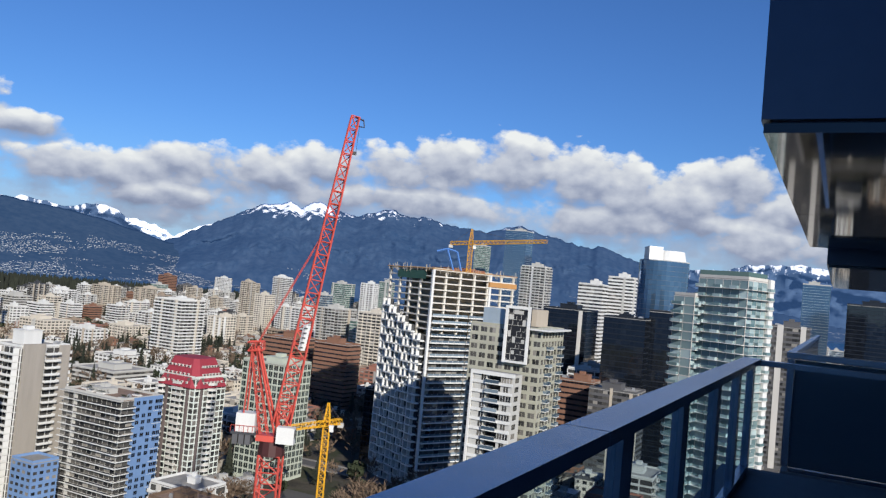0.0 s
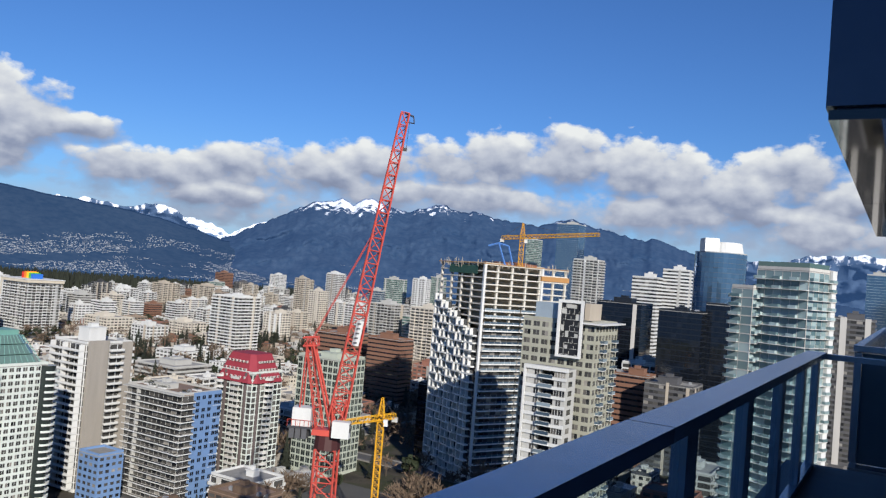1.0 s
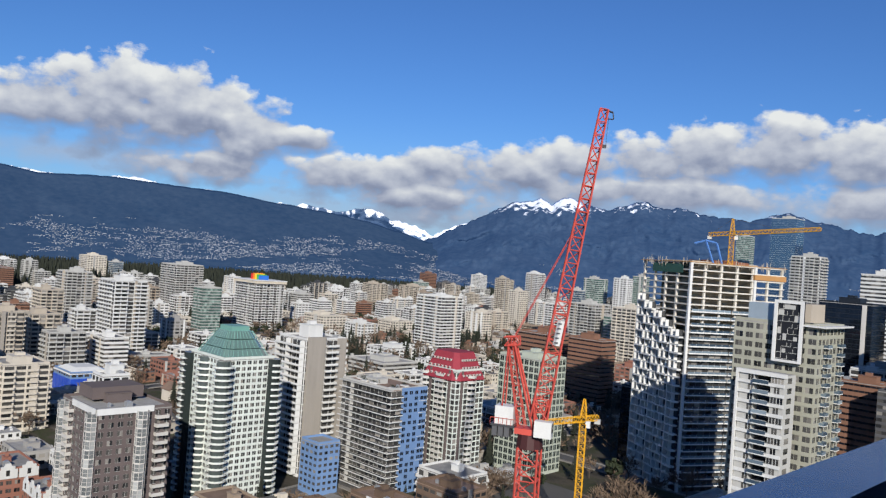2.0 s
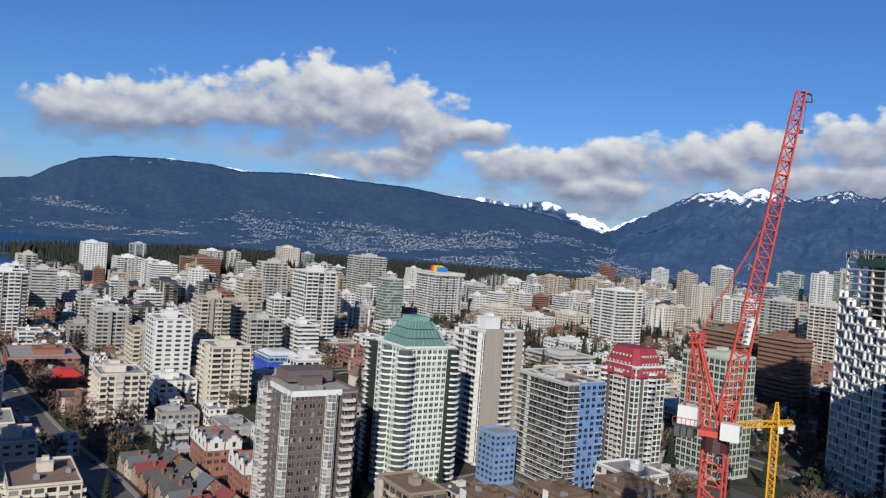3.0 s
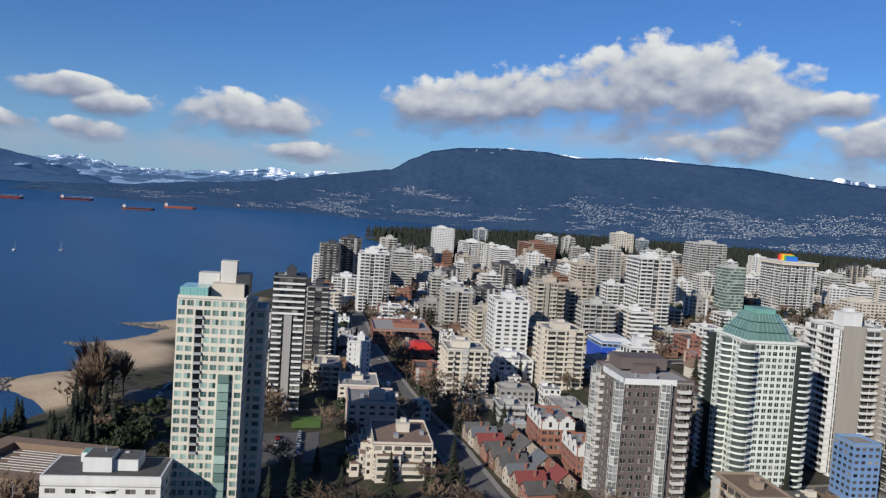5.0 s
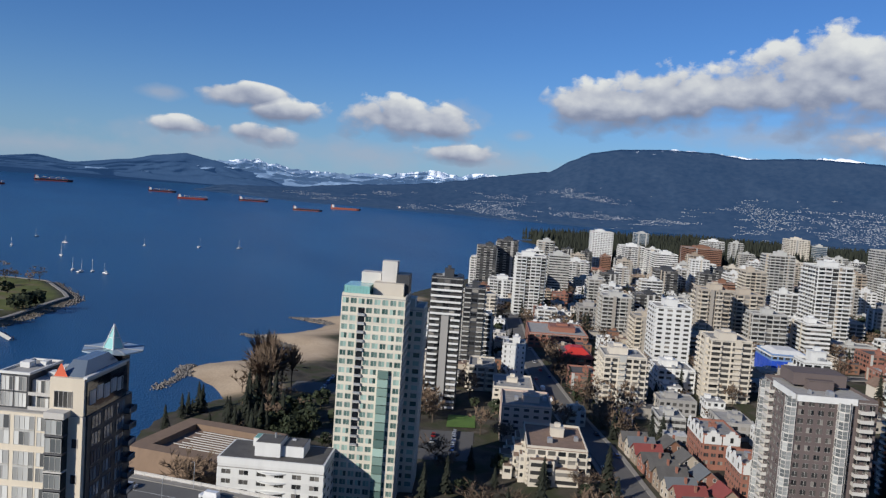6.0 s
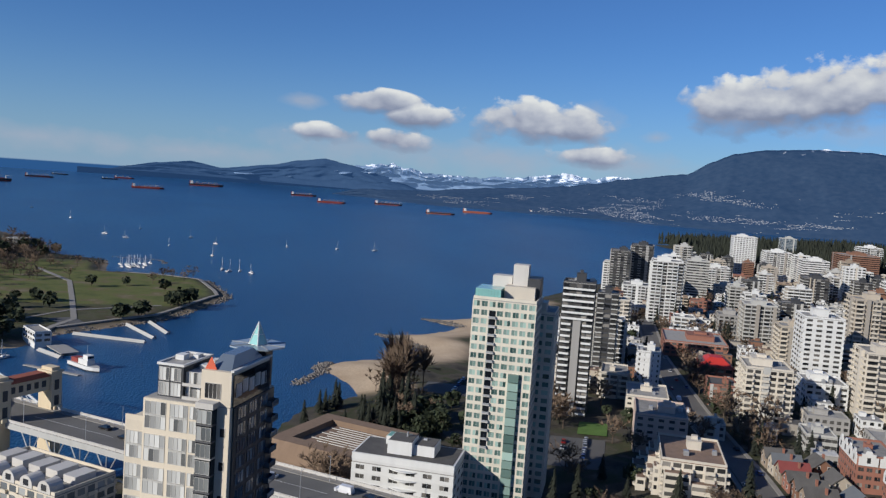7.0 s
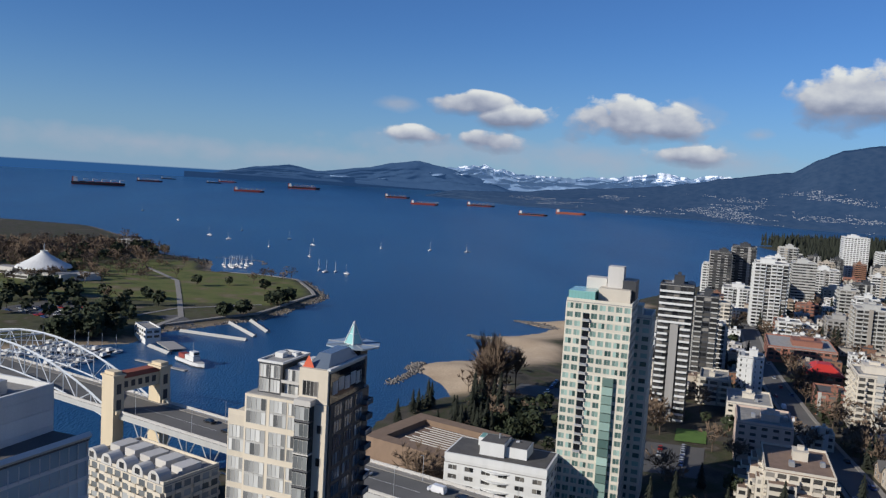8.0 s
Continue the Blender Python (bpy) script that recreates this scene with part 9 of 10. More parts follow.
def pitched_house(w, d, h, wall, roof):
    b = thing("house", rot_z(0, 0, -500), "small timber house with a steep dark roof", "house", "old houses")
    q = Build()
    q.box(-w / 2, -d / 2, -2, w / 2, d / 2, h)
    for y in (-d / 2, d / 2):
        q.quad([(-w / 2, y, h), (w / 2, y, h), (0, y, h + w * 0.42)][::(1 if y < 0 else -1)])
    part("wall", q.mesh("wall", [wall]), b)
    q = Build()
    e, t = 0.5, 0.25
    for s in (-1, 1):
        a = [(0, -d / 2 - e, h + w * 0.42 + 0.1), (0, d / 2 + e, h + w * 0.42 + 0.1), (s * (w / 2 + e), d / 2 + e, h - e * 0.84 + 0.1), (s * (w / 2 + e), -d / 2 - e, h - e * 0.84 + 0.1)]
        lo = [(x, y, z - t) for x, y, z in a]
        q.quad(a if s < 0 else a[::-1])
        q.quad(lo[::-1] if s < 0 else lo)
        for i in range(4):
            q.quad([a[i], a[(i + 1) % 4], lo[(i + 1) % 4], lo[i]])
    part("roof", q.mesh("roof", [roof]), b)
    q = Build()
    q.box(w * 0.18, d * 0.1, h, w * 0.18 + 0.8, d * 0.1 + 0.8, h + w * 0.5)
    part("chimney", q.mesh("chimney", [RED_BRICK]), b)
    for x in (-w * 0.25, w * 0.25):
        for z in (1.0, 3.6):
            q = Build()
            q.box(x - 0.6, -d / 2 - 0.06, z, x + 0.6, -d / 2 - 0.01, z + 1.4, 1)
            q.quad([(x - 0.5, -d / 2 - 0.07, z + 0.1), (x + 0.5, -d / 2 - 0.07, z + 0.1), (x + 0.5, -d / 2 - 0.07, z + 1.3), (x - 0.5, -d / 2 - 0.07, z + 1.3)], 0)
            part("window", q.mesh("window", [GLASS, WHITE]), b)
    return b


class Joined:
    """Gathers copies of kits into one mesh."""

    def __init__(self):
        self.v, self.loops, self.sizes, self.i, self.m, self.n, self.known = [], [], [], [], [], 0, {}

    def shape(self, me):
        """A mesh as arrays: places, corner indices, corners of each face, material of each face."""
        if me.name not in self.known:
            slots = []
            for m in me.materials:
                if m not in self.m:
                    self.m.append(m)
                slots.append(self.m.index(m))
            co, ix = np.empty(len(me.vertices) * 3), np.empty(len(me.loops), np.int32)
            size, mi = np.empty(len(me.polygons), np.int32), np.empty(len(me.polygons), np.int32)
            me.vertices.foreach_get("co", co), me.loops.foreach_get("vertex_index", ix)
            me.polygons.foreach_get("loop_total", size), me.polygons.foreach_get("material_index", mi)
            self.known[me.name] = co.reshape(-1, 3), ix, size, np.array(slots, np.int32)[mi]
        return self.known[me.name]

    def add(self, kit, at):
        for o in kit.children:
            co, ix, size, mi = self.shape(o.data)
            t = np.array(at @ o.matrix_basis)
            self.v.append(co @ t[:3, :3].T + t[:3, 3])
            self.loops.append(ix + self.n), self.sizes.append(size), self.i.append(mi)
            self.n += len(co)

    def mesh(self, name):
        me = bpy.data.meshes.new(name)
        v, ix, size, mi = (np.concatenate(a) for a in (self.v, self.loops, self.sizes, self.i))
        me.vertices.add(len(v)), me.loops.add(len(ix)), me.polygons.add(len(size))
        me.vertices.foreach_set("co", v.astype(np.float32).ravel())
        me.loops.foreach_set("vertex_index", ix)
        me.polygons.foreach_set("loop_start", np.concatenate([[0], np.cumsum(size)[:-1]]).astype(np.int32))
        for m in self.m:
            me.materials.append(m)
        me.polygons.foreach_set("material_index", mi)
        me.update(calc_edges=True)
        me.shade_flat()
        return me


def build_fill():
    rnd = random.Random(11)
    low = [block_kit(s, w, d, n, 20 + i, r) for i, (s, w, d, n, r) in enumerate((
        ("grid_cream", 22, 15, 3, ROOF_GREY), ("grid_white", 18, 16, 3, ROOF_BROWN), ("balc_cream", 24, 14, 4, ROOF_GREY), ("grid_brick", 20, 14, 3, ROOF_DARK), ("balc_white", 20, 16, 4, ROOF_GREY),
        ("band_grey", 26, 15, 3, ROOF_GREY), ("grid_grey", 16, 14, 2, ROOF_BROWN), ("balc_tan", 22, 14, 4, ROOF_BROWN), ("grid_cream", 16, 13, 2, ROOF_DARK), ("balc_grey", 24, 16, 5, ROOF_GREY)))]
    mid = [block_kit(s, w, d, n, 60 + i, ROOF_GREY) for i, (s, w, d, n) in enumerate((
        ("balc_white", 20, 16, 8), ("balc_cream", 22, 16, 9), ("grid_white", 18, 16, 8), ("balc_grey", 22, 15, 10), ("balc_beige", 20, 17, 9), ("band_white", 24, 16, 8), ("balc_full", 20, 15, 9), ("dark", 18, 16, 9), ("balc_white", 16, 15, 10), ("band_brown", 20, 15, 7)))]
    tall = [block_kit(s, w, d, n, 90 + i, ROOF_GREY) for i, (s, w, d, n) in enumerate((
        ("balc_white", 20, 18, 13), ("balc_beige", 21, 18, 14), ("grid_white", 20, 17, 13), ("balc_grey", 24, 17, 12), ("glass_green", 20, 19, 15), ("balc_tan", 20, 18, 13), ("dark", 18, 17, 14), ("balc_white", 17, 16, 16), ("glass_blue", 18, 18, 15)))]
    houses = [pitched_house(w, d, h, wa, r) for w, d, h, wa, r in ((8, 11, 6, OFFWHITE, ROOF_DARK), (8.5, 10, 6.5, CREAM, ROOF_BROWN), (7.5, 11, 6, GREY, ROOF_DARK), (8, 10, 5.5, RED_BRICK, ROOF_DARK))]
    far = Joined()
    for iu in range(-16, 60):
        for iv in range(0, 62):
            p = GU * (iu * 25 + rnd.uniform(-3, 3)) + GV * (iv * 27 + rnd.uniform(-3, 3))
            D = math.hypot(p.x, p.y)
            az = math.degrees(math.atan2(-p.x, p.y))
            roll = rnd.random()
            if D < 235 or D > 1650 or az > 74 or az < -33 or 0 < az < 10 and D < 430 or az > 40 and D < 330:
                continue
            if az > 24 and D > 1340 + 25 * max(0, 30 - az):
                continue
            inland = inside_by(p.x, p.y, SHORE)
            if inland < 40 or (inland < 120 and D < 480 and p.y < 150):
                continue
            if roll > (0.74 if D < 700 else 0.50 if D < 1100 else 0.42):
                continue
            if not free(p.x, p.y, 13) or near_road(p.x, p.y, 6):
                continue
            k = rnd.random()
            if 7 < az < 33 and D < 930:
                if rnd.random() < 0.35:
                    continue
                k *= 0.5
            if D < 330:
                kit = rnd.choice(low[:9])
            elif D < 620:
                kit = rnd.choice(low if k < 0.72 else houses if k < 0.9 else mid)
            elif D < 1000:
                kit = rnd.choice(low if k < 0.62 else mid if k < 0.97 else tall)
            elif az > 20:
                kit = rnd.choice(low if k < 0.55 else mid if k < 0.95 else tall)
            else:
                kit = rnd.choice(low if k < 0.45 else mid if k < 0.85 else tall)
            TAKEN.append((p.x, p.y, 9))
            at = rot_z(p.x, p.y, ground(p.x, p.y), -27 + 90 * rnd.randrange(4))
            if D > 620:
                far.add(kit, at)
            else:
                copy_thing(kit, at)
    single("far_blocks", far.mesh("far_blocks"), Matrix(), "countless pale apartment blocks of the far quarters", "building", kind="stuff")
    for kit in low + mid + tall + houses:
        for o in (*kit.children_recursive, kit):
            bpy.data.objects.remove(o)


def annex_kit(w, d, h, wall, roof, seed):
    """A small flat-roofed house, shop or garage row with windows and a lift room."""
    rnd = random.Random(seed)
    b = thing("low_house", rot_z(0, 0, -500), "small flat-roofed house among the blocks", "house", "low houses")
    q = Build()
    q.box(-w / 2, -d / 2, -3, w / 2, d / 2, h)
    for z in np.arange(1.0, h - 1.4, 2.8):
        for k in range(4):
            L, D = (w, d) if k % 2 == 0 else (d, w)
            for j in range(max(2, int(L / 3))):
                u = -L / 2 + (j + 0.5) * L / max(2, int(L / 3))
                y = -D / 2 - 0.04
                a = rnd.uniform(0.5, 0.95)
                c = [(u - a, y, z), (u + a, y, z), (u + a, y, z + 1.4), (u - a, y, z + 1.4)]
                for _ in range(k):
                    c = [(-py, px, pz) for px, py, pz in c]
                q.quad(c, 1)
    part("wall", q.mesh("wall", [wall, GLASS]), b)
    q = Build()
    q.box(-w / 2 - 0.2, -d / 2 - 0.2, h, w / 2 + 0.2, d / 2 + 0.2, h + 0.25, 1)
    q.box(-w / 2 + 0.1, -d / 2 + 0.1, h + 0.25, w / 2 - 0.1, d / 2 - 0.1, h + 0.4)
    x, y = rnd.uniform(-w / 4, w / 4), rnd.uniform(-d / 4, d / 4)
    q.box(x - 1.1, y - 1.4, h + 0.4, x + 1.1, y + 1.4, h + 2.2, 1)
    for _ in range(2):
        x, y = rnd.uniform(-w / 2.6, w / 2.6), rnd.uniform(-d / 2.6, d / 2.6)
        q.box(x - 0.4, y - 0.5, h + 0.4, x + 0.4, y + 0.5, h + 1.1, 1)
    part("roof", q.mesh("roof", [roof, wall]), b)
    return b


def build_small_fill():
    """Small houses in the gaps between the blocks: singly near by, as a mass farther off."""
    rnd = random.Random(77)
    pale_roof = mat("pale_membrane_roof", (0.50, 0.50, 0.49), 0.9, vary=0.3)
    kits = [annex_kit(*a, 300 + i) for i, a in enumerate(((10, 9, 5.5, OFFWHITE, ROOF_GREY), (12, 9, 8.2, CREAM, ROOF_DARK), (9, 8, 4.0, GREY, pale_roof), (11, 10, 8.0, BEIGE, ROOF_BROWN), (10, 8, 6.0, BROWN, ROOF_DARK), (12, 10, 6.5, LIGHT_GREY, ROOF_GREY), (9, 9, 5.0, TAUPE, ROOF_DARK), (11, 9, 8.4, WHITE, ROOF_GREY)))]
    mass = Joined()
    near = 0
    for iu in range(-22, 80):
        for iv in range(-3, 84):
            p = GU * (iu * 14 + rnd.uniform(-2.5, 2.5)) + GV * (iv * 14 + rnd.uniform(-2.5, 2.5))
            D, az = math.hypot(p.x, p.y), math.degrees(math.atan2(-p.x, p.y))
            chance = rnd.random()
            if not (190 < D < 1150 and -12 < az < 73) or chance > (0.72 if D < 600 else 0.5):
                continue
            if az < 11 and D < 330 or 0 < az < 10 and D < 430 or az > 42 and D < 300 or az > 60 and D < 420:   # the building pit, open lots
                continue
            if not free(p.x, p.y, 6.2) or near_road(p.x, p.y, 4.5) or inside_by(p.x, p.y, SHORE) < (105 if p.y < 150 else 42):
                continue
            TAKEN.append((p.x, p.y, 5.5))
            at = rot_z(p.x, p.y, ground(p.x, p.y), -27 + 90 * rnd.randrange(4))
            kit = rnd.choice(kits)
            if D < 390 and near < 210:
                copy_thing(kit, at)
                near += 1
            else:
                mass.add(kit, at)
    single("far_low_houses", mass.mesh("far_low_houses"), Matrix(), "countless low flat-roofed houses between the far blocks", "houses", kind="stuff")
    for kit in kits:
        for o in (*kit.children_recursive, kit):
            bpy.data.objects.remove(o)


build_houses_row()
build_fill()
build_small_fill()


# ---- trees, forest, far houses ----
NEEDLES = mat("dark_conifer_needles", (0.019, 0.023, 0.014), 0.9, vary=0.35, grain=0.8, stain=0.05, per="island")
TWIGS = mat("bare_brown_twigs", (0.15, 0.105, 0.072), 0.95, vary=0.3, per="island")


def conifer_kit(h, r, seed):
    rnd = random.Random(seed)
    b = thing("conifer_tree", rot_z(0, 0, -500), "dark green conifer with ragged drooping boughs", "tree", "conifers")
    q = Build()
    q.prism([(0.25 * math.cos(a), 0.25 * math.sin(a)) for a in np.linspace(0, 2 * math.pi, 7)[:6]], -0.5, h * 0.8, 0, inset=0.7)
    part("trunk", q.mesh("trunk", [BARK]), b)
    q = Build()
    for k in range(11):
        z = h * (0.10 + 0.84 * k / 10)
        rr = r * (1.0 - k / 10.8) + 0.25
        for j in range(9):
            a = 2 * math.pi * (j + rnd.random()) / 9
            L = rr * rnd.uniform(0.65, 1.15)
            w = L * 0.36
            dx, dy = math.cos(a), math.sin(a)
            lift = h * 0.10
            q.quad([(0, 0, z + lift), (dx * L * 0.6 - dy * w, dy * L * 0.6 + dx * w, z + lift * 0.35), (dx * L, dy * L, z - h * 0.02), (dx * L * 0.6 + dy * w, dy * L * 0.6 - dx * w, z + lift * 0.35)])
    part("crown", q.mesh("crown", [NEEDLES]), b)
    return b


def bare_kit(h, spread, seed, upright=False, twigs=12):
    rnd = random.Random(seed)
    b = thing("bare_tree", rot_z(0, 0, -500), "leafless brown broad-leaved tree in winter", "tree", "bare trees")
    q = Build()
    q.beam((0, 0, -0.5), (0, 0, h * 0.35), 0.22, 0, 6)
    limbs = []
    for k in range(7):
        a = 2 * math.pi * (k + rnd.random() * 0.7) / 7
        z0 = h * rnd.uniform(0.22, 0.36)
        s = spread * rnd.uniform(0.4, 0.65) * (0.22 if upright else 1)
        e = Vector((math.cos(a) * s, math.sin(a) * s, h * rnd.uniform(0.55, 0.75)))
        q.beam((0, 0, z0), e, 0.10, 0, 4)
        limbs.append((Vector((0, 0, z0)), e))
    part("trunk", q.mesh("trunk", [BARK]), b)
    q = Build()
    for p0, e in limbs:
        for _ in range(twigs):
            t = rnd.uniform(0.45, 1.0)
            p = p0.lerp(e, t)
            d = Vector((rnd.gauss(0, 0.35 if upright else 1), rnd.gauss(0, 0.35 if upright else 1), abs(rnd.gauss(0.7, 0.6)) * (2.0 if upright else 1))).normalized()
            L = h * rnd.uniform(0.14, 0.30)
            m = p + d * L
            q.beam(p, m, 0.07, 0, 3)
            for _ in range(4):
                d2 = (d + Vector((rnd.gauss(0, 0.6), rnd.gauss(0, 0.6), rnd.gauss(0.2, 0.4))) * (0.45 if upright else 1)).normalized()
                e2 = m + d2 * L * 0.8
                w2 = d2.orthogonal().normalized() * (0.2 if twigs > 8 else 0.34)
                q.quad([m - w2, m + w2, e2])
    part("crown", q.mesh("crown", [TWIGS]), b)
    return b


def evergreen_kit(h, r, seed, leaves=190):
    rnd = random.Random(seed)
    b = thing("evergreen_tree", rot_z(0, 0, -500), "rounded dark evergreen tree", "tree", "evergreens")
    q = Build()
    q.beam((0, 0, -0.5), (0, 0, h * 0.5), 0.2, 0, 6)
    for k in range(5):
        a = 2 * math.pi * k / 5
        q.beam((0, 0, h * 0.3), (math.cos(a) * r * 0.5, math.sin(a) * r * 0.5, h * 0.65), 0.09, 0, 4)
    part("trunk", q.mesh("trunk", [BARK]), b)
    q = Build()
    for _ in range(leaves):
        d = Vector((rnd.gauss(0, 1), rnd.gauss(0, 1), rnd.gauss(0, 1))).normalized() * rnd.uniform(0.55, 1.05)
        c = Vector((d.x * r, d.y * r, h * 0.58 + d.z * h * 0.38))
        n = Vector((rnd.gauss(0, 1), rnd.gauss(0, 1), rnd.gauss(0.5, 1))).normalized()
        a = n.orthogonal().normalized()
        bb = n.cross(a)
        s = r * rnd.uniform(0.13, 0.26) * math.sqrt(190 / leaves)
        q.quad([c + a * s, c + bb * s * 0.8, c - a * s * 0.9 + n * s * 0.3, c - bb * s])
    part("crown", q.mesh("crown", [LEAVES]), b)
    return b


CONIFERS = [conifer_kit(h, r, 5 + i) for i, (h, r) in enumerate(((12, 3.0), (16, 3.6), (9, 2.6), (14, 3.0)))]
BARES = [bare_kit(h, s, 40 + i) for i, (h, s) in enumerate(((9, 6), (11, 7), (8, 6), (12, 8)))]
BARES_FAR = [bare_kit(h, s, 45 + i, twigs=4) for i, (h, s) in enumerate(((9, 6), (11, 7), (12, 8)))]
TALLS = [bare_kit(h, s, 70 + i, True) for i, (h, s) in enumerate(((20, 6), (17, 5)))]
GREENS_FAR = [evergreen_kit(h, r, 95 + i, 70) for i, (h, r) in enumerate(((7, 3.2), (9, 3.8)))]
GREENS = [evergreen_kit(h, r, 90 + i) for i, (h, r) in enumerate(((7, 3.2), (9, 3.8), (6, 3.0)))]


GROVE = Joined()   # trees too far off to pick apart


def plant(kits, x, y, rnd, size=1.0):
    s = size * rnd.uniform(0.8, 1.2)
    at = rot_z(x, y, ground(x, y), rnd.uniform(0, 360))
    scale = (s, s, s * rnd.uniform(0.9, 1.1))
    if math.hypot(x, y) > 330:
        GROVE.add(rnd.choice(BARES_FAR if kits is BARES else GREENS_FAR if kits is GREENS else kits), at @ Matrix.Diagonal((*scale, 1)))
    else:
        copy_thing(rnd.choice(kits), at).scale = scale


def scatter(kits, cx, cy, rx, ry, n, seed, size=1.0, turn=63.0):
    rnd = random.Random(seed)
    a = radians(turn)
    for _ in range(n):
        u, v = rnd.gauss(0, 0.5) * rx, rnd.gauss(0, 0.5) * ry
        x, y = cx - u * math.sin(a) + v * math.cos(a), cy + u * math.cos(a) + v * math.sin(a)
        if ground(x, y) > 1.2 and free(x, y, 1.0) and not near_road(x, y, 0):
            plant(kits, x, y, rnd, size)


def street_trees():
    rnd = random.Random(5)
    for (a, b, hw) in ROADS:
        L = math.hypot(b[0] - a[0], b[1] - a[1])
        for k in range(int(L / 21)):
            for s in (-1, 1):
                t = (k + rnd.random()) * 21 / L
                x = a[0] + (b[0] - a[0]) * t - (b[1] - a[1]) / L * s * (hw + 1.5)
                y = a[1] + (b[1] - a[1]) * t + (b[0] - a[0]) / L * s * (hw + 1.5)
                D = math.hypot(x, y)
                az = math.degrees(math.atan2(-x, y))
                if 180 < D < 1000 and -12 < az < 75 and rnd.random() < (0.35 if D < 330 else 0.6 if D < 480 else 0.3) and free(x, y, 1.5):
                    plant(BARES if rnd.random() < 0.8 else CONIFERS if rnd.random() < 0.6 else GREENS, x, y, rnd, 1.05)


street_trees()


def build_forest():
    """The park forest on the point: thousands of firs in one mesh."""
    rnd = random.Random(3)
    q = Build()
    spots = [bearing(rnd.uniform(13, 61.2), rnd.uniform(1330, 2240)) for _ in range(12500)]
    px, py = np.array([p.x for p in spots]), np.array([p.y for p in spots])
    inlands, heights = shore_distance(px, py, SHORE), land(px, py)
    far_taken = [c for c in TAKEN if math.hypot(c[0], c[1]) > 1280]
    for p, inland, z in zip(spots, inlands.tolist(), heights.tolist()):
        az, D = math.degrees(math.atan2(-p.x, p.y)), math.hypot(p.x, p.y)
        if inland < 12 or D < 1350 + 26 * max(0, 34 - az) + 25 * math.sin(az * 0.9) or any((p.x - a) ** 2 + (p.y - b) ** 2 < (3 + c) ** 2 for a, b, c in far_taken):
            continue
        h, r = rnd.uniform(20, 38), rnd.uniform(3.6, 6.6)
        ph = rnd.random() * 6
        for z0, rr in ((0.02, 1.0), (0.38, 0.75)):
            m = len(q.v)
            for j in range(6):
                a = ph + j * 1.047
                e = rnd.uniform(0.65, 1.2)
                q.v.append((p.x + math.cos(a) * r * rr * e, p.y + math.sin(a) * r * rr * e, z + h * (z0 + rnd.uniform(0, 0.1))))
            q.v.append((p.x + rnd.uniform(-1, 1), p.y + rnd.uniform(-1, 1), z + h * (0.72 if z0 < 0.2 else 1.0)))
            for j in range(6):
                q.f.append((m + j, m + (j + 1) % 6, m + 6))
                q.i.append(0)
    single("forest", q.mesh("forest", [NEEDLES]), Matrix(), "dense dark conifer forest on the wooded point", "forest", kind="stuff")


build_forest()
HOUSES = mat("pale_far_houses", (0.36, 0.38, 0.41), 0.9, vary=0.5, per="island")


def build_hill_houses():
    """Streets of small houses on the lower slopes across the water, too many to count."""
    rnd = random.Random(8)
    q = Build()
    for _ in range(95000):
        az = rnd.uniform(-30, 78)
        hill = az > 12
        peaks, shore = (HILL, SHORE_W) if hill else (MAIN, SHORE_N)
        foot, top = float(ridge_line(shore, np.array([az]))[0]), float(ridge_line(peaks, np.array([az]))[0])
        r0, r1, bow, rough, hi = (3350, 4350, 0.95, 0.3, HILL[0][0]) if hill else (3500, 4500, 0.8, 0.7, MAIN[0][0])
        e = rnd.uniform(foot + 0.05, 1.0 + 0.35 * math.sin(az * 0.35) if az > 13 else 0.1)
        if top - foot < 0.5:
            e = foot + rnd.uniform(0.03, 0.3)
        s = (max(e - foot, 0.001) / (top - foot)) ** (1 / bow)
        c = noise.noise(Vector((az * 0.20, e * 1.6, 3.0))) + 0.55 * noise.noise(Vector((az * 0.9, e * 6.0, 9.0)))
        row = math.sin(e * 62 + 1.5 * math.sin(az * 0.7))
        dense = 0.20 if 13 < az < 46 else -0.08 if az >= 46 else -0.05
        if c + dense < 0.06 + 0.2 * max(e, 0) + rnd.uniform(0, 0.25) or row < -0.1 or s > 0.7:
            continue
        r, z = slope_at(az, s, foot, top, r0, r1, rough, bow, hi)
        w, h = rnd.uniform(0.7, 2.4), rnd.uniform(0.5, 1.8)
        p = bearing(az, r, z)
        q.box(p.x - w, p.y - w, z - 5, p.x + w, p.y + w, z + h, bottom=False)
    single("hillside_houses", q.mesh("hillside_houses", [HOUSES]), Matrix(), "scattered pale houses on the hillside across the water", "house", kind="stuff")


build_hill_houses()
scatter(TALLS, -385, 80, 13, 7, 26, 1, 1.2)                  # poplars behind the beach
scatter(CONIFERS, -330, 62, 50, 14, 50, 2, 1.0, 70)
scatter(GREENS, -325, 75, 40, 16, 40, 7, 1.0, 60)
scatter(CONIFERS, -262, 200, 40, 8, 14, 8, 0.9)           # firs round the pool hall
scatter(BARES, -345, 70, 50, 20, 22, 3, 0.8)
for i, (x, y, rx, ry, n, k) in enumerate(((-760, -250, 160, 90, 70, 0), (-700, -110, 90, 50, 5, 1), (-650, -160, 60, 60, 6, 1), (-900, -260, 160, 70, 60, 0), (-1000, -330, 150, 70, 60, 0), (-590, -190, 60, 60, 12, 1), (-800, -60, 60, 20, 9, 0))):
    scatter((BARES, GREENS, CONIFERS)[k], x, y, rx, ry, n, 20 + i, 1.3 if k == 1 else 1.1)
scatter(BARES, -960, -300, 260, 60, 110, 31, 1.5)              # the wood behind the museum
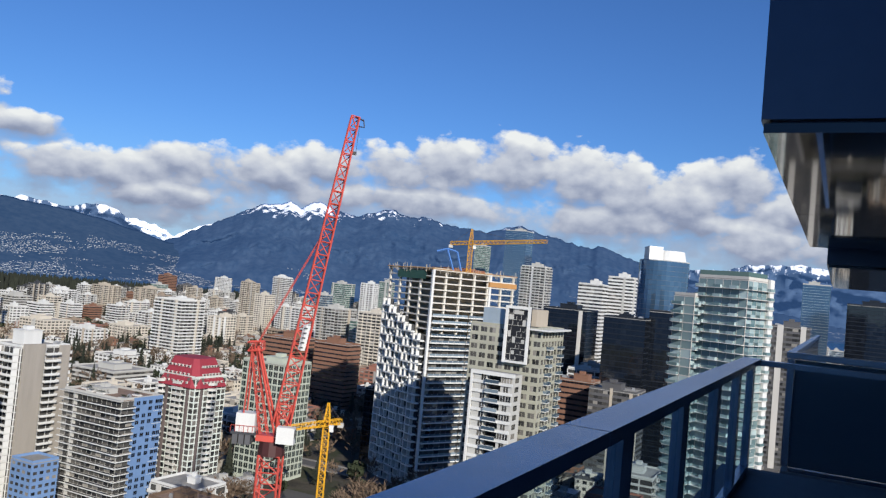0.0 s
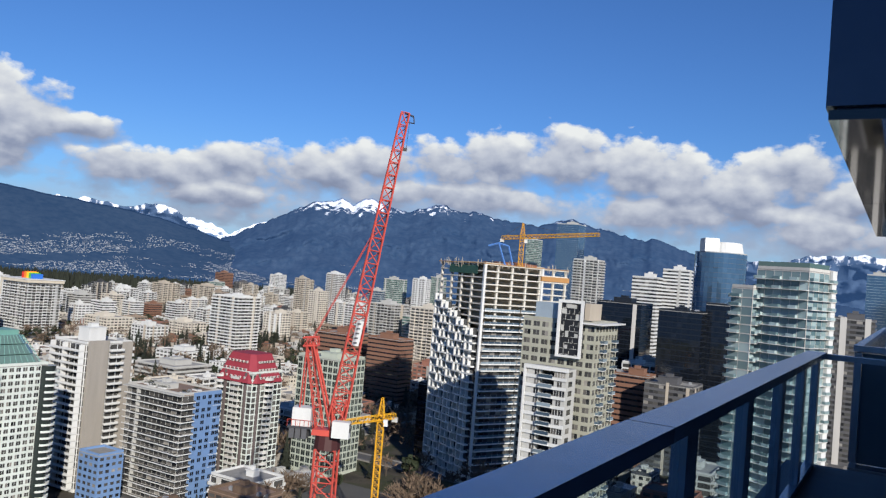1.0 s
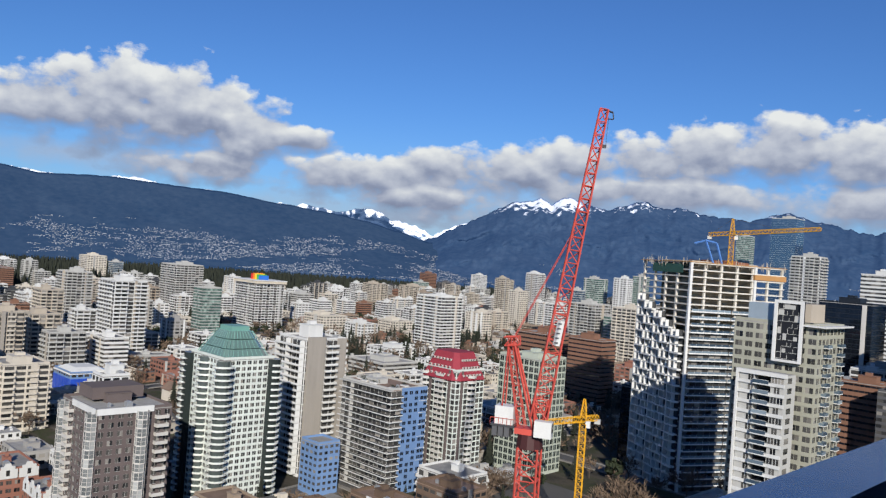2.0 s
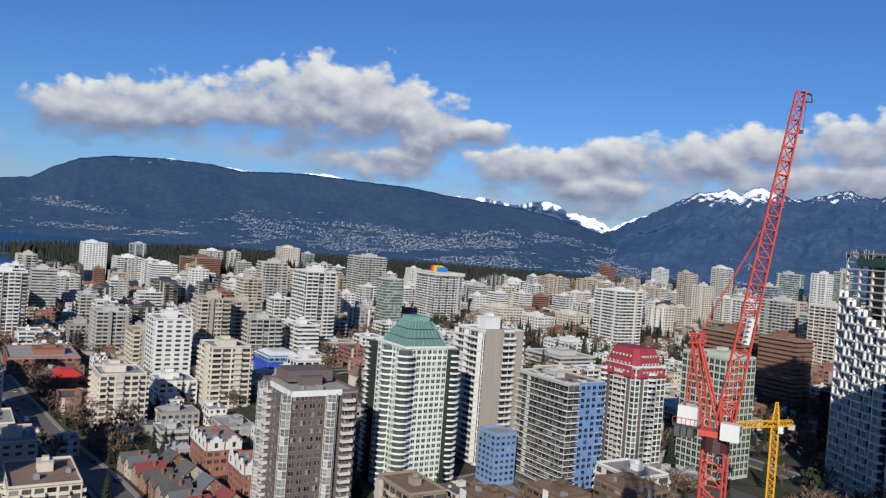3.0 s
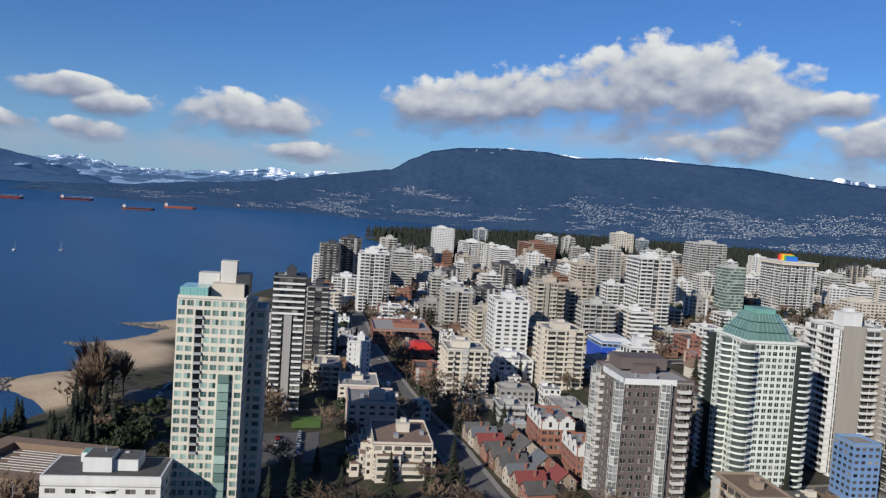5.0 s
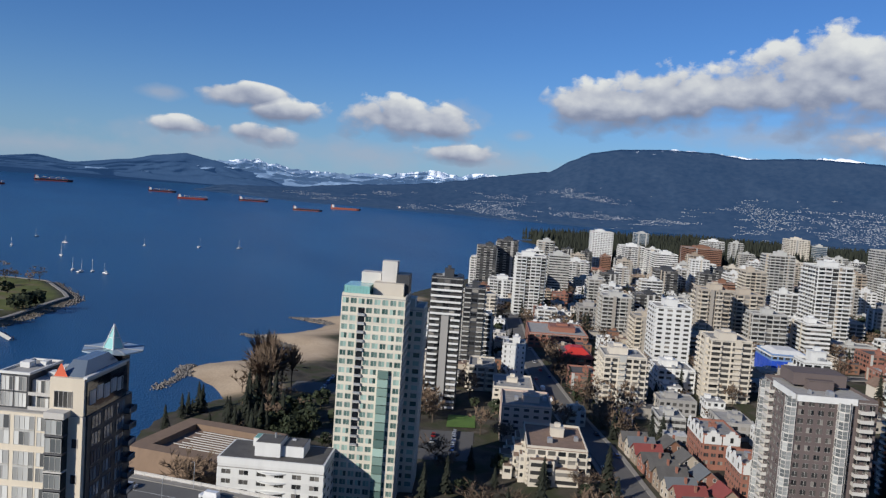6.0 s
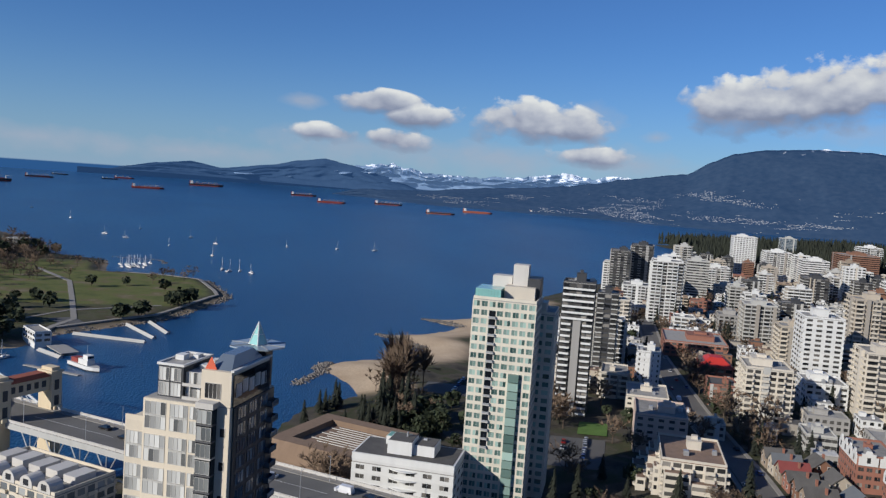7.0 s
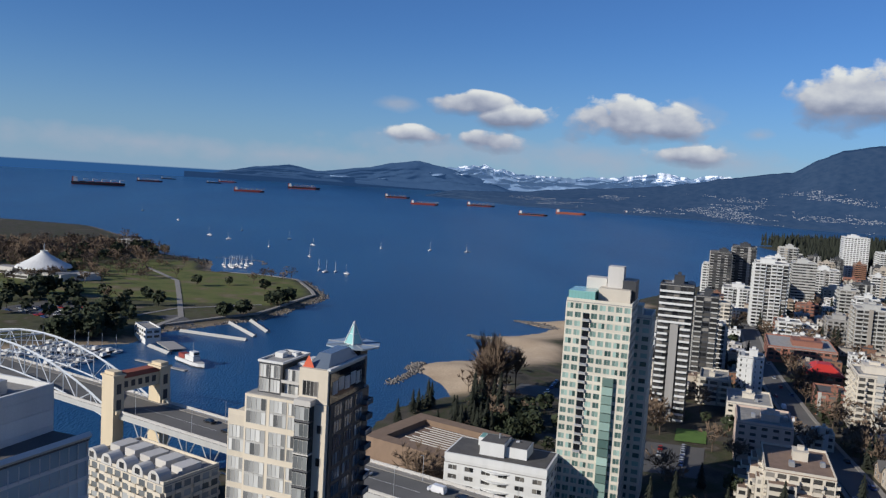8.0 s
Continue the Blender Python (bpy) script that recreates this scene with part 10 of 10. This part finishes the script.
scatter(GREENS, -900, -290, 200, 60, 50, 32, 1.6)
scatter(BARES, -830, -330, 200, 60, 70, 33, 1.4)
for i, (x, y, rx, ry, n) in enumerate(((-230, 172, 90, 8, 5), (-300, 226, 70, 8, 9), (-390, 252, 90, 12, 20), (-330, 250, 60, 30, 14), (-270, 205, 40, 10, 4), (-520, 420, 220, 120, 55), (-300, 480, 200, 120, 55), (-120, 430, 160, 90, 40), (-40, 300, 60, 30, 24),
                                        (-100, 500, 120, 60, 40), (-250, 640, 200, 90, 60), (-130, 260, 40, 20, 10), (-330, 140, 60, 20, 14))):
    scatter(BARES, x, y, rx, ry, n, 50 + i, 1.15)
    scatter(CONIFERS if i % 2 else GREENS, x + 8, y + 6, rx, ry, n // 3, 80 + i, 0.9)
for i, (x, y, rx, ry, n) in enumerate(((-170, 560, 90, 60, 90), (-290, 640, 90, 60, 90), (-110, 660, 80, 60, 80), (-200, 800, 130, 70, 110), (-330, 900, 160, 70, 90), (-40, 470, 60, 50, 50), (-480, 560, 120, 60, 80), (-620, 480, 110, 60, 70))):
    scatter(CONIFERS if i % 2 else GREENS, x, y, rx, ry, n, 140 + i, 1.1)


for i, (x, y, r, n) in enumerate(((-495, -160, 14, 16), (-520, -150, 12, 14), (-560, -160, 22, 10), (-640, -235, 30, 14), (-585, -82, 4, 3), (-596, -70, 4, 3), (-640, -52, 5, 3), (-652, -44, 5, 3))):
    scatter(GREENS, x, y, r, r, n, 210 + i, 1.5)
scatter(TALLS, -280, 42, 16, 3, 26, 230, 0.55, 140)            # tall bare hedge before the pool hall


def yard_trees():
    """Trees in what room is left between the houses."""
    rnd = random.Random(41)
    for iu in range(-26, 90):
        for iv in range(-4, 96):
            p = GU * (iu * 12 + rnd.uniform(-4, 4)) + GV * (iv * 12 + rnd.uniform(-4, 4))
            D, az = math.hypot(p.x, p.y), math.degrees(math.atan2(-p.x, p.y))
            chance, kind = rnd.random(), rnd.random()
            if not (200 < D < 1250 and -10 < az < 70) or chance > (0.6 if D < 300 else 0.42) or not free(p.x, p.y, 2.2) or near_road(p.x, p.y, -0.5) or inside_by(p.x, p.y, SHORE) < 60:
                continue
            plant(BARES if kind < 0.5 else CONIFERS if kind < 0.78 else GREENS, p.x, p.y, rnd, 0.95)


scatter(CONIFERS, -352, 32, 26, 5, 22, 231, 0.8, 50)
yard_trees()
scatter(BARES, -262, 30, 30, 8, 14, 97, 1.2)                   # bare hedge in front of the pool hall
single("winter_trees", GROVE.mesh("winter_trees"), Matrix(), "bare brown and dark evergreen trees among the blocks", "trees", kind="stuff")


# the kits from which trees and cars were copied are put away
for kit in CONIFERS + BARES + BARES_FAR + GREENS_FAR + TALLS + GREENS + CARS + [VAN]:
    for o in (*kit.children_recursive, kit):
        bpy.data.objects.remove(o)
